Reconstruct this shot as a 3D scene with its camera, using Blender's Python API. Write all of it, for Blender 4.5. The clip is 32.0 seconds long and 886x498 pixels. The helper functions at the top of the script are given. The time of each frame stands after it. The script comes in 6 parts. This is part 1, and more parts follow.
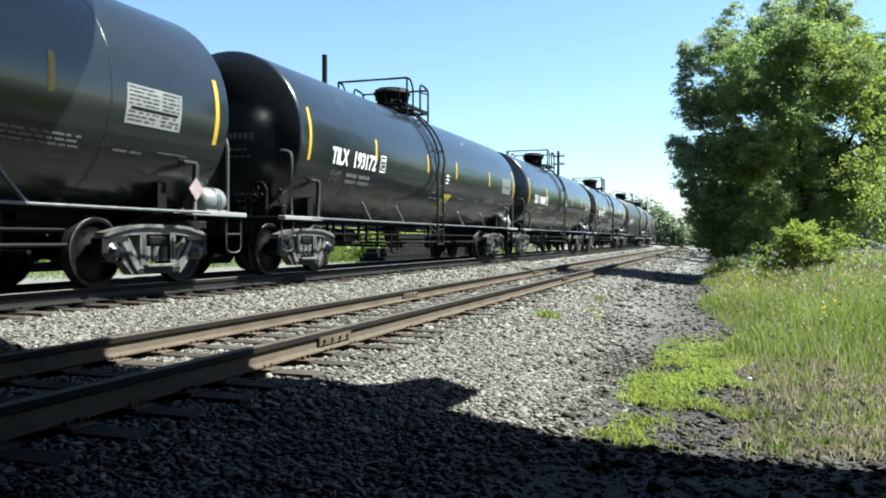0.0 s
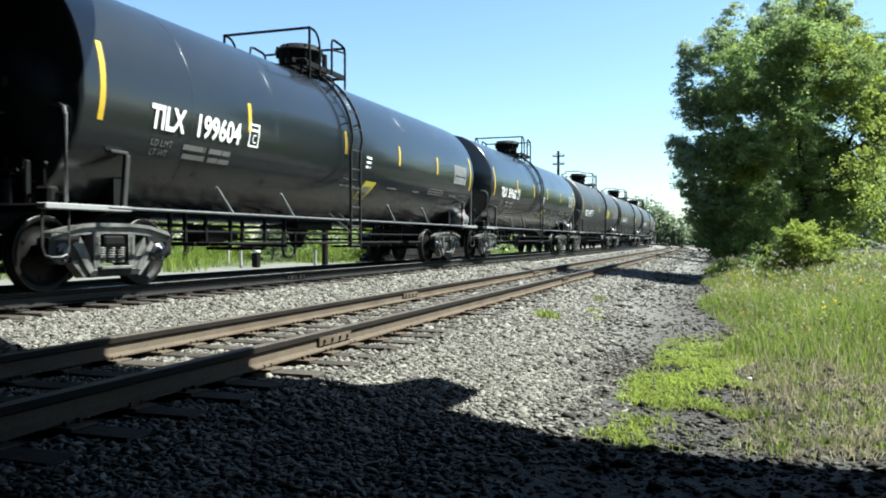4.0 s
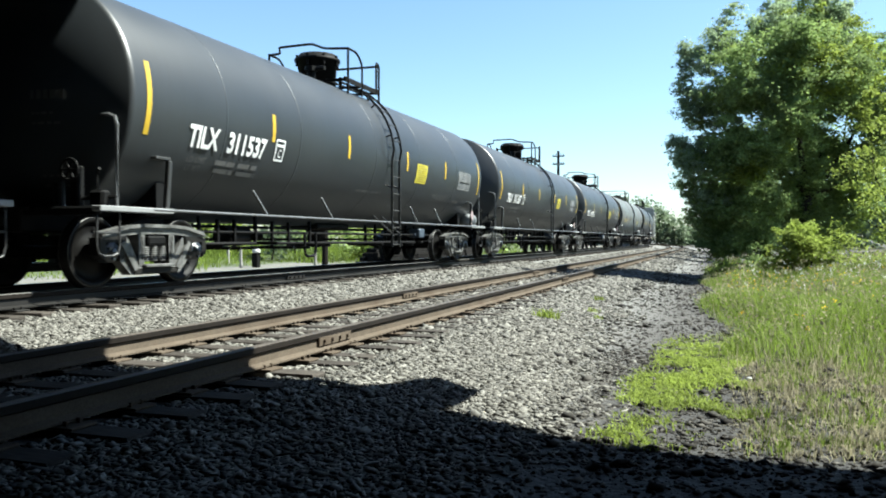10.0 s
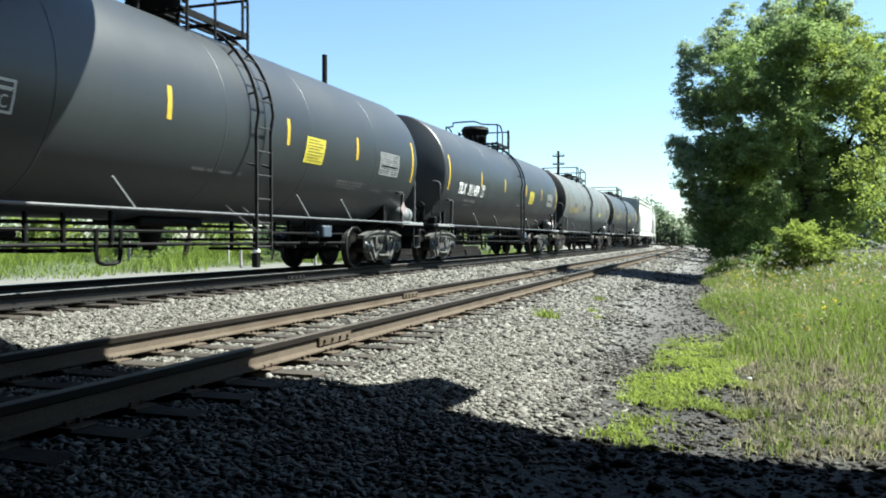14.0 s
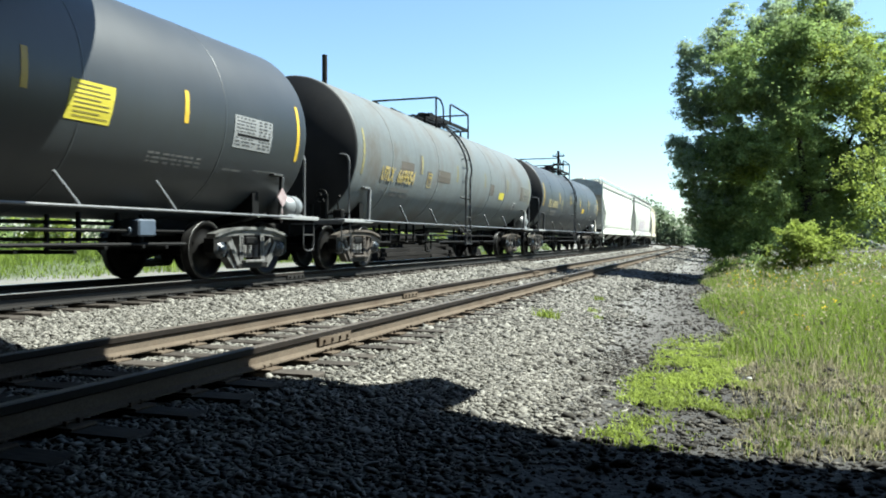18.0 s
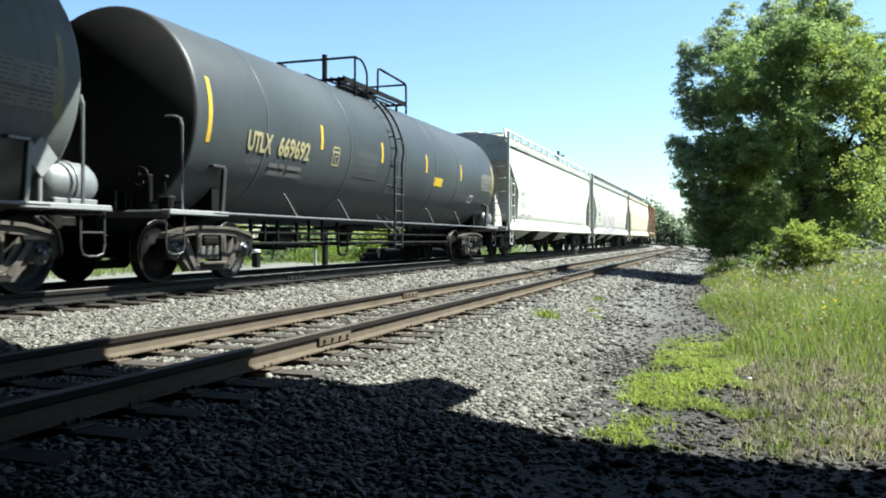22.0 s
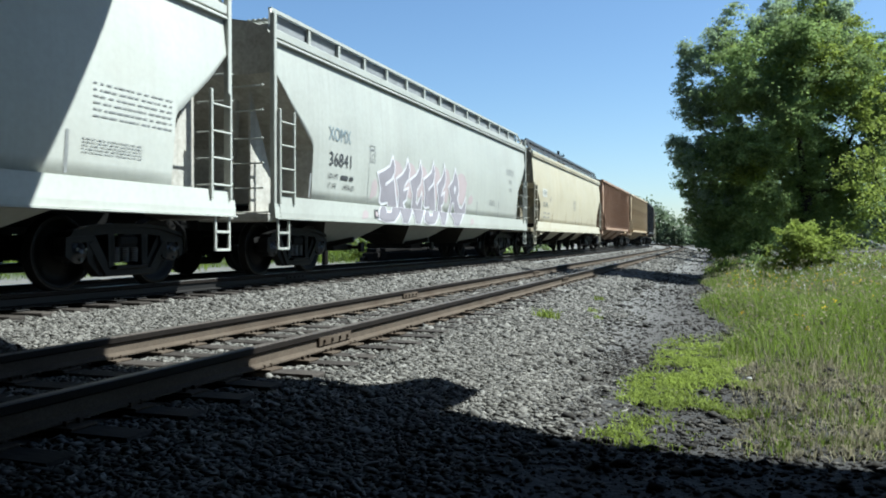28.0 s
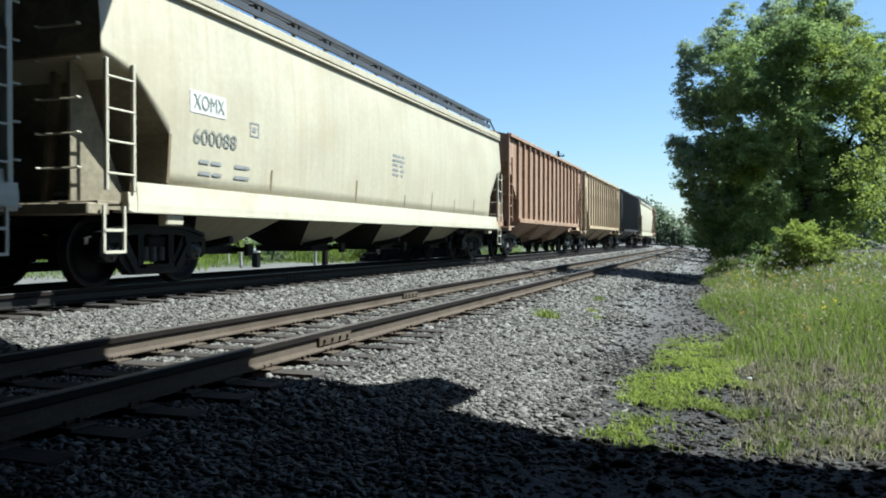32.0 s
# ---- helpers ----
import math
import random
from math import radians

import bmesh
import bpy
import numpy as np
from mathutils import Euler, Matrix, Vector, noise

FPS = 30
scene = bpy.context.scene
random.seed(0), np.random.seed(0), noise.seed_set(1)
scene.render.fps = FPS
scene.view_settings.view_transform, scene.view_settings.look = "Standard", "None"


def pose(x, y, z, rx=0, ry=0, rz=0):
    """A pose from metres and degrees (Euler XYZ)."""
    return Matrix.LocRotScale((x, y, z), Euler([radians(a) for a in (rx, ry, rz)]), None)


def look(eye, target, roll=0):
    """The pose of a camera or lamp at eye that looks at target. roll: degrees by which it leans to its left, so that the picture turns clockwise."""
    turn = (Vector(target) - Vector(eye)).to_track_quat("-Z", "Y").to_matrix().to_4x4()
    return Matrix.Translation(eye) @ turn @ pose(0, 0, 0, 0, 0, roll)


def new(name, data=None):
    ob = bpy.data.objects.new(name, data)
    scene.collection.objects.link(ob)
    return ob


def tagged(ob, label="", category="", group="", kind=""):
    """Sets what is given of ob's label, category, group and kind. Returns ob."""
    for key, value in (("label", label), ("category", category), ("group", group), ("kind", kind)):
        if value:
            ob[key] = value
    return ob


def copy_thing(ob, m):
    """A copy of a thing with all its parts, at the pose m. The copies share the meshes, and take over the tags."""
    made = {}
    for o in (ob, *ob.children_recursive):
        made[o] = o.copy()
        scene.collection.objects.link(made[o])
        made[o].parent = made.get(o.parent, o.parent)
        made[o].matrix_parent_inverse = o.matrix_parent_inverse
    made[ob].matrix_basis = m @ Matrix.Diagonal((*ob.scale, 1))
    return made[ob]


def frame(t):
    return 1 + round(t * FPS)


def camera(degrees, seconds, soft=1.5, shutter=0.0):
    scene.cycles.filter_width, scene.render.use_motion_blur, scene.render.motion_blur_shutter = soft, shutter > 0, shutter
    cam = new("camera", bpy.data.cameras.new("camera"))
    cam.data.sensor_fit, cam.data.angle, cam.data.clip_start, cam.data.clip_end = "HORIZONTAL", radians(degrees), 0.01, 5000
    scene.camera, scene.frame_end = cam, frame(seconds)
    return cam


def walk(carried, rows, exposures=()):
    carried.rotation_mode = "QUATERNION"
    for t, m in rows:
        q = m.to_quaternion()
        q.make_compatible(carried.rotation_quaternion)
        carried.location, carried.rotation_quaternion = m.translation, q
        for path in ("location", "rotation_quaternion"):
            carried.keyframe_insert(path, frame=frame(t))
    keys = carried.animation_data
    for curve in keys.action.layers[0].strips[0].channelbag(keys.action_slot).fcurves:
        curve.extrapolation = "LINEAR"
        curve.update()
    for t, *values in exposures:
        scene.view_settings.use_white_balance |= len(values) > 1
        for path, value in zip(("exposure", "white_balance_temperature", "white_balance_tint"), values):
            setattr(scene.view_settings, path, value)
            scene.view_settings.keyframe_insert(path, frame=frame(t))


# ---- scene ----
cam = camera(57.7, 32.0, soft=1.9, shutter=0.15)
EYE = (0.0, 0.0, 0.62)
AIM = (-32.73, 94.49, -0.578)
walk(cam, [(0.0, look(EYE, AIM)), (32.0, look(EYE, AIM))], exposures=[(0.0, 2.18, 6120, 0), (23.5, 2.18, 6120, 0), (25.0, 1.92, 6050, 0), (27.5, 1.5, 5700, 2), (30.0, 1.48, 5700, 2), (32.0, 1.62, 5650, 2)])

# ---- daylight ----
SUN_AZ, SUN_EL = radians(65), radians(53)      # azimuth from +Y towards +X
world = bpy.data.worlds.new("sky")
scene.world = world
world.use_nodes = True
_wn = world.node_tree.nodes
_sky = _wn.new("ShaderNodeTexSky")
_sky.sky_type = "NISHITA"
_sky.sun_disc = False
_sky.sun_elevation, _sky.sun_rotation = SUN_EL, SUN_AZ
_sky.air_density, _sky.dust_density, _sky.ozone_density = 1.0, 0.5, 3.0
world.node_tree.links.new(_sky.outputs[0], _wn["Background"].inputs[0])
_wn["Background"].inputs[1].default_value = 0.051
sun = new("sun", bpy.data.lights.new("sun", "SUN"))
sun.data.energy, sun.data.angle, sun.data.color = 5.0, radians(0.5), (1.0, 0.955, 0.88)
sun.matrix_world = look((0, 0, 0), (-math.sin(SUN_AZ) * math.cos(SUN_EL), -math.cos(SUN_AZ) * math.cos(SUN_EL), -math.sin(SUN_EL)))

# ---- plan ----
MAIN_X, SIDE_X, SIDE_Z = -8.41, -4.26, -0.23     # track centres, siding rail top
GAUGE = 1.505                                    # between rail head centres
CURVE_Y, CURVE_R = 75.0, 405.0                   # the tracks bend to the left here


def track_at(s, x0=MAIN_X):
    """Point and heading at s metres along a track whose straight lies at x0."""
    if s <= CURVE_Y:
        return x0, s, 0.0
    r = CURVE_R + (x0 - MAIN_X)
    a = (s - CURVE_Y) / CURVE_R
    return x0 - r * (1 - math.cos(a)), CURVE_Y + r * math.sin(a), a


def run(t):
    """Metres that the train has gone at t seconds."""
    return 5.7 * t - 0.88 * (1 - math.exp(-t / 4))


def smooth(a, b, v):
    v = np.clip((v - a) / (b - a), 0, 1)
    return v * v * (3 - 2 * v)


def ground_z(x, y):
    """Height of the ground sheet (numpy)."""
    x, y = np.asarray(x, float), np.asarray(y, float)
    bend = np.where(y > CURVE_Y, np.clip(y - CURVE_Y, 0, 300) ** 2 / (2 * CURVE_R), 0)
    u = x + bend
    prof = np.interp(u, [-200, -60, -24, -19.5, -15, -11.8, -10.0, -7.0, -5.6, -2.9, -1.9, -0.9, 0.6, 3.0, 8, 30, 200],
                     [0.6, 0.2, -0.35, -0.52, -0.56, -0.5, -0.25, -0.25, -0.475, -0.475, -0.6, -0.68, -0.64, -0.5, -0.3, 0.3, 1.0])
    wave = 0.025 * np.sin(x * 2.1 + np.sin(y * 0.9)) + 0.02 * np.sin(y * 1.7 + x * 0.6)
    return prof + wave * smooth(-3.2, -1.2, u) + 0.4 * wave * (u < -10)


# ---- materials ----
def shade(name, base, rough=0.6, metal=0.0, var=0.18, scale=2.0, grain=0.1, gscale=45.0, bump=0.15, bdist=0.01,
          dirt=None, dirt_amt=0.0, dscale=0.7, streak=None, streak_amt=0.0, coat=0.0, rand=0.0, island=0.0, stretch=(1, 1, 1), spec=0.5, chalk=0.0):
    """A surface with broad and fine variation, optional blotches of dirt and vertical streaks."""
    m = bpy.data.materials.new(name)
    m.use_nodes = True
    nt = m.node_tree
    n, ln = nt.nodes, nt.links
    b = n["Principled BSDF"]
    tc = n.new("ShaderNodeTexCoord")
    mp = n.new("ShaderNodeMapping")
    mp.inputs["Scale"].default_value = stretch
    ln.new(tc.outputs["Object"], mp.inputs[0])

    def noise_tex(sc, det=5, vec=None, rough_=0.6):
        t = n.new("ShaderNodeTexNoise")
        t.inputs["Scale"].default_value, t.inputs["Detail"].default_value = sc, det
        t.inputs["Roughness"].default_value = rough_
        ln.new(vec or mp.outputs[0], t.inputs["Vector"])
        return t.outputs["Fac"]

    def mix(fac, a, c, mode="MIX"):
        x = n.new("ShaderNodeMix")
        x.data_type, x.blend_type = "RGBA", mode
        for sock, v in ((x.inputs[0], fac), (x.inputs[6], a), (x.inputs[7], c)):
            if isinstance(v, (int, float)):
                sock.default_value = v
            elif isinstance(v, tuple):
                sock.default_value = (*v, 1) if len(v) == 3 else v
            else:
                ln.new(v, sock)
        return x.outputs[2]

    def ramp(v, lo, hi):
        r = n.new("ShaderNodeMapRange")
        r.inputs[1].default_value, r.inputs[2].default_value = lo, hi
        ln.new(v, r.inputs[0])
        return r.outputs[0]

    big, fine = noise_tex(scale), noise_tex(gscale, 3)
    lo = tuple(c * (1 - var) for c in base)
    hi = tuple(min(1, c * (1 + var)) for c in base)
    col = mix(ramp(big, 0.3, 0.7), lo, hi)
    col = mix(ramp(fine, 0.3, 0.7), mix(grain, col, (0, 0, 0)), mix(grain * 0.6, col, tuple(min(1, c * 3) for c in base)))
    if dirt:
        col = mix(mix_amount(nt, ramp(noise_tex(dscale, 8), 0.48, 0.72), dirt_amt), col, dirt)
    if streak:
        sm = n.new("ShaderNodeMapping")
        sm.inputs["Scale"].default_value = (1.0, 5.0, 0.22)
        ln.new(tc.outputs["Object"], sm.inputs[0])
        col = mix(mix_amount(nt, ramp(noise_tex(1.6, 6, sm.outputs[0]), 0.45, 0.75), streak_amt), col, streak)
    if rand or island:
        src = n.new("ShaderNodeObjectInfo").outputs["Random"] if rand else n.new("ShaderNodeNewGeometry").outputs["Random Per Island"]
        k = rand or island
        r = n.new("ShaderNodeMapRange")
        r.inputs[3].default_value, r.inputs[4].default_value = 1 - k, 1 + k
        ln.new(src, r.inputs[0])
        hsv = n.new("ShaderNodeHueSaturation")
        ln.new(r.outputs[0], hsv.inputs["Value"])
        ln.new(col, hsv.inputs["Color"])
        col = hsv.outputs[0]
    ln.new(col, b.inputs["Base Color"])
    rr = n.new("ShaderNodeMapRange")
    rr.inputs[3].default_value, rr.inputs[4].default_value = max(0.02, rough - 0.1), min(1, rough + 0.12)
    ln.new(big, rr.inputs[0])
    ln.new(rr.outputs[0], b.inputs["Roughness"])
    b.inputs["Metallic"].default_value = metal
    b.inputs["Coat Weight"].default_value = coat
    b.inputs["Specular IOR Level"].default_value = spec
    b.inputs["Diffuse Roughness"].default_value = chalk
    if bump:
        bp = n.new("ShaderNodeBump")
        bp.inputs["Strength"].default_value, bp.inputs["Distance"].default_value = bump, bdist
        ln.new(fine, bp.inputs["Height"])
        ln.new(bp.outputs[0], b.inputs["Normal"])
    return m


def mix_amount(nt, sock, k):
    m = nt.nodes.new("ShaderNodeMath")
    m.operation = "MULTIPLY"
    m.inputs[1].default_value = k
    nt.links.new(sock, m.inputs[0])
    return m.outputs[0]


BLACK_TANK = shade("glossy_black_tank_paint", (0.0088, 0.0112, 0.0135), 0.22, var=0.12, scale=0.5, grain=0.03, gscale=9, bump=0.0, dirt=(0.0115, 0.0135, 0.0145), dirt_amt=0.3, dscale=0.4, streak=(0.012, 0.014, 0.015), streak_amt=0.3, coat=0.22, spec=0.48, chalk=0.6)
DULL_TANK = shade("dull_charcoal_tank_paint", (0.0235, 0.0285, 0.0325), 0.42, var=0.1, scale=0.4, grain=0.03, gscale=9, bump=0.0, dirt=(0.02077, 0.02021, 0.01823), dirt_amt=0.25, dscale=0.35, streak=(0.01935, 0.01879, 0.01661), streak_amt=0.25, spec=0.5, chalk=1.0)
GREY_TANK = shade("weathered_grey_tank_paint", (0.1324, 0.1496, 0.1507), 0.6, var=0.12, scale=0.8, grain=0.06, gscale=12, bump=0.02, dirt=(0.08143, 0.06108, 0.04276), dirt_amt=0.8, dscale=0.8, streak=(0.09001, 0.0863, 0.07502), streak_amt=0.45, spec=0.25, chalk=1.0)
SLATE_TANK = shade("slate_grey_tank_paint", (0.04151, 0.04923, 0.05405), 0.45, var=0.2, scale=0.35, grain=0.05, gscale=9, bump=0.0, dirt=(0.08205, 0.09171, 0.09652), dirt_amt=0.4, dscale=0.3, streak=(0.0724, 0.07722, 0.07722), streak_amt=0.4, spec=0.25, chalk=1.0)
# near-black that paints the shade on the grey car's heads
SHADE_HEAD = shade("shade_darkened_tank_head_paint", (0.014, 0.0145, 0.0155), 0.6, var=0.25, scale=0.8, grain=0.06, gscale=12, bump=0.02, dirt=(0.03, 0.028, 0.025), dirt_amt=0.5, dscale=0.9, spec=0.2, chalk=1.0)
DARK_STEEL = shade("dark_underframe_steel", (0.004054, 0.004054, 0.004054), 0.6, var=0.3, scale=3, dirt=(0.01106, 0.009582, 0.008108), dirt_amt=0.4, spec=0.1)
GRIMY = shade("grimy_cast_steel", (0.00861, 0.008173, 0.007776), 0.5, metal=0.2, var=0.3, scale=6, dirt=(0.02586, 0.02373, 0.02049), dirt_amt=0.4, dscale=3, spec=0.15)
BRIGHT_CAST = shade("worn_grey_cast_steel", (0.085, 0.084, 0.08), 0.45, var=0.3, scale=7, bump=0.3, bdist=0.005, dirt=(0.004, 0.0036, 0.0034), dirt_amt=1.0, dscale=4.2, spec=0.4)
RUSTY_CAST = shade("rust_brown_cast_steel", (0.05, 0.042, 0.035), 0.6, var=0.35, scale=6, bump=0.3, bdist=0.005, dirt=(0.012, 0.01, 0.009), dirt_amt=0.8, dscale=3.5, spec=0.3)
WHEEL_STEEL = shade("grimy_wheel_steel", (0.004738, 0.004476, 0.004212), 0.45, var=0.3, scale=5, dirt=(0.003159, 0.002896, 0.002632), dirt_amt=0.8, dscale=4, spec=0.1)
CAP_BLUE = shade("dark_blue_bearing_cap_paint", (0.009, 0.0125, 0.017), 0.3, var=0.3, scale=9, dirt=(0.006318, 0.006318, 0.006318), dirt_amt=0.5, dscale=8, spec=0.6)
WHEEL_RIM = shade("worn_wheel_rim_steel", (0.07, 0.068, 0.064), 0.4, metal=0.2, var=0.2, scale=8, dirt=(0.0158, 0.01422, 0.01316), dirt_amt=0.7, dscale=5, spec=0.3)
HANDRAIL = shade("scuffed_grey_rail_paint", (0.03685, 0.03738, 0.03843), 0.45, var=0.2, scale=5, dirt=(0.01438, 0.01295, 0.01148), dirt_amt=0.4, dscale=4)
YELLOW = shade("yellow_reflective_tape", (0.3402, 0.2268, 0.01361), 0.45, var=0.08, grain=0.05, bump=0, dirt=(0.1814, 0.127, 0.02722), dirt_amt=0.4, dscale=4)
LEMON = shade("lemon_decal", (0.324, 0.2786, 0.02268), 0.5, var=0.08, grain=0.05, bump=0)
STENCIL = shade("white_stencil_paint", (0.5184, 0.5256, 0.5184), 0.6, var=0.1, grain=0.1, bump=0, dirt=(0.216, 0.216, 0.216), dirt_amt=0.5, dscale=6)
STENCIL_DIM = shade("faded_white_stencil_paint", (0.08635, 0.08635, 0.08319), 0.6, var=0.2, grain=0.2, bump=0)
STENCIL_DARK = shade("dark_stencil_paint", (0.02875, 0.03017, 0.03165), 0.6, var=0.2, grain=0.2, bump=0)
STENCIL_BLUE = shade("faded_blue_stencil_paint", (0.1264, 0.1632, 0.179), 0.6, var=0.2, grain=0.2, bump=0)
STENCIL_GREY = shade("faded_grey_stencil_paint", (0.1737, 0.179, 0.1737), 0.6, var=0.2, grain=0.2, bump=0)
STENCIL_OCHRE = shade("faded_ochre_stencil_paint", (0.2, 0.155, 0.045), 0.6, var=0.3, grain=0.2, bump=0, dirt=(0.16, 0.15, 0.12), dirt_amt=0.8, dscale=5)
WHITE_HOPPER = shade("white_hopper_paint", (0.3539, 0.3633, 0.3257), 0.5, var=0.06, scale=0.6, grain=0.05, gscale=12, bump=0.02, dirt=(0.3095, 0.2975, 0.25), dirt_amt=0.4, dscale=0.7, streak=(0.2975, 0.2916, 0.25), streak_amt=0.35)
GREY_HOPPER = shade("pale_grey_hopper_paint", (0.2896, 0.2974, 0.2633), 0.5, var=0.06, scale=0.6, grain=0.05, gscale=12, bump=0.02, dirt=(0.1943, 0.1895, 0.1635), dirt_amt=0.3, dscale=0.7, streak=(0.1943, 0.1895, 0.1682), streak_amt=0.3)
CREAM_HOPPER = shade("cream_hopper_paint", (0.335, 0.305, 0.22), 0.5, var=0.07, scale=0.6, grain=0.06, gscale=12, bump=0.02, dirt=(0.25, 0.21, 0.13), dirt_amt=0.5, dscale=0.7, streak=(0.245, 0.2, 0.115), streak_amt=0.45)
CREAM_SILL = shade("pale_cream_sill_paint", (0.37, 0.345, 0.265), 0.5, var=0.08, scale=1.5, grain=0.06, gscale=12, bump=0.02, dirt=(0.25, 0.2, 0.12), dirt_amt=0.7, dscale=1.5)
BROWN_HOPPER = shade("rusty_brown_hopper_paint", (0.2054, 0.1164, 0.06503), 0.75, var=0.3, scale=0.9, grain=0.15, gscale=14, bump=0.1, dirt=(0.1095, 0.05817, 0.03423), dirt_amt=0.8, dscale=0.9, streak=(0.3423, 0.2943, 0.2258), streak_amt=0.75)
TAN_HOPPER = shade("rust_streaked_tan_hopper_paint", (0.327, 0.2558, 0.1563), 0.75, var=0.25, scale=0.9, grain=0.15, gscale=14, bump=0.1, dirt=(0.1422, 0.07819, 0.04265), dirt_amt=0.75, dscale=0.8, streak=(0.1208, 0.06398, 0.03555), streak_amt=0.75)
CHARCOAL_HOPPER = shade("charcoal_hopper_paint", (0.008635, 0.008635, 0.008635), 0.6, var=0.2, scale=0.8, dirt=(0.02585, 0.02301, 0.02011), dirt_amt=0.4)
END_GRIME = shade("soot_stained_end_sheet_paint", (0.35, 0.335, 0.295), 0.75, var=0.3, scale=1.2, grain=0.15, gscale=14, bump=0.1, dirt=(0.19, 0.17, 0.14), dirt_amt=0.7, dscale=1.2, streak=(0.19, 0.17, 0.14), streak_amt=0.6, spec=0.2)
# grey for the shade seen through the roof walk's openings
OPENING_SHADE = shade("shaded_opening_grey_paint", (0.15, 0.155, 0.155), 0.6, var=0.25, scale=3, grain=0.3, gscale=40, bump=0.2)
# next two hold shade in their colour: dark bay slopes, cream cars' tan ends
END_BAY_SHADE = shade("shade_dark_end_and_bay_paint", (0.035, 0.032, 0.027), 0.8, var=0.3, scale=1.2, grain=0.15, gscale=14, bump=0.1, dirt=(0.015, 0.013, 0.011), dirt_amt=0.7, dscale=1.2, spec=0.1)
END_SHADE_TAN = shade("shaded_weathered_tan_end_paint", (0.19, 0.165, 0.115), 0.8, var=0.3, scale=1.2, grain=0.15, gscale=14, bump=0.1, dirt=(0.05, 0.04, 0.028), dirt_amt=0.6, dscale=1.1, spec=0.1)
GRAFFITI_FILL = shade("grey_violet_spray_paint", (0.185, 0.172, 0.185), 0.6, var=0.12, scale=2, grain=0.08, bump=0)
GRAFFITI_EDGE = shade("white_spray_paint", (0.46, 0.45, 0.46), 0.5, var=0.05, grain=0.03, bump=0)
GRAFFITI_PINK = shade("pink_grey_spray_paint", (0.3, 0.25, 0.245), 0.6, var=0.08, grain=0.05, bump=0)
RUST_RAIL = shade("rusty_rail_steel", (0.072, 0.058, 0.044), 0.85, var=0.2, scale=4, grain=0.2, gscale=60, bump=0.25, bdist=0.003, dirt=(0.03159, 0.02001, 0.01264), dirt_amt=0.6, dscale=2, spec=0.06)
RAIL_TOP = shade("worn_rail_head_steel", (0.179, 0.1737, 0.1632), 0.35, metal=0.7, var=0.15, scale=6, bump=0.04)
DULL_TOP = shade("tarnished_rail_head_steel", (0.05792, 0.04923, 0.04054), 0.5, metal=0.2, var=0.2, scale=6, bump=0.06, spec=0.15)
HEAD_SIDE = shade("dark_rail_head_side_steel", (0.01053, 0.008424, 0.006844), 0.7, var=0.3, scale=5, bump=0.2, bdist=0.002, spec=0.1)
DARK_RAIL = shade("dark_greasy_rail_steel", (0.006318, 0.005528, 0.004739), 0.6, var=0.25, scale=4, bump=0.15, bdist=0.003, spec=0.25)
TIE_WOOD = shade("weathered_creosoted_timber", (0.03791, 0.03298, 0.02843), 0.85, var=0.3, scale=3, grain=0.35, gscale=30, bump=0.5, bdist=0.006, dirt=(0.01706, 0.01422, 0.01279), dirt_amt=0.6, dscale=2, rand=0.25, stretch=(0.15, 1, 1), spec=0.08)
STONE = shade("grey_limestone_ballast", (0.09736, 0.09266, 0.08213), 0.85, var=0.15, scale=6, grain=0.2, gscale=60, bump=0.3, bdist=0.004, island=0.6, spec=0.1)
CINDER = shade("dark_cinder_gravel", (0.04, 0.037, 0.033), 0.9, var=0.25, scale=6, grain=0.2, gscale=60, bump=0.3, bdist=0.004, island=0.7, spec=0.08)
CONCRETE = shade("sooty_weathered_concrete", (0.02369, 0.02317, 0.02211), 0.85, var=0.12, scale=0.8, grain=0.12, gscale=40, bump=0.2, dirt=(0.01158, 0.01106, 0.01053), dirt_amt=0.6, dscale=0.6, spec=0.1)
POLE_WOOD = shade("dark_pole_timber", (0.009477, 0.008213, 0.00695), 0.9, var=0.3, scale=2, grain=0.3, gscale=30, bump=0.4, stretch=(1, 1, 0.1), spec=0.1)
GREY_WOOD = shade("silvered_post_timber", (0.1895, 0.1843, 0.1685), 0.9, var=0.25, scale=4, grain=0.3, gscale=30, bump=0.4, stretch=(1, 1, 0.1))
BARK = shade("grey_brown_bark", (0.02106, 0.01737, 0.01369), 0.9, var=0.3, scale=5, grain=0.4, gscale=30, bump=0.7, bdist=0.02, stretch=(1, 1, 0.2), spec=0.2)


def leafy(name, base, k=0.28, trans=0.35):
    m = shade(name, base, 0.75, var=0.35, scale=0.9, grain=0.1, gscale=8, bump=0, island=k, spec=0.15)
    b = m.node_tree.nodes["Principled BSDF"]
    t = m.node_tree.nodes.new("ShaderNodeBsdfTranslucent")
    x = m.node_tree.nodes.new("ShaderNodeMixShader")
    x.inputs[0].default_value = trans
    src = b.inputs["Base Color"].links[0].from_socket
    ln = m.node_tree.links
    ln.new(src, t.inputs[0])
    ln.new(b.outputs[0], x.inputs[1])
    ln.new(t.outputs[0], x.inputs[2])
    ln.new(x.outputs[0], m.node_tree.nodes["Material Output"].inputs[0])
    return m


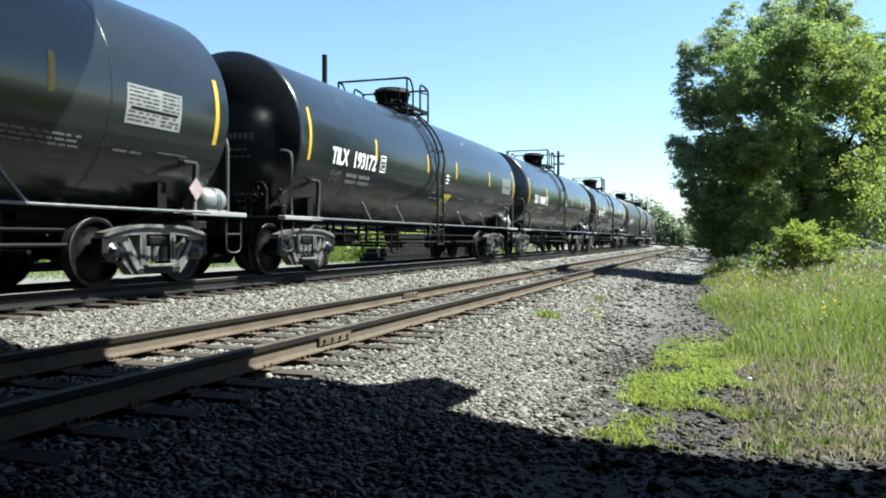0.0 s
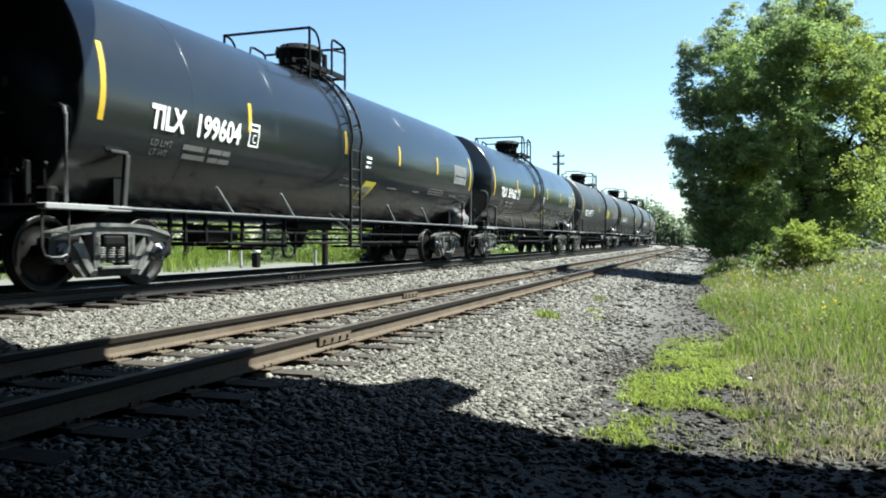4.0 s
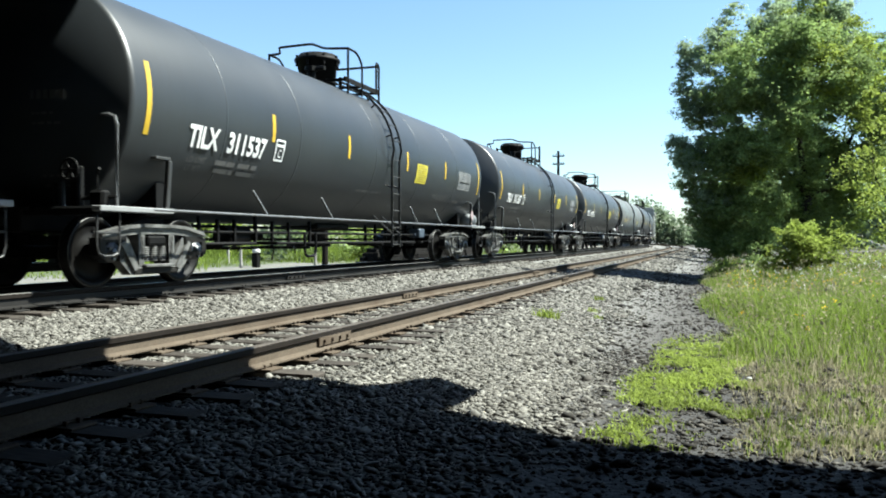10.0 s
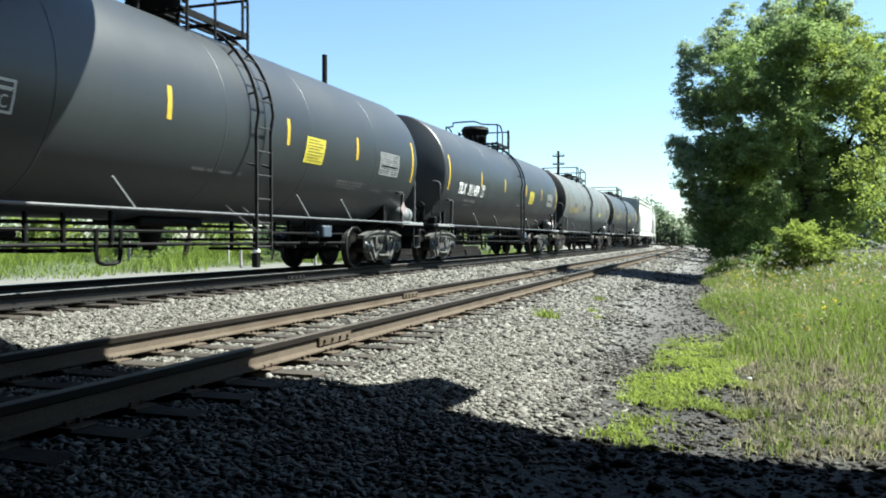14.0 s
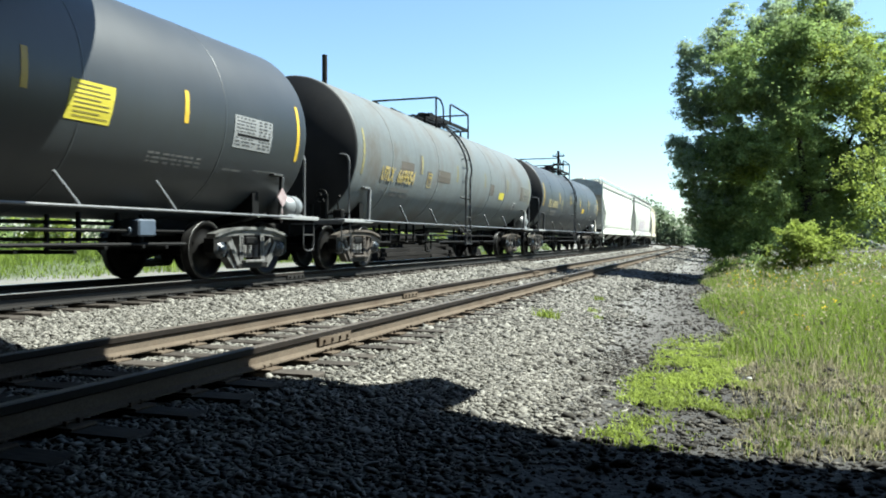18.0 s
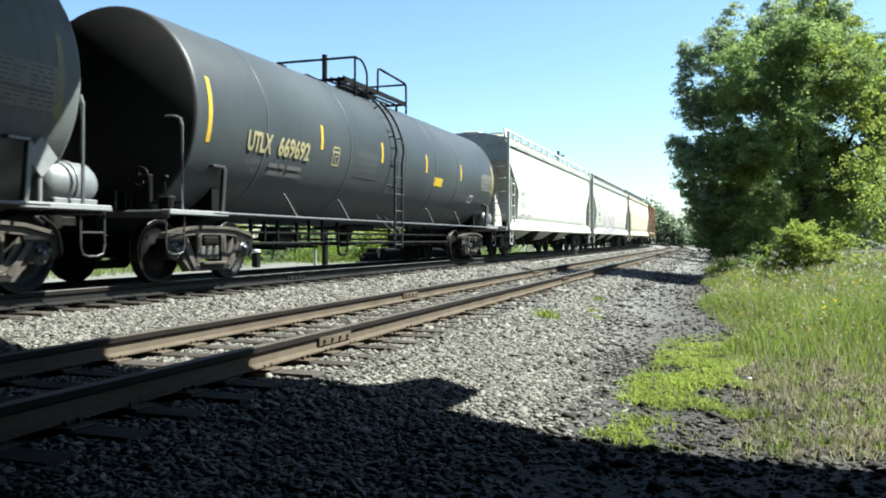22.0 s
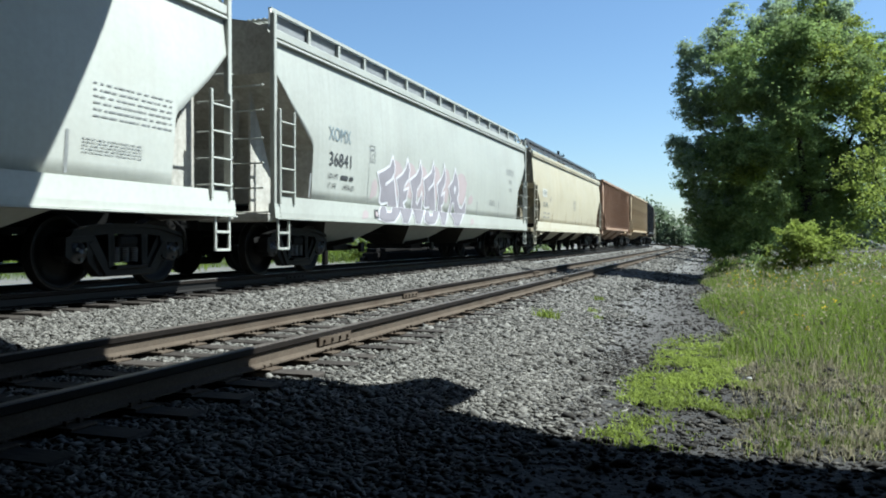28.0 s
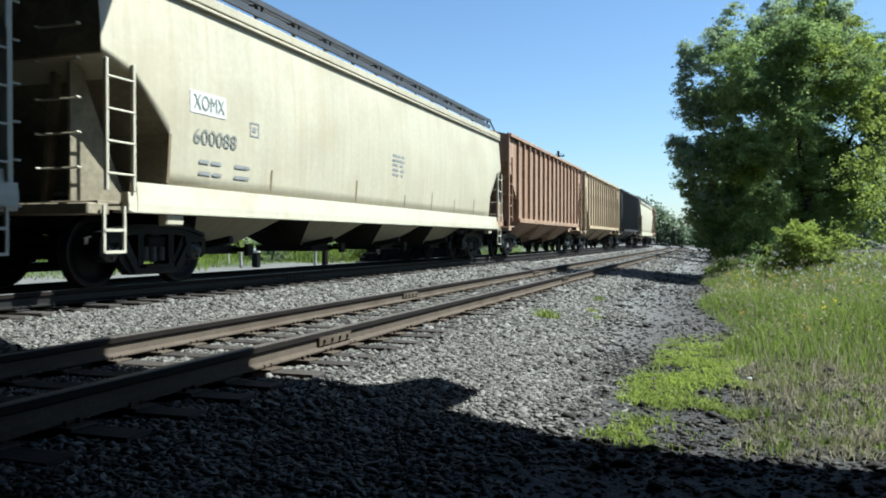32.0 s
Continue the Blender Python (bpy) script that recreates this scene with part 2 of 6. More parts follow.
LEAF = leafy("green_tree_leaves", (0.1815, 0.2442, 0.0825), trans=0.42)
LEAF_BLUE = leafy("grey_green_tree_leaves", (0.2419, 0.3024, 0.1754), trans=0.5)
LEAF_LIGHT = leafy("light_green_leaves", (0.215, 0.265, 0.055), trans=0.5)
GRASS = leafy("meadow_grass", (0.118, 0.162, 0.028), k=0.4, trans=0.5)
GRASS_BRIGHT = leafy("bright_low_grass", (0.19, 0.24, 0.045), k=0.35, trans=0.5)
GRASS_DRY = leafy("dry_straw_grass", (0.215, 0.195, 0.125), k=0.35, trans=0.45)
PETAL = leafy("yellow_petals", (0.54, 0.3744, 0.0216), k=0.15)
PETAL_WHITE = leafy("white_petals", (0.54, 0.54, 0.5184), k=0.1)
FAR_LEAF = leafy("hazy_far_leaves", (0.1297, 0.1667, 0.0988), trans=0.5)


# ---- mesh helpers ----
def part(name, bm, material, parent=None, label=""):
    me = bpy.data.meshes.new(name)
    bm.to_mesh(me)
    bm.free()
    me.materials.append(material)
    ob = new(name, me)
    ob.parent = parent
    if label:
        ob["label"] = label
    return ob


def again(ob, m, parent=None):
    """One more object on the same mesh, with its children."""
    made = copy_thing(ob, m)
    if parent is not None:
        made.parent = parent
    return made


def thing(name, label, category, m=None, group="", kind=""):
    ob = new(name)
    if m is not None:
        ob.matrix_basis = m
    return tagged(ob, label, category, group, kind)


def box(bm, c, s, bevel=0.0, rot=None):
    m = Matrix.Translation(c) @ (rot or Matrix()) @ Matrix.Diagonal((*s, 1))
    v = bmesh.ops.create_cube(bm, size=1, matrix=m)["verts"]
    if bevel:
        e = {e for x in v for e in x.link_edges}
        bmesh.ops.bevel(bm, geom=list(e), offset=bevel, segments=1, affect="EDGES")
    return bm


def rod(bm, a, b, r, seg=8, r2=None):
    a, b = Vector(a), Vector(b)
    d = b - a
    m = Matrix.Translation((a + b) / 2) @ d.to_track_quat("Z", "Y").to_matrix().to_4x4()
    bmesh.ops.create_cone(bm, cap_ends=True, segments=seg, radius1=r, radius2=r if r2 is None else r2, depth=d.length, matrix=m)
    return bm


def pipe(bm, pts, r, seg=6):
    """A bent round bar through pts, with rounded corners."""
    pts = [Vector(p) for p in pts]
    out = [pts[0]]
    for a, b, c in zip(pts, pts[1:], pts[2:]):
        k = min(0.12, (a - b).length * 0.45, (c - b).length * 0.45)
        p, q = b + (a - b).normalized() * k, b + (c - b).normalized() * k
        out += [p, p * 0.25 + b * 0.5 + q * 0.25, q]
    out.append(pts[-1])
    rings = []
    for i, p in enumerate(out):
        d = (out[min(i + 1, len(out) - 1)] - out[max(i - 1, 0)]).normalized()
        q = d.to_track_quat("Z", "Y")
        rings.append([bm.verts.new(p + q @ Vector((r * math.cos(2 * math.pi * j / seg), r * math.sin(2 * math.pi * j / seg), 0))) for j in range(seg)])
    for a, b in zip(rings, rings[1:]):
        for j in range(seg):
            bm.faces.new((a[j], a[(j + 1) % seg], b[(j + 1) % seg], b[j]))
    bm.faces.new(rings[0][::-1])
    bm.faces.new(rings[-1])
    return bm


def lathe(bm, prof, axis="y", seg=32, centre=(0, 0, 0), smooth_=True):
    """Turns (along, radius) pairs round an axis."""
    c = Vector(centre)
    rings = []
    for u, r in prof:
        ring = []
        for j in range(seg):
            a = 2 * math.pi * j / seg
            p, q = r * math.cos(a), r * math.sin(a)
            ring.append(bm.verts.new(c + Vector({"y": (p, u, q), "x": (u, p, q), "z": (p, q, u)}[axis])))
        rings.append(ring)
    for a, b in zip(rings, rings[1:]):
        for j in range(seg):
            f = bm.faces.new((a[j], a[(j + 1) % seg], b[(j + 1) % seg], b[j]))
            f.smooth = smooth_
    for ring, flip in ((rings[0], True), (rings[-1], False)):
        if prof[0 if flip else -1][1] > 1e-4:
            bm.faces.new(ring[::-1] if flip else ring)
    bmesh.ops.recalc_face_normals(bm, faces=bm.faces)
    return bm


def slab(bm, poly, axis, lo, hi):
    """A flat outline pushed out along an axis ('x': outline in y,z; 'y': in x,z; 'z': in x,y)."""
    def place(p, w):
        return {"x": (w, p[0], p[1]), "y": (p[0], w, p[1]), "z": (p[0], p[1], w)}[axis]
    a = [bm.verts.new(place(p, lo)) for p in poly]
    b = [bm.verts.new(place(p, hi)) for p in poly]
    fs = [bm.faces.new(a), bm.faces.new(b[::-1])]
    for i in range(len(poly)):
        j = (i + 1) % len(poly)
        fs.append(bm.faces.new((a[j], a[i], b[i], b[j])))
    bmesh.ops.recalc_face_normals(bm, faces=fs)
    return bm


def fast_mesh(name, verts, faces, material, mats=None):
    """A mesh from numpy arrays of triangles or quads."""
    me = bpy.data.meshes.new(name)
    k = faces.shape[1]
    me.vertices.add(len(verts))
    me.vertices.foreach_set("co", np.asarray(verts, np.float32).ravel())
    me.loops.add(faces.size)
    me.loops.foreach_set("vertex_index", faces.astype(np.int32).ravel())
    me.polygons.add(len(faces))
    me.polygons.foreach_set("loop_start", np.arange(0, faces.size, k, dtype=np.int32))
    me.polygons.foreach_set("loop_total", np.full(len(faces), k, np.int32))
    me.materials.append(material)
    me.update(calc_edges=True)
    return me


# ---- ground ----
def ground():
    xs = np.unique(np.concatenate([np.arange(-30, 12, 0.35), np.linspace(-1500, -30, 24), np.linspace(12, 1500, 24)]))
    ys = np.unique(np.concatenate([np.arange(-6, 60, 0.5), np.linspace(60, 200, 40), np.linspace(-300, -6, 12), np.linspace(200, 3000, 24)]))
    X, Y = np.meshgrid(xs, ys)
    Z = ground_z(X, Y)
    v = np.stack([X, Y, Z], -1).reshape(-1, 3)
    w = len(xs)
    i = (np.arange(len(ys) - 1)[:, None] * w + np.arange(w - 1)[None, :]).ravel()
    f = np.stack([i, i + 1, i + w + 1, i + w], 1)
    m = shade("trackside_ground", (0.08951, 0.08635, 0.07792), 0.9, var=0.15, scale=1.2, grain=0.35, gscale=22, bump=0.8, bdist=0.03)
    nt = m.node_tree
    n, ln = nt.nodes, nt.links
    b = n["Principled BSDF"]
    base = b.inputs["Base Color"].links[0].from_socket
    sep = n.new("ShaderNodeSeparateXYZ")
    tc = n.new("ShaderNodeTexCoord")
    ln.new(tc.outputs["Object"], sep.inputs[0])
    wob = n.new("ShaderNodeTexNoise")
    wob.inputs["Scale"].default_value, wob.inputs["Detail"].default_value = 0.8, 6

    def math_node(op, a, c):
        q = n.new("ShaderNodeMath")
        q.operation = op
        for s, v_ in zip(q.inputs, (a, c)):
            if isinstance(v_, (int, float)):
                s.default_value = v_
            else:
                ln.new(v_, s)
        return q.outputs[0]

    # plan x with a ragged edge, and with the bend of the line taken out
    over = math_node("MAXIMUM", math_node("SUBTRACT", sep.outputs[1], CURVE_Y), 0)
    bend = math_node("DIVIDE", math_node("MULTIPLY", over, over), 2 * CURVE_R)
    u = math_node("ADD", math_node("ADD", sep.outputs[0], bend), math_node("MULTIPLY", math_node("SUBTRACT", wob.outputs[0], 0.5), 1.2))

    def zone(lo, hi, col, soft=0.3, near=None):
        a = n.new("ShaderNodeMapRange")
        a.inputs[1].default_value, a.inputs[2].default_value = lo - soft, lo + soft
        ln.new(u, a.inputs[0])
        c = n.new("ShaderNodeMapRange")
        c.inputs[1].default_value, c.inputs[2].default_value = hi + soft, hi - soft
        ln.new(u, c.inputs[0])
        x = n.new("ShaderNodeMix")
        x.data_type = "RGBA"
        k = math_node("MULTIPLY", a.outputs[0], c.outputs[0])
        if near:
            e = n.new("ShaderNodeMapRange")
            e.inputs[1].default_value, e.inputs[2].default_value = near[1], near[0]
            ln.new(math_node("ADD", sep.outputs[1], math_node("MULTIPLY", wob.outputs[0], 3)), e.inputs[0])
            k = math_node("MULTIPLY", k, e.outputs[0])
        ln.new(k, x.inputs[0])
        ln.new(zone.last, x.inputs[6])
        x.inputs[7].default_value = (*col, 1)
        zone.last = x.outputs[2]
    zone.last = base
    zone(-1.35, 0.2, (0.04, 0.0365, 0.032), 0.45)      # cinder path
    zone(0.0, 900, (0.026, 0.0235, 0.0175), 0.4)           # meadow soil
    zone(-1.1, 2.4, (0.016, 0.0145, 0.0125), 0.4, (8.5, 11.5))      # near soil darkened, the bridge's shade put into its colour
    zone(-14.5, -11.8, (0.05792, 0.05792, 0.03685), 0.4)
    zone(-18.2, -14.6, (0.1053, 0.1, 0.08424), 0.4)        # pale gravel lane
    zone(-900, -19.6, (0.04212, 0.05265, 0.01948), 0.6)
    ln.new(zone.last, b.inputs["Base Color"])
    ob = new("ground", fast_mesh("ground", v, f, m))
    return tagged(ob, "pale ballast, dark cinder path and grassy soil beside the tracks", "ground", kind="structure")


ground()

# ---- tracks ----
RAIL_PROF = [(-0.07, 0), (0.07, 0), (0.07, 0.012), (0.012, 0.032), (0.009, 0.106), (0.036, 0.12), (0.037, 0.165), (0.028, 0.172), (-0.028, 0.172), (-0.037, 0.165), (-0.036, 0.12), (-0.009, 0.106), (-0.012, 0.032), (-0.07, 0.012)]


def rail_stations():
    return [float(y) for y in (-60, -20, -6)] + list(np.arange(-2, 75, 3.0)) + list(np.arange(75, 240, 5.0))


def sweep(prof, x0, off, z0, lo=None, hi=None):
    bm = bmesh.new()
    rings = []
    for s in rail_stations():
        if lo is not None and not lo <= s <= hi:
            continue
        x, y, a = track_at(s, x0 + off)
        rings.append([bm.verts.new((x + p * math.cos(a), y + p * math.sin(a), z0 + q)) for p, q in prof])
    k = len(prof)
    for a, b in zip(rings, rings[1:]):
        for j in range(k):
            bm.faces.new((a[j], a[(j + 1) % k], b[(j + 1) % k], b[j]))
    bm.faces.new(rings[0])
    bm.faces.new(rings[-1][::-1])
    bmesh.ops.recalc_face_normals(bm, faces=bm.faces)
    return bm


TIES = {}          # sleeper places along each track


def rail_track(name, label, x0, top, side_mat, head_mat, joints):
    tr = thing(name, label, "railway track", kind="structure")
    for off in (-GAUGE / 2, GAUGE / 2):
        r = part("rail", sweep(RAIL_PROF[:5] + RAIL_PROF[-3:], x0, off, top - 0.172), side_mat, tr)
        head = part("rail_head", sweep([(p, q + 0.0005) for p, q in RAIL_PROF[4:12]], x0, off, top - 0.172), head_mat, r, "worn rail head")
        # all but the top faces of the head are darker
        head.data.materials.append(HEAD_SIDE)
        for f in head.data.polygons:
            if f.normal.z < 0.6:
                f.material_index = 1
    # sleepers
    bm = bmesh.new()
    box(bm, (0, 0, -0.085), (2.6, 0.22, 0.17), 0.015)
    for v in bm.verts:
        v.co += Vector((random.uniform(-0.01, 0.01), random.uniform(-0.008, 0.008), random.uniform(-0.006, 0.0)))
    first = part("sleeper", bm, TIE_WOOD, tr)
    bm = bmesh.new()
    for off in (-GAUGE / 2, GAUGE / 2):
        box(bm, (off, 0, 0.008), (0.34, 0.19, 0.016), 0.003)
        for sx in (-0.085, 0.085):
            for sy in (-0.05, 0.05):
                box(bm, (off + sx, sy, 0.03), (0.03, 0.016, 0.03), 0.003)
    plate = part("tie_plate", bm, side_mat, first, "rusty tie plates and spikes")
    n = 0
    s = -8.0
    while n < 225 and s < 112:
        TIES.setdefault(x0, []).append(s)
        x, y, a = track_at(s, x0)
        m = pose(x + random.uniform(-0.06, 0.06), y, top - 0.2, 0, random.uniform(-0.5, 0.5), math.degrees(a) + random.uniform(-1.5, 1.5))
        if n == 0:
            first.matrix_basis = m
        else:
            again(first, m, tr)
        s += 0.52 + random.uniform(-0.03, 0.03)
        n += 1
    # fishplates at the rail joints
    for off, at in joints:
        bm = bmesh.new()
        for sd in (-1, 1):
            box(bm, (sd * 0.028, 0, 0.08), (0.022, 0.66, 0.085), 0.006)
            for k in range(4):
                rod(bm, (sd * 0.036, -0.24 + 0.16 * k, 0.085), (sd * 0.062, -0.24 + 0.16 * k, 0.085), 0.019, 6)
        j = part("fishplate", bm, RUST_RAIL if side_mat is RUST_RAIL else DARK_RAIL, tr, "bolted rail joint")
        j.matrix_basis = pose(x0 + off, at, top - 0.172)
    return tr


rail_track("siding_track", "rusty jointed siding track on weathered timber sleepers", SIDE_X, SIDE_Z, RUST_RAIL, DULL_TOP,
           [(GAUGE / 2, 6.9), (-GAUGE / 2, 12.7), (GAUGE / 2, 18.9), (-GAUGE / 2, 22.5)])
rail_track("main_track", "dark main line track with polished rail heads", MAIN_X, 0.0, DARK_RAIL, RAIL_TOP, [(GAUGE / 2, 13.5)])


# ---- the train ----
CACHE = {}
MOVING = []          # (thing, metres along the track at 0 s, half the distance between its trucks)
SPINNING = []        # (wheelset, y in the car)


def piece(name, key, build, material, parent, m=None, label=""):
    """A part whose mesh is built once for each key."""
    if key not in CACHE:
        bm = bmesh.new()
        build(bm)
        me = bpy.data.meshes.new(name)
        bm.to_mesh(me)
        bm.free()
        me.materials.append(material)
        CACHE[key] = me
    me = CACHE[key]
    if me.materials[0].name != material.name:
        me = me.copy()
        me.materials[0] = material
        CACHE[key] = me
    ob = new(name, me)
    ob.parent = parent
    if m is not None:
        ob.matrix_basis = m
    if label:
        ob["label"] = label
    return ob


def b_wheel(bm):
    lathe(bm, [(-0.07, 0.1), (-0.07, 0.2), (-0.035, 0.23), (-0.03, 0.37), (-0.065, 0.4), (-0.065, 0.478), (-0.045, 0.486), (-0.032, 0.46),
               (0.06, 0.453), (0.066, 0.445), (0.066, 0.395), (0.02, 0.37), (0.012, 0.24), (0.055, 0.19), (0.055, 0.1)], "x", 36)
    for k in range(3):
        a = 2 * math.pi * k / 3
        rod(bm, (0.03, 0.3 * math.cos(a), 0.3 * math.sin(a)), (0.035, 0.3 * math.cos(a), 0.3 * math.sin(a)), 0.03, 8)


def b_axle(bm):
    lathe(bm, [(-1.04, 0.065), (-0.86, 0.07), (-0.84, 0.1), (-0.65, 0.1), (-0.6, 0.085), (0.6, 0.085), (0.65, 0.1), (0.84, 0.1), (0.86, 0.07), (1.04, 0.065)], "x", 16)


def b_sideframe(bm):
    slab(bm, [(-1.06, 0.6), (-1.0, 0.71), (-0.6, 0.79), (-0.3, 0.81), (0.3, 0.81), (0.6, 0.79), (1.0, 0.71), (1.06, 0.6), (0.98, 0.58), (0.62, 0.67), (0.34, 0.69), (-0.34, 0.69), (-0.62, 0.67), (-0.98, 0.58)], "x", -0.08, 0.09)
    slab(bm, [(-1.04, 0.66), (-0.99, 0.725), (-0.6, 0.805), (-0.3, 0.825), (0.3, 0.825), (0.6, 0.805), (0.99, 0.725), (1.04, 0.66), (0.97, 0.68), (0.6, 0.76), (0.3, 0.78), (-0.3, 0.78), (-0.6, 0.76), (-0.97, 0.68)], "x", 0.085, 0.135)
    for s in (-1, 1):
        slab(bm, [(s * 1.08, 0.64), (s * 1.09, 0.42), (s * 1.0, 0.36), (s * 0.985, 0.58), (s * 0.755, 0.58), (s * 0.74, 0.34), (s * 0.66, 0.38), (s * 0.6, 0.67)], "x", -0.08, 0.1)
        slab(bm, [(s * 0.76, 0.6), (s * 0.58, 0.67), (s * 0.34, 0.3), (s * 0.34, 0.15), (s * 0.5, 0.15), (s * 0.76, 0.4)], "x", -0.075, 0.07)
        slab(bm, [(s * 0.72, 0.56), (s * 0.66, 0.6), (s * 0.38, 0.24), (s * 0.46, 0.2)], "x", 0.065, 0.11)
        slab(bm, [(s * 0.26, 0.26), (s * 0.36, 0.26), (s * 0.37, 0.7), (s * 0.25, 0.7)], "x", -0.07, 0.085)
    box(bm, (0.0, 0, 0.2), (0.2, 0.9, 0.1), 0.015)
    box(bm, (0.06, 0, 0.265), (0.2, 0.6, 0.04), 0.008)


def b_bolsterend(bm):
    box(bm, (0.0, 0, 0.605), (0.19, 0.36, 0.12), 0.02)
    box(bm, (0.03, 0, 0.7), (0.1, 0.2, 0.1), 0.02)
    box(bm, (0.06, 0.3, 0.5), (0.05, 0.1, 0.34), 0.015)
    box(bm, (0.06, -0.3, 0.5), (0.05, 0.1, 0.34), 0.015)


def b_spring(bm):
    lathe(bm, [(0.32 + 0.0145 * k, 0.07 if k % 2 else 0.052) for k in range(15)], "z", 12, (0.01, 0, 0), False)


def b_cap(bm):
    lathe(bm, [(-0.1, 0.135), (0.06, 0.135), (0.08, 0.12), (0.085, 0.07), (0.12, 0.06), (0.125, 0.0)], "x", 18)
    for k in range(3):
        a = 2 * math.pi * k / 3 + 0.5
        rod(bm, (0.07, 0.085 * math.cos(a), 0.085 * math.sin(a)), (0.115, 0.085 * math.cos(a), 0.085 * math.sin(a)), 0.022, 6)


def b_bolster(bm):
    box(bm, (0, 0, 0.6), (2.16, 0.36, 0.16), 0.02)
    box(bm, (0, 0, 0.72), (0.5, 0.5, 0.1), 0.02)
    for s in (-1, 1):
        box(bm, (0, s * 0.5, 0.42), (1.7, 0.1, 0.12), 0.015)
        for q in (-0.72, 0.72):
            box(bm, (q, s * 0.38, 0.45), (0.1, 0.08, 0.3), 0.015)


def trucks(car, at, frame_mat):
    for y in (-at, at):
        b = piece("bolster", "bolster", b_bolster, DARK_STEEL, car, pose(0, y, 0))
        for s in (-1, 1):
            sf = piece("side_frame", "side_frame" + frame_mat.name, b_sideframe, frame_mat, car, pose(s * 1.0, y, 0, 0, 0, 0 if s > 0 else 180), "cast steel truck side frame")
            if len(sf.data.materials) == 1:
                sf.data.materials.append(GRIMY)
                for f in sf.data.polygons:
                    if abs(f.center.y) > 0.73 and f.center.z < 0.66 or f.center.z < 0.24:
                        f.material_index = 1
            piece("bolster_end", "bolsterend", b_bolsterend, DARK_STEEL, sf)
            for q in (-0.17, 0.0, 0.17):
                piece("coil_spring", "spring", b_spring, BRIGHT_CAST, sf, pose(0, q, 0))
            for q in (-1, 1):
                piece("bearing_cap", "cap", b_cap, CAP_BLUE, sf, pose(0.02, q * 0.87, 0.457))
        for q in (-0.87, 0.87):
            ax = piece("wheelset", "axle", b_axle, DARK_STEEL, car, pose(0, y + q, 0.457))
            for s in (-1, 1):
                w = piece("wheel", "wheel", b_wheel, WHEEL_STEEL, ax, pose(s * 0.7525, 0, 0, 0, 0, 0 if s > 0 else 180))
                if len(w.data.materials) == 1:
                    w.data.materials.append(WHEEL_RIM)
                    for f in w.data.polygons:
                        r = math.hypot(f.center[1], f.center[2])
                        if r > 0.477 or r > 0.44 and f.center[0] > 0.061:
                            f.material_index = 1
            SPINNING.append((ax, y + q))


def b_coupler(bm):
    box(bm, (0, -0.3, 0), (0.16, 0.7, 0.14), 0.02)
    box(bm, (0.03, 0.1, 0), (0.3, 0.2, 0.26), 0.04)
    box(bm, (-0.12, 0.16, 0), (0.1, 0.2, 0.24), 0.03)


def b_hose(bm):
    pipe(bm, [(0.3, -0.3, 0.05), (0.32, -0.05, -0.1), (0.22, 0.12, -0.42), (0.12, 0.16, -0.46)], 0.025)


def couplers(car, half):
    for s in (-1, 1):
        c = piece("coupler", "coupler", b_coupler, GRIMY, car, pose(0, s * (half - 0.12), 0.86, 0, 0, 0 if s > 0 else 180))
        piece("brake_hose", "hose", b_hose, DARK_STEEL, c)


GLYPHS = {}


def glyphs(text, size, bold=0.0):
    """Outline of a line of writing as a flat mesh: vertices (along, up) and faces."""
    if (text, size, bold) not in GLYPHS:
        cu = bpy.data.curves.new("writing", "FONT")
        cu.body, cu.size, cu.resolution_u, cu.offset = text, size, 3, bold
        ob = bpy.data.objects.new("writing", cu)
        scene.collection.objects.link(ob)
        bpy.context.view_layer.update()
        me = bpy.data.meshes.new_from_object(ob.evaluated_get(bpy.context.evaluated_depsgraph_get()))
        GLYPHS[(text, size, bold)] = ([tuple(v.co) for v in me.vertices], [tuple(p.vertices) for p in me.polygons])
        bpy.data.objects.remove(ob)
        bpy.data.curves.remove(cu)
        bpy.data.meshes.remove(me)
    return GLYPHS[(text, size, bold)]


def write_on(name, text, size, width, material, parent, place, label="", bold=0.0):
    """Lettering laid on a surface: place(along, up) gives the point."""
    vs, fs = glyphs(text, size, bold)
    wide = max(v[0] for v in vs) - min(v[0] for v in vs)
    k = width / wide
    me = bpy.data.meshes.new(name)
    me.from_pydata([place(v[0] * k, v[1]) for v in vs], [], fs)
    me.materials.append(material)
    ob = new(name, me)
    ob.parent = parent
    ob["label"] = label or ("stencilled writing " + text)
    return ob


def marks(name, material, parent, place, rects, label=""):
    """Patches of paint or tape: rects of (along0, up0, along1, up1) laid on a surface."""
    vs, fs = [], []
    for a0, b0, a1, b1 in rects:
        n = max(1, int(abs(b1 - b0) / 0.12))
        for k in range(n):
            lo, hi = b0 + (b1 - b0) * k / n, b0 + (b1 - b0) * (k + 1) / n
            i = len(vs)
            vs += [place(a0, lo), place(a1, lo), place(a1, hi), place(a0, hi)]
            fs.append((i, i + 1, i + 2, i + 3))
    me = bpy.data.meshes.new(name)
    me.from_pydata(vs, [], fs)
    me.materials.append(material)
    ob = new(name, me)
    ob.parent = parent
    if label:
        ob["label"] = label
    return ob


def bars(a, b, w, h, n, rng, gap=0.04, step=2.1):
    """Unreadable small print as n bars of broken lines."""
    out = []
    for k in range(n):
        y = b - k * h * step
        x = a
        while x < a + w:
            l = rng.uniform(2.2, 7.0) * h
            out.append((x, y - h, min(x + l, a + w), y))
            x += l + min(gap, 1.2 * h) * rng.choice((1, 1, 2.5))
    return out


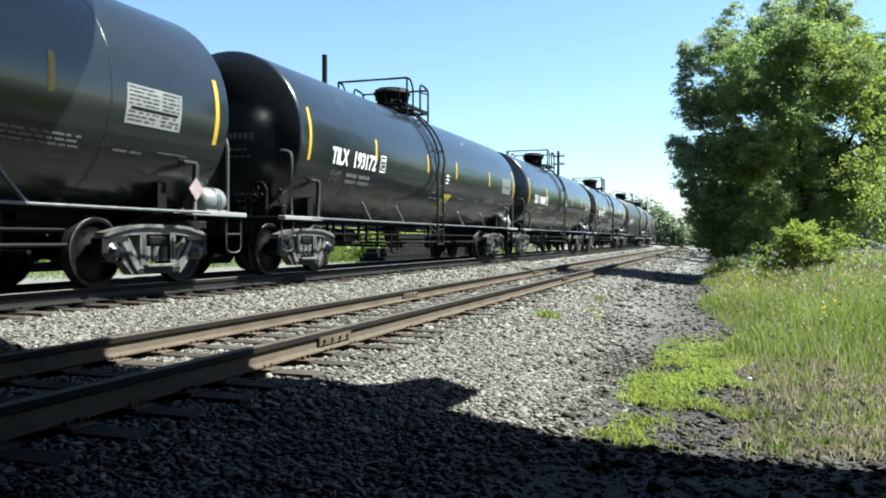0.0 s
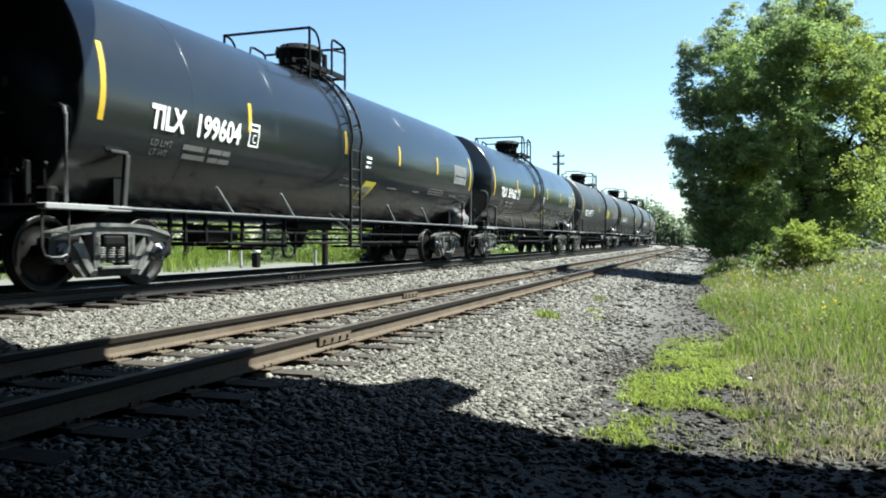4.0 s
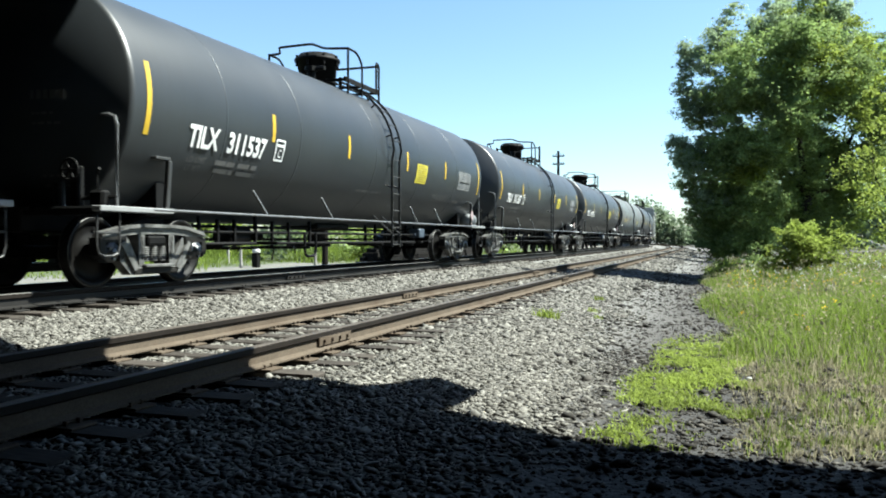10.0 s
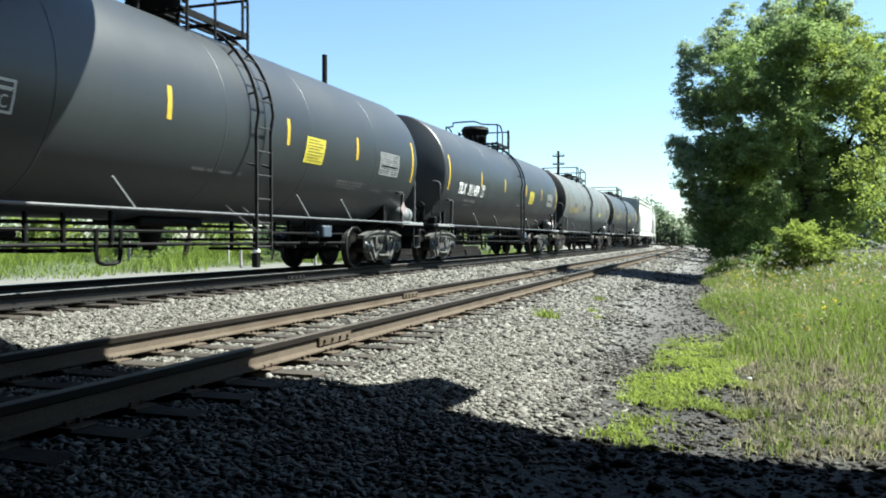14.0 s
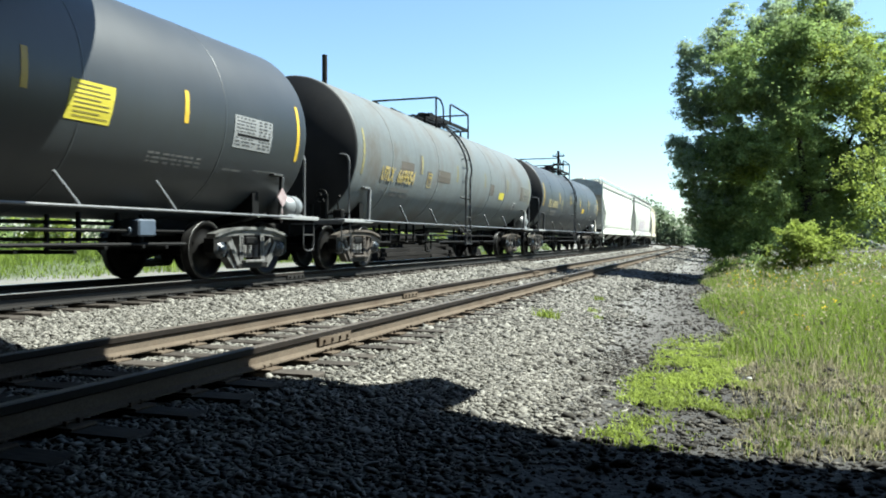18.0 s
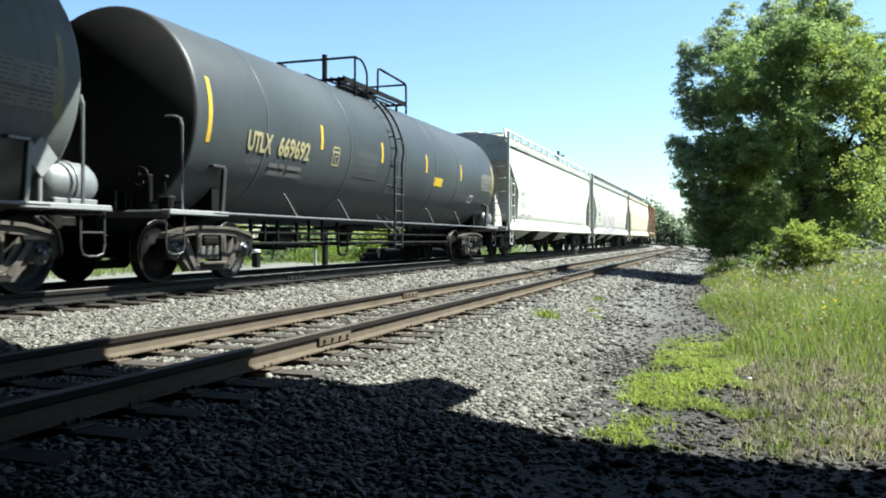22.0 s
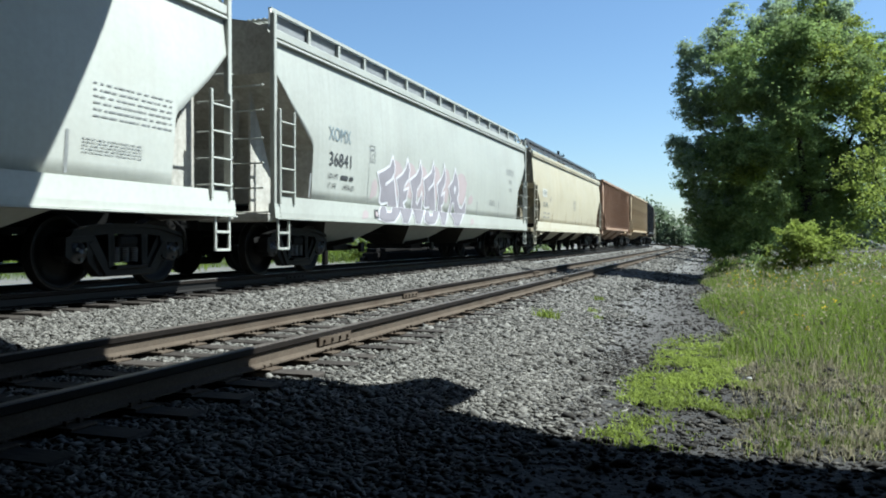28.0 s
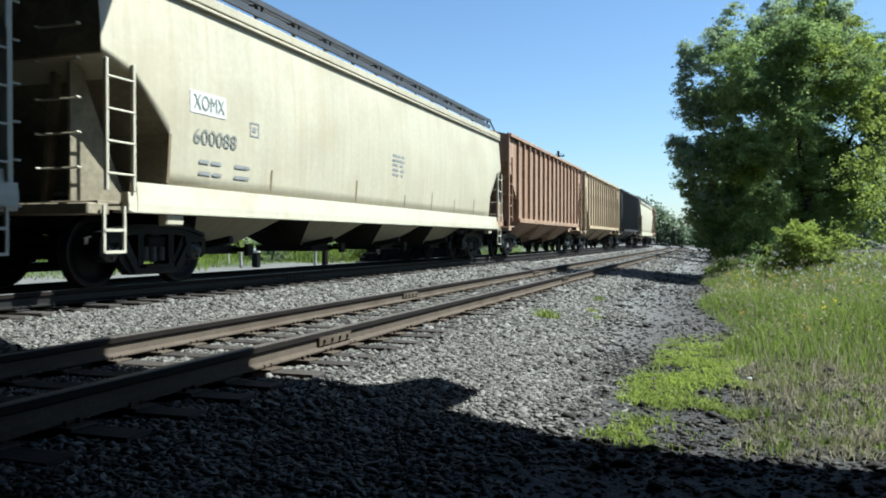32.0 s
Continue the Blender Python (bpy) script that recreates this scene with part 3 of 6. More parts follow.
STENCIL_CREAM = shade("cream_yellow_stencil_paint", (0.1959, 0.1737, 0.08845), 0.6, var=0.15, grain=0.1, bump=0, dirt=(0.07898, 0.0695, 0.03791), dirt_amt=0.5, dscale=6)
STENCIL_TEAL = shade("slate_stencil_paint", (0.13, 0.138, 0.125), 0.6, var=0.2, grain=0.15, bump=0)
PANEL_PALE = shade("faded_white_panel_paint", (0.4, 0.4, 0.36), 0.6, var=0.1, grain=0.1, bump=0)
PATCH_BLUE = shade("pale_blue_grey_patch_paint", (0.02369, 0.02685, 0.02843), 0.5, var=0.12, bump=0)
PATCH_BROWN = shade("brown_patch_paint", (0.04107, 0.03475, 0.02685), 0.65, var=0.2, bump=0)
RUST_STREAK = shade("thin_rust_streak", (0.1327, 0.09793, 0.0537), 0.7, var=0.2, bump=0)
PLACARD = shade("faded_pink_placard", (0.1895, 0.1422, 0.1422), 0.6, var=0.25, scale=8, grain=0.1, bump=0, dirt=(0.158, 0.158, 0.158), dirt_amt=0.7, dscale=9)
PANEL_GREY = shade("pale_grey_panel_paint", (0.1264, 0.1306, 0.1306), 0.6, var=0.15, grain=0.1, bump=0)
PRINT_GREY = shade("grey_panel_print", (0.03159, 0.03264, 0.0337), 0.6, var=0.2, bump=0)
DECAL_PRINT = shade("olive_decal_print", (0.08424, 0.06845, 0.0158), 0.6, var=0.2, bump=0)
PANEL_FADED = shade("faded_buff_panel_paint", (0.08951, 0.08951, 0.07634), 0.6, var=0.3, scale=6, grain=0.1, bump=0)
PALE_DRUM = shade("pale_grey_brake_drum_paint", (0.1106, 0.1179, 0.1216), 0.45, var=0.15, scale=6, dirt=(0.03685, 0.03317, 0.02948), dirt_amt=0.4, dscale=5)
SIDE_RAIL = shade("worn_pale_handrail_steel", (0.07898, 0.081, 0.08295), 0.4, var=0.2, scale=6, dirt=(0.01975, 0.01777, 0.0158), dirt_amt=0.4, dscale=5)
LADDER_GREY = shade("dark_grey_ladder_paint", (0.01264, 0.01264, 0.01238), 0.5, var=0.25, scale=5, dirt=(0.02633, 0.02527, 0.02317), dirt_amt=0.5, dscale=4)
PALE_SILL = shade("pale_grey_sill_paint", (0.1685, 0.1712, 0.1712), 0.45, var=0.2, scale=4, dirt=(0.03159, 0.02843, 0.02527), dirt_amt=0.5, dscale=4)
BLUE_GREY = shade("blue_grey_valve_paint", (0.03159, 0.04423, 0.06318), 0.5, var=0.2, scale=4)
TR, TZ = 1.55, 2.45        # tank radius and height of its axis


def on_tank(off=0.006, r=TR, z=TZ):
    def place(a, b):
        ang = (b - z) / r
        return ((r + off) * math.cos(ang), a, z + (r + off) * math.sin(ang))
    return place


def b_tank(hl, r, z, dish=0.52):
    def build(bm):
        # flat-crowned dished head with a tight knuckle
        crown, kn, hb = 2.0 * r, 0.1, hl + 0.12
        head = [(0.002, 0.0)]
        edge = math.asin((r - kn) / (crown - kn))
        for k in range(1, 7):
            a = edge * k / 6
            head.append((crown * math.sin(a), crown * (1 - math.cos(a))))
        cx, cu = r - kn, crown - (crown - kn) * math.cos(edge)
        for k in range(1, 7):
            a = edge + (math.pi / 2 - edge) * k / 6
            head.append((cx + kn * math.sin(a), cu - kn * math.cos(a)))
        deep = head[-1][1]
        prof = [(-hb - deep + u, q) for q, u in head]
        for u in np.linspace(-hl, hl, 13)[1:-1]:
            prof.append((float(u), r))
        prof += [(hb + deep - u, q) for q, u in head[::-1]]
        lathe(bm, prof, "y", 72, (0, 0, z))
    return build


def b_band(r, z, w=0.05, t=0.012):
    def build(bm):
        lathe(bm, [(-w / 2, r - 0.01), (-w / 2, r + t), (w / 2, r + t), (w / 2, r - 0.01)], "y", 64, (0, 0, z))
    return build


def b_manway(r, z):
    def build(bm):
        lathe(bm, [(z + r - 0.1, 0.4), (z + r + 0.5, 0.42), (z + r + 0.52, 0.5), (z + r + 0.58, 0.5), (z + r + 0.6, 0.44), (z + r + 0.68, 0.4), (z + r + 0.7, 0.1)], "z", 24)
    return build


def b_bolt(bm):
    rod(bm, (0, 0, -0.12), (0, 0, 0.12), 0.03, 6)


def b_valve(r, z):
    def build(bm):
        rod(bm, (0, 0, z + r - 0.05), (0, 0, z + r + 0.22), 0.09, 10)
        rod(bm, (0, 0, z + r + 0.2), (0, 0, z + r + 0.3), 0.13, 10)
        rod(bm, (0.1, 0, z + r + 0.25), (0.32, 0, z + r + 0.25), 0.05, 8)
    return build


def b_deckframe(u0, u1):
    def build(bm):
        for y in (u0, (u0 + u1) / 2, u1):
            box(bm, (0, y, 3.98), (1.9, 0.06, 0.05))
        for x in (-0.93, 0.93):
            box(bm, (x, (u0 + u1) / 2, 3.99), (0.04, u1 - u0 + 0.06, 0.1))
        for x in (-0.75, 0.75):
            for y in (u0 + 0.15, u1 - 0.15):
                rod(bm, (x, y, 3.7), (x, y, 3.98), 0.03, 6)
    return build


def b_slat(u0, u1):
    def build(bm):
        box(bm, (0, (u0 + u1) / 2, 4.015), (0.06, u1 - u0, 0.03))
    return build


def b_tophoop(u, z, kink):
    """The bar across the tank beside the manway; on some cars it is cranked up over the lid."""
    def build(bm):
        if kink:
            pts = [(-0.95, u, z - 0.01), (-0.65, u, z + 0.01), (-0.73, u, z + 0.14), (0.13, u, z + 0.16), (0.36, u, z + 0.04), (0.95, u, z)]
        else:
            pts = [(-0.95, u, z), (0.95, u, z)]
        pipe(bm, pts, 0.027)
        for x in (-0.95, 0.95):
            rod(bm, (x, u, 3.7), (x, u, z + 0.02), 0.026, 8)
    return build


def b_toploop(u0, u1, z):
    """A bent bar from a corner of the hoop along the tank and down to the deck."""
    def build(bm):
        pipe(bm, [(0, u0, z), (0, u0 + 0.6 * (u1 - u0), z), (0, u1, z - 0.2), (0, u1, 3.75)], 0.025)
    return build


def b_topgate(u0, u1, z):
    def build(bm):
        pipe(bm, [(0, u0, 3.95), (0, u0, z + 0.03), (0, u1, z - 0.03), (0, u1, 3.75)], 0.027)
        if u1 - u0 < 1:
            rod(bm, (0, u0, z - 0.2), (0, u1, z - 0.14), 0.02, 6)
    return build


def b_crossbar(u, z):
    def build(bm):
        pipe(bm, [(-0.95, u, z), (0.95, u, z)], 0.026)
    return build


def ladder_at(h, r=TR + 0.12, z=TZ):
    """Point (out, up) at h metres along the ladder: upright, then round the tank."""
    if h < 1.95:
        return 1.62, 0.45 + h
    a = (h - 1.95) / r
    return r * math.cos(a), z + r * math.sin(a)


def b_stile(bm):
    hs = [float(h) for h in np.linspace(0, 1.95 + (TR + 0.12) * 1.2, 20)]
    rings = []
    for h in hs:
        p, q = ladder_at(max(0, h - 0.05)), ladder_at(h + 0.05)
        d = Vector((q[0] - p[0], q[1] - p[1])).normalized()
        x, z = ladder_at(h)
        rings.append([bm.verts.new((x + s * 0.025 * d.y, w * 0.011, z - s * 0.025 * d.x)) for s, w in ((-1, -1), (1, -1), (1, 1), (-1, 1))])
    for r0, r1 in zip(rings, rings[1:]):
        for j in range(4):
            bm.faces.new((r0[j], r0[(j + 1) % 4], r1[(j + 1) % 4], r1[j]))
    bm.faces.new(rings[0][::-1])
    bm.faces.new(rings[-1])
    bmesh.ops.recalc_face_normals(bm, faces=bm.faces)


def b_standoff(h):
    def build(bm):
        x, zz = ladder_at(h)
        rod(bm, (x, 0, zz), (x * 0.9, 0, TZ + (zz - TZ) * 0.92), 0.018, 6)
    return build


def b_footbrace(bm):
    rod(bm, (1.62, 0, 0.75), (1.4, -0.5, 1.12), 0.018, 6)


def b_rung(bm):
    rod(bm, (0, -0.21, 0), (0, 0.21, 0), 0.014, 6)


def tank_ladder(car, u, material):
    lad = piece("ladder", "lstile" + material.name, b_stile, material, car, pose(0, u - 0.21, 0))
    piece("stile", "lstile" + material.name, b_stile, material, lad, pose(0, 0.42, 0))
    for q in (0, 0.42):
        for h in (1.3, 2.4, 3.2):
            piece("standoff", ("standoff", h, material.name), b_standoff(h), material, lad, pose(0, q, 0))
        piece("foot_brace", "footbrace" + material.name, b_footbrace, material, lad, pose(0, q, 0))
    for k in range(10):
        x, zz = ladder_at(0.06 + k * 0.37)
        piece("rung", "lrung" + material.name, b_rung, material, lad, pose(x, 0.21, zz))


def b_siderail(hl):
    def build(bm):
        pipe(bm, [(1.5, -hl, 1.0), (1.5, hl, 1.0)], 0.021)
    return build


def b_strut(bm):
    box(bm, (0, 0, 0), (0.04, 0.04, 0.5), 0.008)


def b_stub(length):
    def build(bm):
        box(bm, (0, 0, 0.86), (0.62, length, 0.3), 0.015)
        box(bm, (0, 0, 1.0), (0.8, length, 0.03))
    return build


def b_saddle(bm):
    slab(bm, [(-1.15, 1.0), (-0.3, 0.78), (0.3, 0.78), (1.15, 1.0), (1.15, 1.4), (0.9, 1.2), (0.5, 0.98), (-0.5, 0.98), (-0.9, 1.2), (-1.15, 1.4)], "y", -0.09, 0.09)


def b_endplat(bm):
    box(bm, (0, 0, 1.0), (2.9, 0.42, 0.04), 0.008)
    box(bm, (0, 0.2, 0.96), (2.9, 0.05, 0.09), 0.008)


def b_sidesill(bm):
    box(bm, (0, 0, 0.99), (0.14, 1.35, 0.07), 0.01)


def b_endrail(q, top, inner):
    def build(bm):
        pipe(bm, [(q * 1.42, -0.12, 1.0), (q * 1.42, -0.12, top - 0.05), (q * inner, -0.12, top), (q * inner, -0.12, 1.0)], 0.024)
    return build


def b_stirrup(bm):
    pipe(bm, [(0, -0.19, 1.0), (0, -0.19, 0.42), (0, 0.19, 0.42), (0, 0.19, 1.0)], 0.015)
    rod(bm, (0, -0.19, 0.7), (0, 0.19, 0.7), 0.013, 6)


def b_bracket(bm):
    box(bm, (0, 0, 1.33), (0.07, 0.075, 0.68), 0.01, Matrix.Rotation(radians(-6), 4, "X"))
    box(bm, (-0.06, -0.1, 1.69), (0.16, 0.3, 0.04), 0.008)


def b_drum(bm):
    lathe(bm, [(-0.33, 0.02), (-0.32, 0.12), (-0.26, 0.2), (0.2, 0.2), (0.28, 0.15), (0.32, 0.05)], "y", 20, (0, 0, 0.2))
    box(bm, (0, 0, 0.03), (0.36, 0.5, 0.06), 0.01)
    lathe(bm, [(-0.02, 0.2), (-0.02, 0.212), (0.02, 0.212), (0.02, 0.2)], "y", 20, (0, 0, 0.2))


def b_endstencil(u):
    """Small rows of print on the dished head."""
    def build(bm):
        rng = random.Random(3)
        for k, (z, w) in enumerate(((2.35, 0.42), (2.16, 0.3), (2.04, 0.34), (1.4, 0.55), (1.28, 0.5), (1.16, 0.55))):
            x = 0.35
            while x < 0.35 + w:
                q = rng.uniform(0.04, 0.1)
                h = 0.11 if k == 0 else 0.03
                r = math.hypot(x, z - TZ)
                deep = 0.0 if r < 0.01 else 3.1 - math.sqrt(3.1 ** 2 - r * r)
                y = (abs(u) + 0.185 - deep + 0.012) * (1 if u > 0 else -1)
                vs = [bm.verts.new((p, y, zz)) for p, zz in ((x, z), (x + q, z), (x + q, z + h), (x, z + h))]
                bm.faces.new(vs)
                x += q + 0.025
    return build


def b_placard(bm):
    slab(bm, [(0, -0.16), (0.16, 0), (0, 0.16), (-0.16, 0)], "x", -0.008, 0.008)
    rod(bm, (-0.02, 0, -0.42), (-0.02, 0, 0.1), 0.018, 6)


def b_handbrake(bm):
    box(bm, (0, 0, 0.25), (0.14, 0.12, 0.5), 0.02)
    box(bm, (0.3, 0.05, 0.1), (0.22, 0.16, 0.2), 0.03)
    pipe(bm, [(0.28, 0.05, 0.2), (0.26, 0.05, 0.42), (0.34, 0.0, 0.46)], 0.02)
    rod(bm, (-0.3, 0, 0.02), (-0.3, 0, 0.3), 0.05, 8)
    pipe(bm, [(0.0, 0.0, 0.1), (0.5, 0.1, 0.12)], 0.025)


def b_brakewheel(bm):
    pts = [(0.13 * math.cos(a), 0, 0.13 * math.sin(a)) for a in np.linspace(0, 2 * math.pi, 17)]
    for a, b in zip(pts, pts[1:]):
        rod(bm, a, b, 0.016, 6)
    for k in range(3):
        a = math.pi * k / 3
        rod(bm, (-0.13 * math.cos(a), 0, -0.13 * math.sin(a)), (0.13 * math.cos(a), 0, 0.13 * math.sin(a)), 0.012, 6)


def b_outlet(bm):
    lathe(bm, [(1.0, 0.26), (0.86, 0.26), (0.78, 0.2), (0.62, 0.16), (0.52, 0.12), (0.45, 0.1)], "z", 16)
    box(bm, (0, 0, 0.9), (0.9, 1.5, 0.12), 0.03)


def b_brakepipe(bm):
    pipe(bm, [(0, -5.3, 0), (0, 5.3, 0)], 0.03)


def b_hanger(bm):
    box(bm, (0, 0, 0.72), (0.06, 0.055, 0.5), 0.008)
    box(bm, (0, 0, 0.5), (0.9, 0.06, 0.05), 0.008)


def b_cylinder(bm):
    rod(bm, (0, -0.35, 0), (0, 0.35, 0), 0.17, 14)
    rod(bm, (0, 0.35, 0), (0, 0.9, 0), 0.04, 8)


def b_valvebox(bm):
    box(bm, (0, 0, 0), (0.4, 0.45, 0.3), 0.03)
    rod(bm, (0, -0.3, -0.05), (0, 0.3, -0.05), 0.07, 10)


def b_footstep(bm):
    pipe(bm, [(0, -0.22, 0.75), (0, -0.22, 0.3), (0, 0.22, 0.3), (0, 0.22, 0.75)], 0.03)


def tank_car(centre, pitch, paint, label, mark=None, mark_mat=None, old=False, decal="", stripes=(-4.3, -1.5, 1.58, 4.28), top=(-0.33, 0.37, 1.13, 1.28, 4.65, True, 0.68), tape=None, seed=1, high=0.0, panel=5.42, struts=(-4.54, -2.24, 2.26, 3.98), head_mat=None):
    """A tank car round its middle; high: how far its markings sit above the usual height."""
    tape = tape or YELLOW
    rng = random.Random(seed)
    half = pitch / 2
    car = thing("tank_car", label, "tank car", group="freight train")
    hl = 7.43 if not old else 7.55
    tank = piece("tank", ("tank", hl), b_tank(hl, TR, TZ), paint, car, None, "welded steel tank with dished ends")
    # end faces take a darker paint that holds their shade
    if head_mat and len(tank.data.materials) == 1:
        tank.data.materials.append(head_mat)
        for f in tank.data.polygons:
            if abs(f.normal.y) > 0.5:
                f.material_index = 1
    on = on_tank()
    mid = 2.42 + 0.5 * high
    for u, h in ((-hl + 0.12, 0.47), *[(q, 0.22) for q in stripes], (hl - 0.12, 0.47)):
        marks("reflector_stripe", tape, tank, on, [(u - 0.045, mid - h, u + 0.045, mid + h)])
    for u in (() if old else (-5.6, -3.4, -0.2, 2.4, 5.2)):
        piece("weld_seam", ("seam", paint.name), b_band(TR, TZ, 0.03, 0.0015), paint, tank, pose(0, u, 0))
    pz = 2.25 + high
    marks("data_panel", PANEL_GREY if not old else PANEL_FADED, tank, on, [(panel, pz - 0.25, panel + 1.05, pz + 0.24)], "pale panel of small print")
    lines = []
    for q in range(9):
        if q != 5:
            lines += bars(panel + 0.04, pz + 0.215 - 0.05 * q, rng.uniform(0.45, 0.6), 0.018, 1, rng, 0.03) + bars(panel + 0.66, pz + 0.215 - 0.05 * q, 0.34, 0.022, 1, rng, 0.04)
    marks("panel_print", PRINT_GREY, tank, on_tank(0.01), lines, "grey bars of small print")["kind"] = "stuff"
    marks("panel_rule", DARK_STEEL if not old else PRINT_GREY, tank, on_tank(0.01), [(panel + 0.08, pz - 0.065, panel + 0.98, pz - 0.03)], "dark ruled line")
    zs = 1.8 + high
    marks("small_print", STENCIL_DIM, tank, on, bars(panel - 1.75, zs - 0.05, 1.15, 0.03, 3, rng, 0.03) + bars(panel - 0.05, zs - 0.14, 0.5, 0.035, 1, rng, 0.02) + bars(panel + 0.75, zs - 0.1, 0.6, 0.02, 1, rng, 0.01)
          + bars(-0.75, 1.62 + 0.4 * high, 1.25, 0.05, 1, rng, 0.06), "faded lines of small print")["kind"] = "stuff"
    if mark:
        word, num = mark.split(None, 1)
        up = on_tank(0.018)
        paint_m = mark_mat or STENCIL
        base = 1.91 + high
        write_on("reporting_mark", word, 0.42, 0.7, paint_m, tank, lambda a, b: up(a - 6.45, b + base), bold=0.014)
        write_on("car_number", num, 0.42, 1.04, paint_m, tank, lambda a, b: up(a - 5.54, b + base), bold=0.014)
        q = on_tank(0.007)
        bu = -4.2 if not old else -3.6
        marks("inspection_box", paint_m, tank, lambda a, b: q(a + bu, b + high), [(0, 1.9, 0.03, 2.26), (0.25, 1.9, 0.28, 2.26), (0, 1.9, 0.28, 1.93), (0, 2.23, 0.28, 2.26), (0.04, 2.14, 0.24, 2.18)])
        write_on("class_mark", "C", 0.2, 0.1, paint_m, tank, lambda a, b: q(a + bu + 0.09, b + 1.96 + high))
        dim = STENCIL_DIM
        up2 = on_tank(0.012)
        for k, (w, word2) in enumerate(((0.42, "LD LMT"), (0.34, "LT WT"))):
            write_on("weight_mark", word2, 0.13, w, dim, tank, lambda a, b: up2(a - 6.36 + 0.03 * k, b + 1.68 - 0.13 * k + high))
        marks("weight_print", dim, tank, up2, [r for k in (0, 1) for r in bars(-5.7 + 0.03 * k, 1.765 - 0.13 * k + high, 0.5, 0.075, 1, rng, 0.02) + bars(-5.12 + 0.03 * k, 1.765 - 0.13 * k + high, 0.52, 0.075, 1, rng, 0.02)], "small bars of faded figures")["kind"] = "stuff"
    if decal == "square":
        marks("warning_decal", LEMON, tank, lambda a, b: on(a + (b - 2.26) * 0.12, b), [(2.2, 1.97, 2.9, 2.43)], "square yellow notice of small print")
        marks("notice_print", DECAL_PRINT, tank, on_tank(0.01), [(2.27, 2.38 - 0.052 * q, 2.27 + (0.56 if q % 3 else 0.42), 2.392 - 0.052 * q) for q in range(8)], "dark bars of small print")["kind"] = "stuff"
    if decal == "slant":
        sl = on_tank(0.006)
        marks("warning_decal", LEMON, tank, lambda a, b: sl(a + (b - 1.6) * 0.6, b), [(0.2, 1.38, 0.75, 1.82)], "slanted lemon notice")
        marks("decal_panel", PANEL_GREY, tank, lambda a, b: on_tank(0.009)(a + (b - 1.6) * 0.6, b), [(0.32, 1.42, 0.6, 1.7)], "pale centre of the notice")
        marks("small_print", STENCIL_DIM, tank, on, [(1.5, 1.72, 2.05, 1.755), (3.05, 1.73, 3.5, 1.765), (6.15, 1.75, 6.4, 1.78)], "short pale dashes")["kind"] = "stuff"
        marks("small_label", STENCIL, tank, on, bars(0.14, 2.32, 0.24, 0.045, 3, rng, 0.02))
    uh, ul, g0, g1, tz, kink, lad_u = top
    mw = piece("manway", ("manway", old), b_manway(TR, TZ - (0.42 if old else 0.02)), DARK_STEEL, car, pose(0, 0.1 if not old else 0.35, 0), "domed manway with bolts")
    for q in range(8):
        a = 2 * math.pi * q / 8
        piece("bolt", "manbolt", b_bolt, DARK_STEEL, mw, pose(0.46 * math.cos(a), 0.46 * math.sin(a), TZ + TR + (0.5 if not old else 0.1)))
    piece("valve", "valve", b_valve(TR, TZ - 0.05), DARK_STEEL, car, pose(0.25, -0.65, 0))
    d0 = uh - 0.1 if not old else uh - 0.5
    deck = piece("top_platform", ("topdeck", top), b_deckframe(d0, g1), DARK_STEEL, car, None, "grated service platform")
    for q in range(10):
        if not 3 <= q <= 6:
            piece("slat", ("slat", top), b_slat(d0, g1), DARK_STEEL, deck, pose(-0.81 + 0.18 * q, 0, 0))
    piece("top_hoop", ("tophoop", top), b_tophoop(uh, tz, kink), DARK_STEEL, car, None, "cross rail beside the manway")
    piece("crossbar", ("crossbar", top), b_crossbar(g1, tz - 0.06), DARK_STEEL, car)
    for x in (-0.95, 0.95):
        piece("top_railing", ("toploop", top), b_toploop(uh, ul, tz), DARK_STEEL, car, pose(x, 0, 0))
        piece("top_gate", ("topgate", top), b_topgate(g0, g1, tz - 0.02), DARK_STEEL, car, pose(x, 0, 0))
    tank_ladder(car, lad_u, HANDRAIL if old else LADDER_GREY)
    for s in (1, -1):
        piece("side_rail", ("siderail", hl), b_siderail(hl - 0.25), SIDE_RAIL, car, pose(0, 0, 0, 0, 0, 0 if s > 0 else 180), "long grey handrail pipe")
    for u in struts:
        piece("rail_strut", "strut", b_strut, SIDE_RAIL, car, pose(1.43, u, 1.2, 40, -10, 0))
    for s in (-1, 1):
        rz = 0 if s > 0 else 180
        piece("stub_sill", "stub", b_stub(3.2), DARK_STEEL, car, pose(0, s * (half - 2.1), 0))
        piece("saddle", "saddle", b_saddle, DARK_STEEL, car, pose(0, s * (half - 2.05), 0))
        pl = piece("end_platform", ("endplat", old), b_endplat, SIDE_RAIL if old else DARK_STEEL, car, pose(0, s * (half - 0.78), 0, 0, 0, rz))
        for q in (1, -1):
            piece("end_railing", ("endrail", q, old), b_endrail(q, 2.36 if old else 2.2, 0.3 if old else 0.6), SIDE_RAIL, pl)
        for x in (-1.44, 1.44):
            piece("side_sill", "tsill", b_sidesill, PALE_SILL, car, pose(x, s * (half - 1.2), 0, 0, 0, rz))
        for x in (-1.42, 1.42):
            piece("stirrup_step", "stirrup", b_stirrup, LADDER_GREY, car, pose(x, s * (half - 0.75), 0))
        piece("sill_bracket", "bracket", b_bracket, SIDE_RAIL if head_mat else LADDER_GREY, car, pose(1.42, s * (half - 1.85) + (0.0 if s < 0 else 0.15), 0, 0, 0, 0))
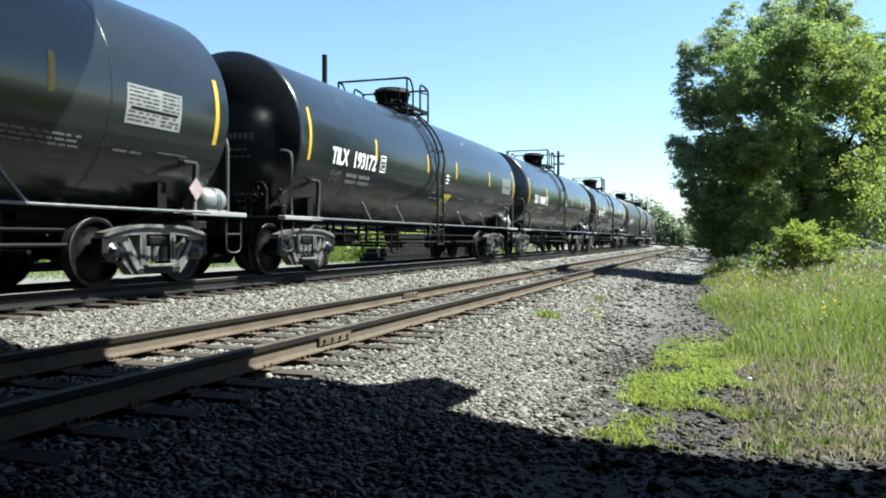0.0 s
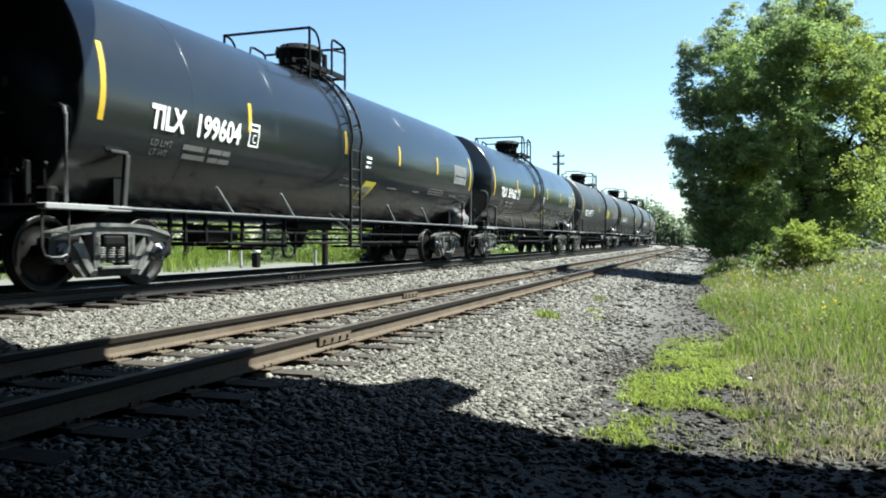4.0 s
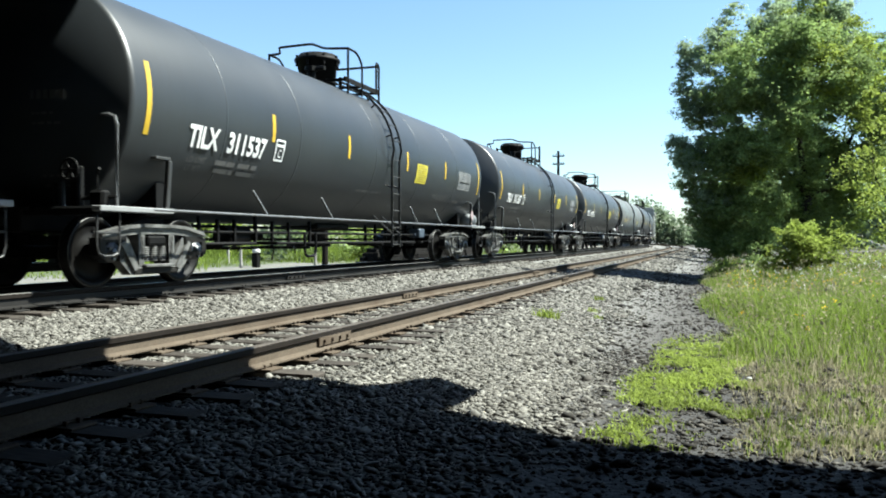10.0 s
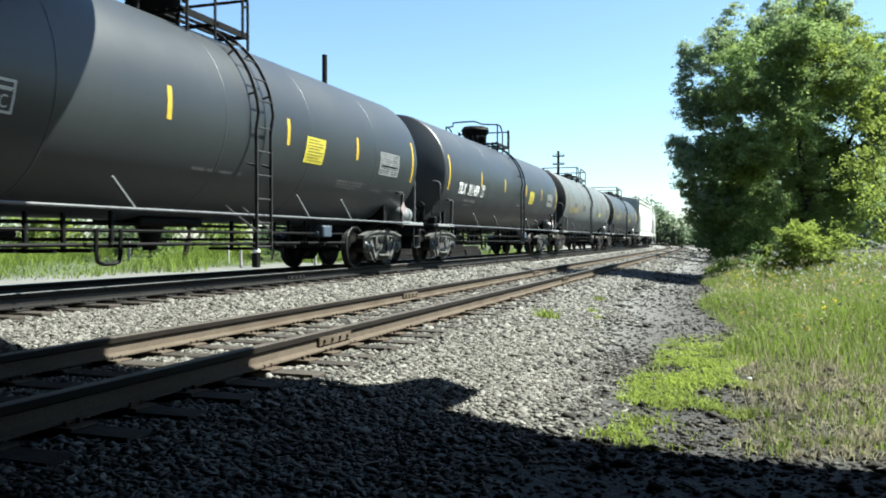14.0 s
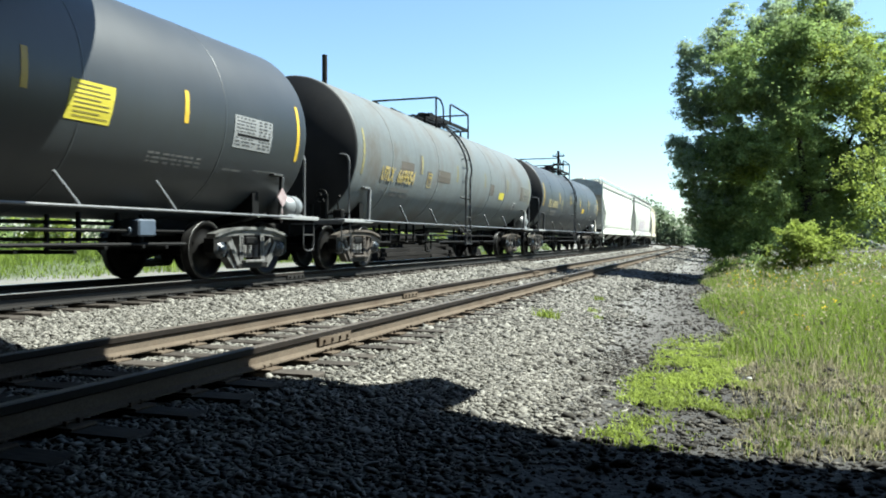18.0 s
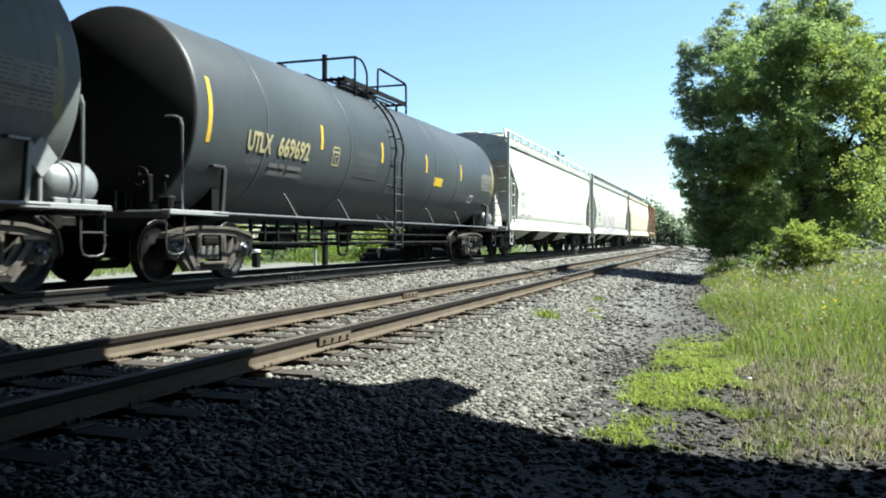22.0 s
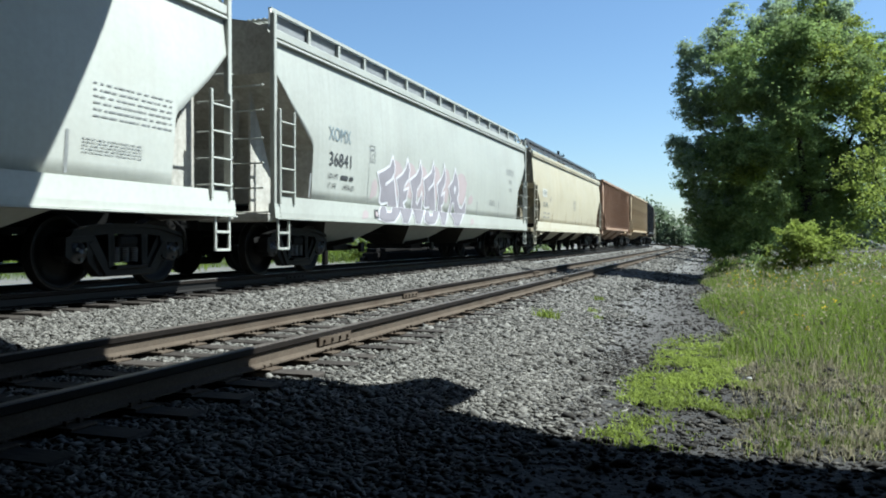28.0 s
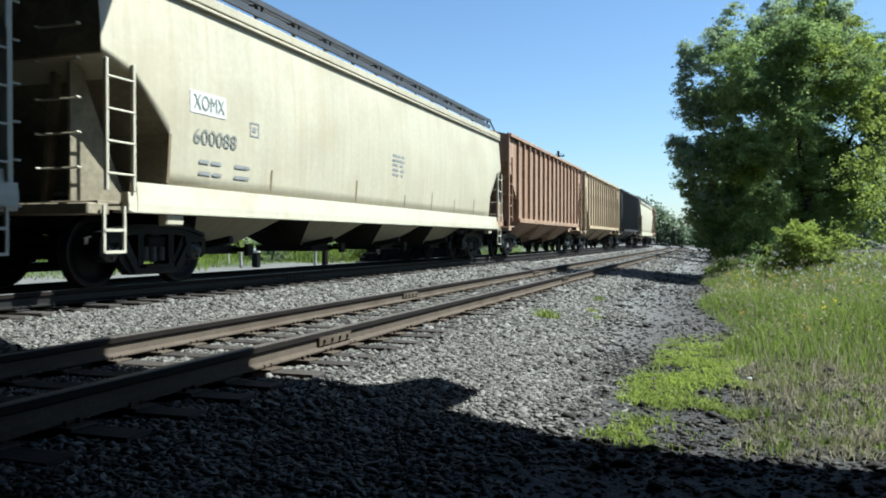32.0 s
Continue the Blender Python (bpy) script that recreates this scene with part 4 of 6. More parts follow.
        piece("end_stencil", "endstencil" if s < 0 else "endstencil2", b_endstencil(-s * (hl + 0.42)), STENCIL_DIM, tank, None, "rows of small print on the tank head")["kind"] = "stuff"
    drum = piece("brake_drum", ("drum", old), b_drum, PALE_DRUM, car, pose(1.1, half - 1.0, 1.0) @ Matrix.Diagonal((1.15, 1.0, 1.0, 1)) if not old else pose(1.05, half - 0.85, 1.02) @ Matrix.Diagonal((1.3, 1.35, 1.3, 1)), "pale brake cylinder")
    piece("placard", ("placard", old), b_placard, PLACARD if not old else PANEL_GREY if head_mat else HANDRAIL, car, pose(1.46, half - 1.72, 1.32) if not old else pose(1.42, half - 1.5, 1.52) @ Matrix.Diagonal((1, 1.4, 1.4, 1)), "white diamond placard on a post")
    hb = piece("hand_brake", "handbrake", b_handbrake, DARK_STEEL, car, pose(0.95, 0.75 - half, 1.02), "hand brake stand with a spoked wheel")
    piece("brake_wheel", "bwheel", b_brakewheel, DARK_STEEL, hb, pose(0.0, -0.12, 0.45))
    piece("bottom_outlet", "outlet", b_outlet, DARK_STEEL, car)
    for x, zz in ((0.7, 0.74), (0.75, 0.55), (-0.5, 0.62), (0.3, 0.84)):
        piece("brake_pipe", "brakepipe", b_brakepipe, DARK_STEEL, car, pose(x, 0, zz))
    for u in (-5.1, -4.7, -4.25, -3.6, -3.1, -2.5, -1.7, 1.5, 2.1, 2.8, 3.4, 4.1, 4.6):
        piece("hanger", "hanger", b_hanger, DARK_STEEL, car, pose(0.72 if u < 0 else 0.5, u + rng.uniform(-0.1, 0.1), rng.uniform(-0.04, 0.06)))
    piece("brake_cylinder", "bcyl", b_cylinder, DARK_STEEL, car, pose(0.5, -3.9, 0.68))
    if decal == "square":
        piece("valve_box", "vbox", b_valvebox, BLUE_GREY, car, pose(0.72, 4.3, 0.78) @ Matrix.Scale(0.8, 4))
    piece("foot_step", "fstep", b_footstep, DARK_STEEL, car, pose(0.9, -1.9, 0))
    if old:
        for u in (-5.9, -2.83, 0.1, 2.1, 3.93):
            piece("tank_band", "band" + paint.name, b_band(TR, TZ, 0.05, 0.005), paint, car, pose(0, u, 0))
        marks("test_box", STENCIL, tank, on, [(5.3, 1.66, 5.62, 1.9)], "white framed test label")
        marks("test_print", DARK_STEEL, tank, on_tank(0.01), [(5.33, 1.69, 5.41, 1.87), (5.44, 1.69, 5.52, 1.87), (5.54, 1.75, 5.59, 1.87)], "dark bars of print")["kind"] = "stuff"
    trucks(car, half - 2.05, BRIGHT_CAST if not old else RUSTY_CAST)
    couplers(car, half)
    MOVING.append((car, centre, half - 2.05))
    return car


# covered hoppers


def hop_w(z):
    return 1.47 + 0.11 * np.sin(math.pi * np.clip((np.asarray(z) - 0.9) / 3.15, 0, 1))


def b_hopbody(end, cut, tall):
    def build(bm):
        rings = []
        if tall:
            st = [(-end, 3.34), (-end + 0.02, 3.32), (-cut - 0.74, 2.88), (-cut - 0.02, 2.3), (-cut + 0.02, 2.2), (-cut + 0.04, 1.28)]
        else:
            st = [(-end, 2.82), (-end + 0.02, 2.8), (-cut - 0.66, 2.62), (-cut - 0.0, 2.0), (-cut + 0.03, 1.9), (-cut + 0.04, 1.28)]
        st += [(float(u), 1.28) for u in np.linspace(-cut + 1, cut - 1, 13)] + [(-u, z) for u, z in st[::-1]]
        for u, zb in st:
            half = []
            for z in np.linspace(zb, 3.92, 12):
                half.append((float(hop_w(z)), float(z)))
            half += [(1.38, 4.06), (1.1, 4.2), (0.6, 4.3), (0.0, 4.34)]
            ring = half + [(-x, z) for x, z in half[-2::-1]]
            rings.append([bm.verts.new((x, u, z)) for x, z in ring])
        k = len(rings[0])
        for a, b in zip(rings, rings[1:]):
            for j in range(k):
                f = bm.faces.new((a[j], a[(j + 1) % k], b[(j + 1) % k], b[j]))
                f.smooth = j < 10 or k - 12 < j < k - 1
        bm.faces.new(rings[0])
        bm.faces.new(rings[-1][::-1])
        bmesh.ops.recalc_face_normals(bm, faces=bm.faces)
    return build


def b_eave(end):
    def build(bm):
        for s in (-1, 1):
            box(bm, (s * 1.5, 0, 3.98), (0.1, 2 * end, 0.14), 0.01)
            box(bm, (s * 1.535, 0, 3.86), (0.05, 2 * end, 0.05), 0.01)
    return build


def sill_x(z):
    return float(np.interp(z, [0.97, 1.06, 1.33], [1.61, 1.61, 1.585]))


def b_sill(length):
    def build(bm):
        slab(bm, [(1.48, 0.97), (1.61, 0.97), (1.61, 1.06), (1.585, 1.33), (1.48, 1.33)], "y", -length + 0.16, length - 0.16)
        slab(bm, [(1.48, 0.97), (1.605, 0.97), (1.605, 1.06), (1.59, 1.2), (1.48, 1.2)], "y", -length, length)
        slab(bm, [(-length, 0.95), (length, 0.95), (length, 0.965), (-length, 0.965)], "x", 1.36, 1.645)
    return build


def b_corner(bm):
    box(bm, (0, 0, 2.62), (0.09, 0.09, 3.35), 0.01)


def b_post(z1):
    def build(bm):
        box(bm, (0, 0, (1.2 + z1) / 2), (0.05, 0.045, z1 - 1.2), 0.006)
    return build


def b_hoprung(bm):
    rod(bm, (0.02, 0, 0), (0.02, 0.46, 0), 0.015, 6)


def hopper_ladder(car, m, material, zs, z1):
    lad = piece("side_ladder", ("hpost", z1, material.name), b_post(z1), material, car, m)
    piece("stile", ("hpost", z1, material.name), b_post(z1), material, lad, pose(0, 0.46, 0))
    for z in zs:
        piece("rung", ("hrung", material.name), b_hoprung, material, lad, pose(0, 0, z))


def b_grab(bm):
    pipe(bm, [(0.85, 0, 0), (0.85, -0.08, 0), (1.45, -0.08, 0), (1.45, 0, 0)], 0.015)


def b_endframe(bm):
    box(bm, (0, 0, 0.98), (3.05, 0.35, 0.14), 0.015)
    box(bm, (0, -0.35, 1.06), (3.0, 0.7, 0.04), 0.008)
    for x in (-0.55, 0.55):
        box(bm, (x, -0.3, 2.1), (0.1, 0.12, 2.2), 0.015, Matrix.Rotation(radians(6), 4, "X"))
    for x in (-1.0, 1.0):
        slab(bm, [(-0.1, 1.0), (-1.1, 1.0), (-0.1, 3.1)], "x", x - 0.02, x + 0.02)
    box(bm, (0, -0.15, 4.12), (2.9, 0.12, 0.1), 0.01)


def b_bay(w, depth):
    def build(bm):
        top = [(-1.44, -w), (1.44, -w), (1.44, w), (-1.44, w)]
        bot = [(-0.42, -0.5), (0.42, -0.5), (0.42, 0.5), (-0.42, 0.5)]
        a = [bm.verts.new((x, y, 1.3)) for x, y in top]
        b = [bm.verts.new((x, y, depth)) for x, y in bot]
        for i in range(4):
            j = (i + 1) % 4
            bm.faces.new((a[i], a[j], b[j], b[i]))
        bm.faces.new(a[::-1])
        bm.faces.new(b)
        bmesh.ops.recalc_face_normals(bm, faces=bm.faces)
    return build


def b_gate(bm):
    box(bm, (0, 0, 0.45), (1.3, 0.9, 0.14), 0.02)
    rod(bm, (-0.9, 0.3, 0.45), (0.95, 0.3, 0.45), 0.04, 8)
    box(bm, (0.95, 0.3, 0.45), (0.08, 0.2, 0.2), 0.02)
    pipe(bm, [(0.5, -0.5, 0.5), (1.15, -0.5, 0.62)], 0.06, 8)


def b_roofwalk(end, tall):
    long = end - 0.35

    def build(bm):
        for s in (-1, 1):
            deck = 4.33 if tall else 4.52
            for x in (0.82, 0.92, 1.02, 1.12):
                box(bm, (s * x, 0, deck), (0.05, 2 * long, 0.025))
            n = int(2 * long / 1.15)
            for k in range(n + 1):
                y = -long + 0.03 + (2 * long - 0.06) * k / n
                box(bm, (s * 1.0, y, deck - 0.02), (0.5, 0.05, 0.03))
                if tall:
                    box(bm, (s * 1.3, y, 4.26), (0.04, 0.08, 0.36))
                else:
                    box(bm, (s * 1.1, y, 4.34), (0.05, 0.05, 0.34))
                    box(bm, (s * 1.22, y, 4.42), (0.04, 0.05, 0.2))
            if tall:
                box(bm, (s * 1.3, 0, 4.45), (0.06, 2 * long + 0.2, 0.06))
                box(bm, (s * 1.3, 0, 4.1), (0.06, 2 * long + 0.2, 0.06))
                for e in (-1, 1):
                    rod(bm, (s * 1.3, e * (long + 0.08), 4.45), (s * 1.46, e * (end + 0.02), 4.05), 0.03, 6)
            else:
                box(bm, (s * 1.24, 0, 4.49), (0.06, 2 * long + 0.5, 0.09))
                box(bm, (s * 1.24, 0, 4.3), (0.05, 2 * long + 0.4, 0.1))
                for e in (-1, 1):
                    rod(bm, (s * 1.24, e * (long + 0.25), 4.48), (s * 1.42, e * end, 4.05), 0.025, 6)
    return build


def b_shade_sheet(end):
    def build(bm):
        for s in (-1, 1):
            box(bm, (s * 1.24, 0, 4.28), (0.012, 2 * end - 0.75, 0.3))
    return build


def b_hatch(end):
    def build(bm):
        box(bm, (0, 0, 4.4), (0.6, 2 * end - 1.2, 0.12), 0.03)
        for k in range(9):
            box(bm, (0, -end + 1.5 + k * (2 * end - 3) / 8, 4.48), (0.7, 0.05, 0.04))
    return build


def b_centre_sill(length):
    def build(bm):
        box(bm, (0, 0, 0.92), (0.4, 2 * length, 0.3), 0.01)
    return build


def b_lowstep(bm):
    for y in (-0.17, 0.17):
        box(bm, (0, y, 0.74), (0.03, 0.035, 0.56))
    for z in (0.47, 0.73):
        box(bm, (0, 0, z), (0.05, 0.34, 0.035))


def on_hopper(off=0.008):
    def place(a, b):
        return (float(hop_w(b)) + off, a, b)
    return place


def hopper_car(s_left, pitch, paint, label, post_mat, bays=3, tall=True, seed=1, screen=False):
    half = pitch / 2
    end, cut = half - 0.78, half - 2.0
    # low cars' end sheets are toned darker because they face away from the sun
    end_paint = END_GRIME if tall else END_SHADE_TAN if paint is CREAM_HOPPER else END_BAY_SHADE
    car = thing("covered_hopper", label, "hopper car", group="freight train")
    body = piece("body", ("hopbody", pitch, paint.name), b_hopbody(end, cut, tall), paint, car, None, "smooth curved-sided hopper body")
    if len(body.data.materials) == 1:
        body.data.materials.append(end_paint)
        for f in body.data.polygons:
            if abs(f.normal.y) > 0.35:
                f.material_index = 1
    piece("eave_ledge", ("eave", pitch, paint.name), b_eave(end), paint, body)
    for s in (1, -1):
        piece("side_sill", ("sill", pitch, paint.name), b_sill(end + 0.1 if tall else end - 0.42), paint if tall else post_mat, car, pose(0, 0, 0, 0, 0, 0 if s > 0 else 180))
    walkway = piece("roof_walk", ("roofwalk", pitch, tall), b_roofwalk(end, tall), HANDRAIL if not tall else post_mat, car, None, "grated roof running boards")
    # thin added sheet that paints the openings as shaded
    if screen:
        piece("walkway_screen", ("screen", pitch), b_shade_sheet(end), OPENING_SHADE, walkway, None, "grey sheet standing for the shaded walkway openings")
    piece("roof_hatch", ("hatch", pitch, paint.name), b_hatch(end), paint, car, None, "long trough hatch")
    piece("centre_sill", ("csill", pitch), b_centre_sill(half - 0.6), DARK_STEEL, car)
    for s in (-1, 1):
        rz = 0 if s > 0 else 180
        fr = piece("end_frame", ("endframe", end_paint.name), b_endframe, end_paint, car, pose(0, s * end, 0, 0, 0, rz), "soot-stained and shade-toned end framing")
        for z in (1.45, 1.85, 2.25, 2.7, 3.1):
            piece("grab_iron", "grab" + post_mat.name, b_grab, post_mat, fr, pose(0, 0.26, z))
            piece("grab_iron", "grab" + post_mat.name, b_grab, post_mat, fr, pose(-2.3, 0.26, z))
        for x in (-1.53, 1.53):
            if tall:
                piece("corner_post", ("corner", post_mat.name), b_corner, post_mat, car, pose(x, s * (end + 0.02), 0))
            hopper_ladder(car, pose(x * 1.05, (end - 0.5) if s > 0 else (0.04 - end), 0), post_mat, (1.4, 1.78, 2.16, 2.54), 2.75)
            piece("stirrup_step", ("lowstep", post_mat.name), b_lowstep, post_mat, car, pose(x * 1.03, s * (end - 0.2), 0))
    n = bays
    w = (2 * cut - 1.6) / n / 2
    for k in range(n):
        u = -cut + 0.8 + w * (2 * k + 1)
        # bay slopes facing along the car are near-black for shade, outer sides body paint
        bay = piece("discharge_bay", ("bay", pitch, n, paint.name), b_bay(w - 0.04, 0.5), END_BAY_SHADE, car, pose(0, u, 0), "funnel-shaped discharge bay")
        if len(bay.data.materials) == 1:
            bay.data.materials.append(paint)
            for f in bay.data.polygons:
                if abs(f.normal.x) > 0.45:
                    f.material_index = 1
        piece("outlet_gate", "gate", b_gate, GRIMY, bay)
    trucks(car, half - 2.35, GRIMY)
    couplers(car, half)
    MOVING.append((car, s_left + half, half - 2.35))
    return car, body, end, cut


def b_ribbox(end, cut):
    def build(bm):
        slab(bm, [(-end, 4.25), (end, 4.25), (end, 3.3), (cut, 2.0), (cut, 1.3), (-cut, 1.3), (-cut, 2.0), (-end, 3.3)], "x", -1.45, 1.45)
        slab(bm, [(-1.45, 4.25), (-0.8, 4.4), (0, 4.45), (0.8, 4.4), (1.45, 4.25)], "y", -end, end)
    return build


def b_rib(bm):
    slab(bm, [(-0.07, 0), (0.07, 0), (0.045, 0.09), (-0.045, 0.09)], "z", 1.32, 4.2)
    bmesh.ops.rotate(bm, cent=(0, 0, 0), matrix=Matrix.Rotation(radians(-90), 3, "Z"), verts=bm.verts)


def b_chord(end, cut):
    def build(bm):
        box(bm, (1.5, 0, 4.22), (0.14, 2 * end, 0.12), 0.01)
        box(bm, (1.5, 0, 1.3), (0.16, 2 * cut, 0.16), 0.01)
    return build


def ribbed_car(s_left, pitch, paint, label, n=15):
    half = pitch / 2
    end, cut = half - 0.6, half - 1.9
    car = thing("ribbed_hopper", label, "hopper car", group="freight train")
    body = piece("body", ("ribbox", pitch, paint.name), b_ribbox(end, cut), paint, car, None, "boxy steel hopper body")
    for s in (1, -1):
        rz = 0 if s > 0 else 180
        piece("side_chord", ("chord", pitch, paint.name), b_chord(end, cut), paint, body, pose(0, 0, 0, 0, 0, rz))
        for k in range(n):
            u = -cut + 2 * cut * k / (n - 1)
            piece("side_rib", ("rib", paint.name), b_rib, paint, body, pose(s * 1.45, u, 0, 0, 0, rz))
        fr = piece("end_frame", ("endframe", paint.name), b_endframe, paint, car, pose(0, s * (end - 0.05), 0, 0, 0, rz))
        for x in (-1.47, 1.47):
            piece("corner_post", ("corner", paint.name), b_corner, paint, car, pose(x, s * end, 0))
            hopper_ladder(car, pose(x, s * (end - 0.3) - 0.23, 0), paint, (1.4, 1.78, 2.16, 2.54, 2.92, 3.3), 3.5)
    piece("centre_sill", ("csill", pitch), b_centre_sill(half - 0.6), DARK_STEEL, car)
    w = (2 * cut - 1.0) / 6
    for k in range(3):
        bay = piece("discharge_bay", ("bay", pitch, paint.name), b_bay(w - 0.04, 0.5), paint, car, pose(0, -cut + 0.5 + w * (2 * k + 1), 0))
        piece("outlet_gate", "gate", b_gate, GRIMY, bay)
    trucks(car, half - 2.1, GRIMY)
    couplers(car, half)
    MOVING.append((car, s_left + half, half - 2.1))
    return car


def hopper_writing(car, body, mark, number, u, z_mark, z_num, size, width, mat_mark, mat_num, seed):
    rng = random.Random(seed)
    on = on_hopper(0.014)
    write_on("reporting_mark", mark, size, width, mat_mark, body, lambda a, b: on(a + u, b + z_mark))
    write_on("car_number", number, size, width * (1.42 if len(number) > 5 else 1), mat_num, body, lambda a, b: on(a + u, b + z_num))
    if number == "36841":
        write_on("weight_mark", "LD LMT", 0.13, 0.4, mat_num, body, lambda a, b: on(a + u, b + z_num - 0.24))
        write_on("weight_mark", "LT WT", 0.13, 0.34, mat_num, body, lambda a, b: on(a + u, b + z_num - 0.42))
        write_on("weight_mark", "64500 LB", 0.13, 0.48, mat_num, body, lambda a, b: on(a + u + 0.62, b + z_num - 0.42))
        marks("small_print", mat_num, body, on, [(u + 0.52, z_num - 0.24, u + 0.82, z_num - 0.16), (u + 0.9, z_num - 0.24, u + 1.06, z_num - 0.16)])
        return
    marks("small_print", STENCIL_GREY, body, on, [r for k in (0, 1) for r in bars(u + 0.16, z_num - 0.22 - 0.16 * k, width * 0.75, 0.05, 1, rng, 0.02) + bars(u + 0.3 + width, z_num - 0.22 - 0.16 * k, width * 0.55, 0.05, 1, rng, 0.02)])["kind"] = "stuff"


def widened(poly, d):
    """The outline pushed outwards by d, corners kept within reason."""
    n, out = len(poly), []
    area = sum(poly[i][0] * poly[(i + 1) % n][1] - poly[(i + 1) % n][0] * poly[i][1] for i in range(n))
    for i in range(n):
        p, q, r = Vector(poly[i - 1]), Vector(poly[i]), Vector(poly[(i + 1) % n])
        e, f = (q - p).normalized(), (r - q).normalized()
        m = Vector((e.y + f.y, -e.x - f.x)) * (1 if area > 0 else -1)
        c = max(0.35, m.length / 2)
        out.append(tuple(q + m.normalized() * d / c))
    return out


def graffiti(body):
    """Interlocked flame-shaped strokes without a meaning: white rims, grey-violet fill, pinkish ground."""
    def patch(name, poly, material, off, label=""):
        bm = bmesh.new()
        f = bm.faces.new([bm.verts.new((p[0], p[1], 0)) for p in poly])
        bmesh.ops.triangulate(bm, faces=[f])
        for z in [1.0 + 0.11 * k for k in range(15)] + [1.06, 1.2, 1.335]:
            bmesh.ops.bisect_plane(bm, geom=bm.verts[:] + bm.edges[:] + bm.faces[:], plane_co=(0, z, 0), plane_no=(0, 1, 0))
        for v in bm.verts:
            u, z = v.co.x, v.co.y
            v.co = ((float(hop_w(z)) if z > 1.3351 else sill_x(z)) + off, u, z)
        bmesh.ops.recalc_face_normals(bm, faces=bm.faces)
        part(name, bm, material, body, label)
    ess = [(0.0, 0.66), (0.32, 0.76), (0.56, 0.86), (0.7, 1.06), (0.78, 0.92), (0.78, 0.76), (0.66, 0.62), (0.36, 0.5), (0.36, 0.42), (0.76, 0.6), (0.86, 0.36), (1.0, 0.0), (0.58, 0.0), (0.52, 0.1), (0.24, 0.06), (0.14, 0.1), (0.16, 0.36)]
    eh = [(0.0, 0.6), (0.36, 0.74), (0.56, 0.88), (0.66, 1.06), (0.78, 0.86), (0.72, 0.66), (0.5, 0.52), (0.42, 0.34), (0.72, 0.42), (0.66, 0.2), (0.44, 0.12), (0.56, 0.0), (0.2, 0.0), (0.2, 0.3)]
    see = [(0.0, 0.62), (0.4, 0.76), (0.6, 0.9), (0.7, 1.06), (0.82, 0.84), (0.74, 0.62), (0.5, 0.46), (0.46, 0.14), (0.62, 0.08), (0.86, 0.34), (0.94, 0.0), (0.22, 0.0), (0.24, 0.3)]
    arr = [(0.0, 0.6), (0.26, 0.78), (0.42, 1.06), (0.6, 0.8), (0.68, 0.52), (0.58, 0.38), (0.78, 0.14), (0.98, 0.1), (1.2, 0.36), (1.24, 0.0), (0.5, 0.0), (0.4, 0.26), (0.24, 0.26), (0.22, 0.0), (0.1, 0.0), (0.2, 0.34)]
    low_s = [(0.0, 0.25), (0.06, 0.7), (0.16, 1.0), (0.34, 1.0), (0.4, 0.6), (0.62, 0.62), (0.7, 1.0), (1.16, 1.0), (1.0, 0.55), (0.76, 0.1), (0.3, 0.0)]
    low_v = [(0.16, 1.0), (0.98, 1.0), (0.8, 0.45), (0.62, 0.0), (0.34, 0.05), (0.28, 0.55)]
    us = [(-4.7, 1.1, 2.34, ess), (-3.68, 0.95, 2.36, eh), (-2.86, 0.9, 2.37, see), (-1.98, 0.95, 2.43, ess), (-1.0, 0.8, 2.44, eh), (-0.08, 1.25, 2.42, arr)]
    for i, (u, w, top, shape) in enumerate(us):
        up = [(u + w * p[0], 1.345 + (top - 1.345) * p[1]) for p in shape]
        low = [(u + w * (q[0] - 0.05), 0.985 + 0.34 * q[1]) for q in (low_s if shape is ess else low_v)]
        lift = 0.0006 * i
        patch("spray_ground", [(u + w * p, 1.345 + (top - 1.345) * q) for p, q in ((0.5, 0.3), (0.62, 0.95), (0.85, 1.04), (1.1, 0.98), (1.28, 0.8), (1.2, 0.5), (1.05, 0.2))], GRAFFITI_PINK, 0.004 + lift, "pinkish sprayed ground")
        patch("spray_rim", [(p, max(1.34, q)) for p, q in widened(up, 0.055)], GRAFFITI_EDGE, 0.009 + lift, "white sprayed outline")
        patch("spray_rim", [(p, min(1.33, max(0.975, q))) for p, q in widened(low, 0.05)], GRAFFITI_EDGE, 0.009 + lift)
        patch("spray_letter", up, GRAFFITI_FILL, 0.014 + lift, "grey-violet sprayed stroke")
        patch("spray_letter", low, GRAFFITI_FILL, 0.014 + lift)
    patch("spray_rim", [(0.3, 1.98), (0.4, 2.08), (0.5, 1.98), (0.42, 1.82)], GRAFFITI_EDGE, 0.022, "white sprayed gap")
    for u, z, w, h in ((1.68, 1.6, 0.5, 0.3), (-5.05, 1.45, 0.35, 0.45), (1.75, 1.03, 0.4, 0.2), (-5.6, 1.02, 0.35, 0.2)):
        patch("spray_ground", [(u, z), (u + 0.2 * w, z + 0.75 * h), (u + 0.6 * w, z + h), (u + w, z + 0.7 * h), (u + 0.85 * w, z + 0.2 * h), (u + 0.4 * w, z + 0.1 * h)], GRAFFITI_PINK, 0.004, "pinkish sprayed ground")
    on = on_hopper(0.012)
    marks("inspection_box", STENCIL_GREY, body, on, [(-5.14, 2.22, -5.12, 2.56), (-4.9, 2.22, -4.88, 2.56), (-5.14, 2.22, -4.88, 2.235), (-5.14, 2.545, -4.88, 2.56), (-5.1, 2.46, -4.92, 2.49)], "thin framed inspection mark")
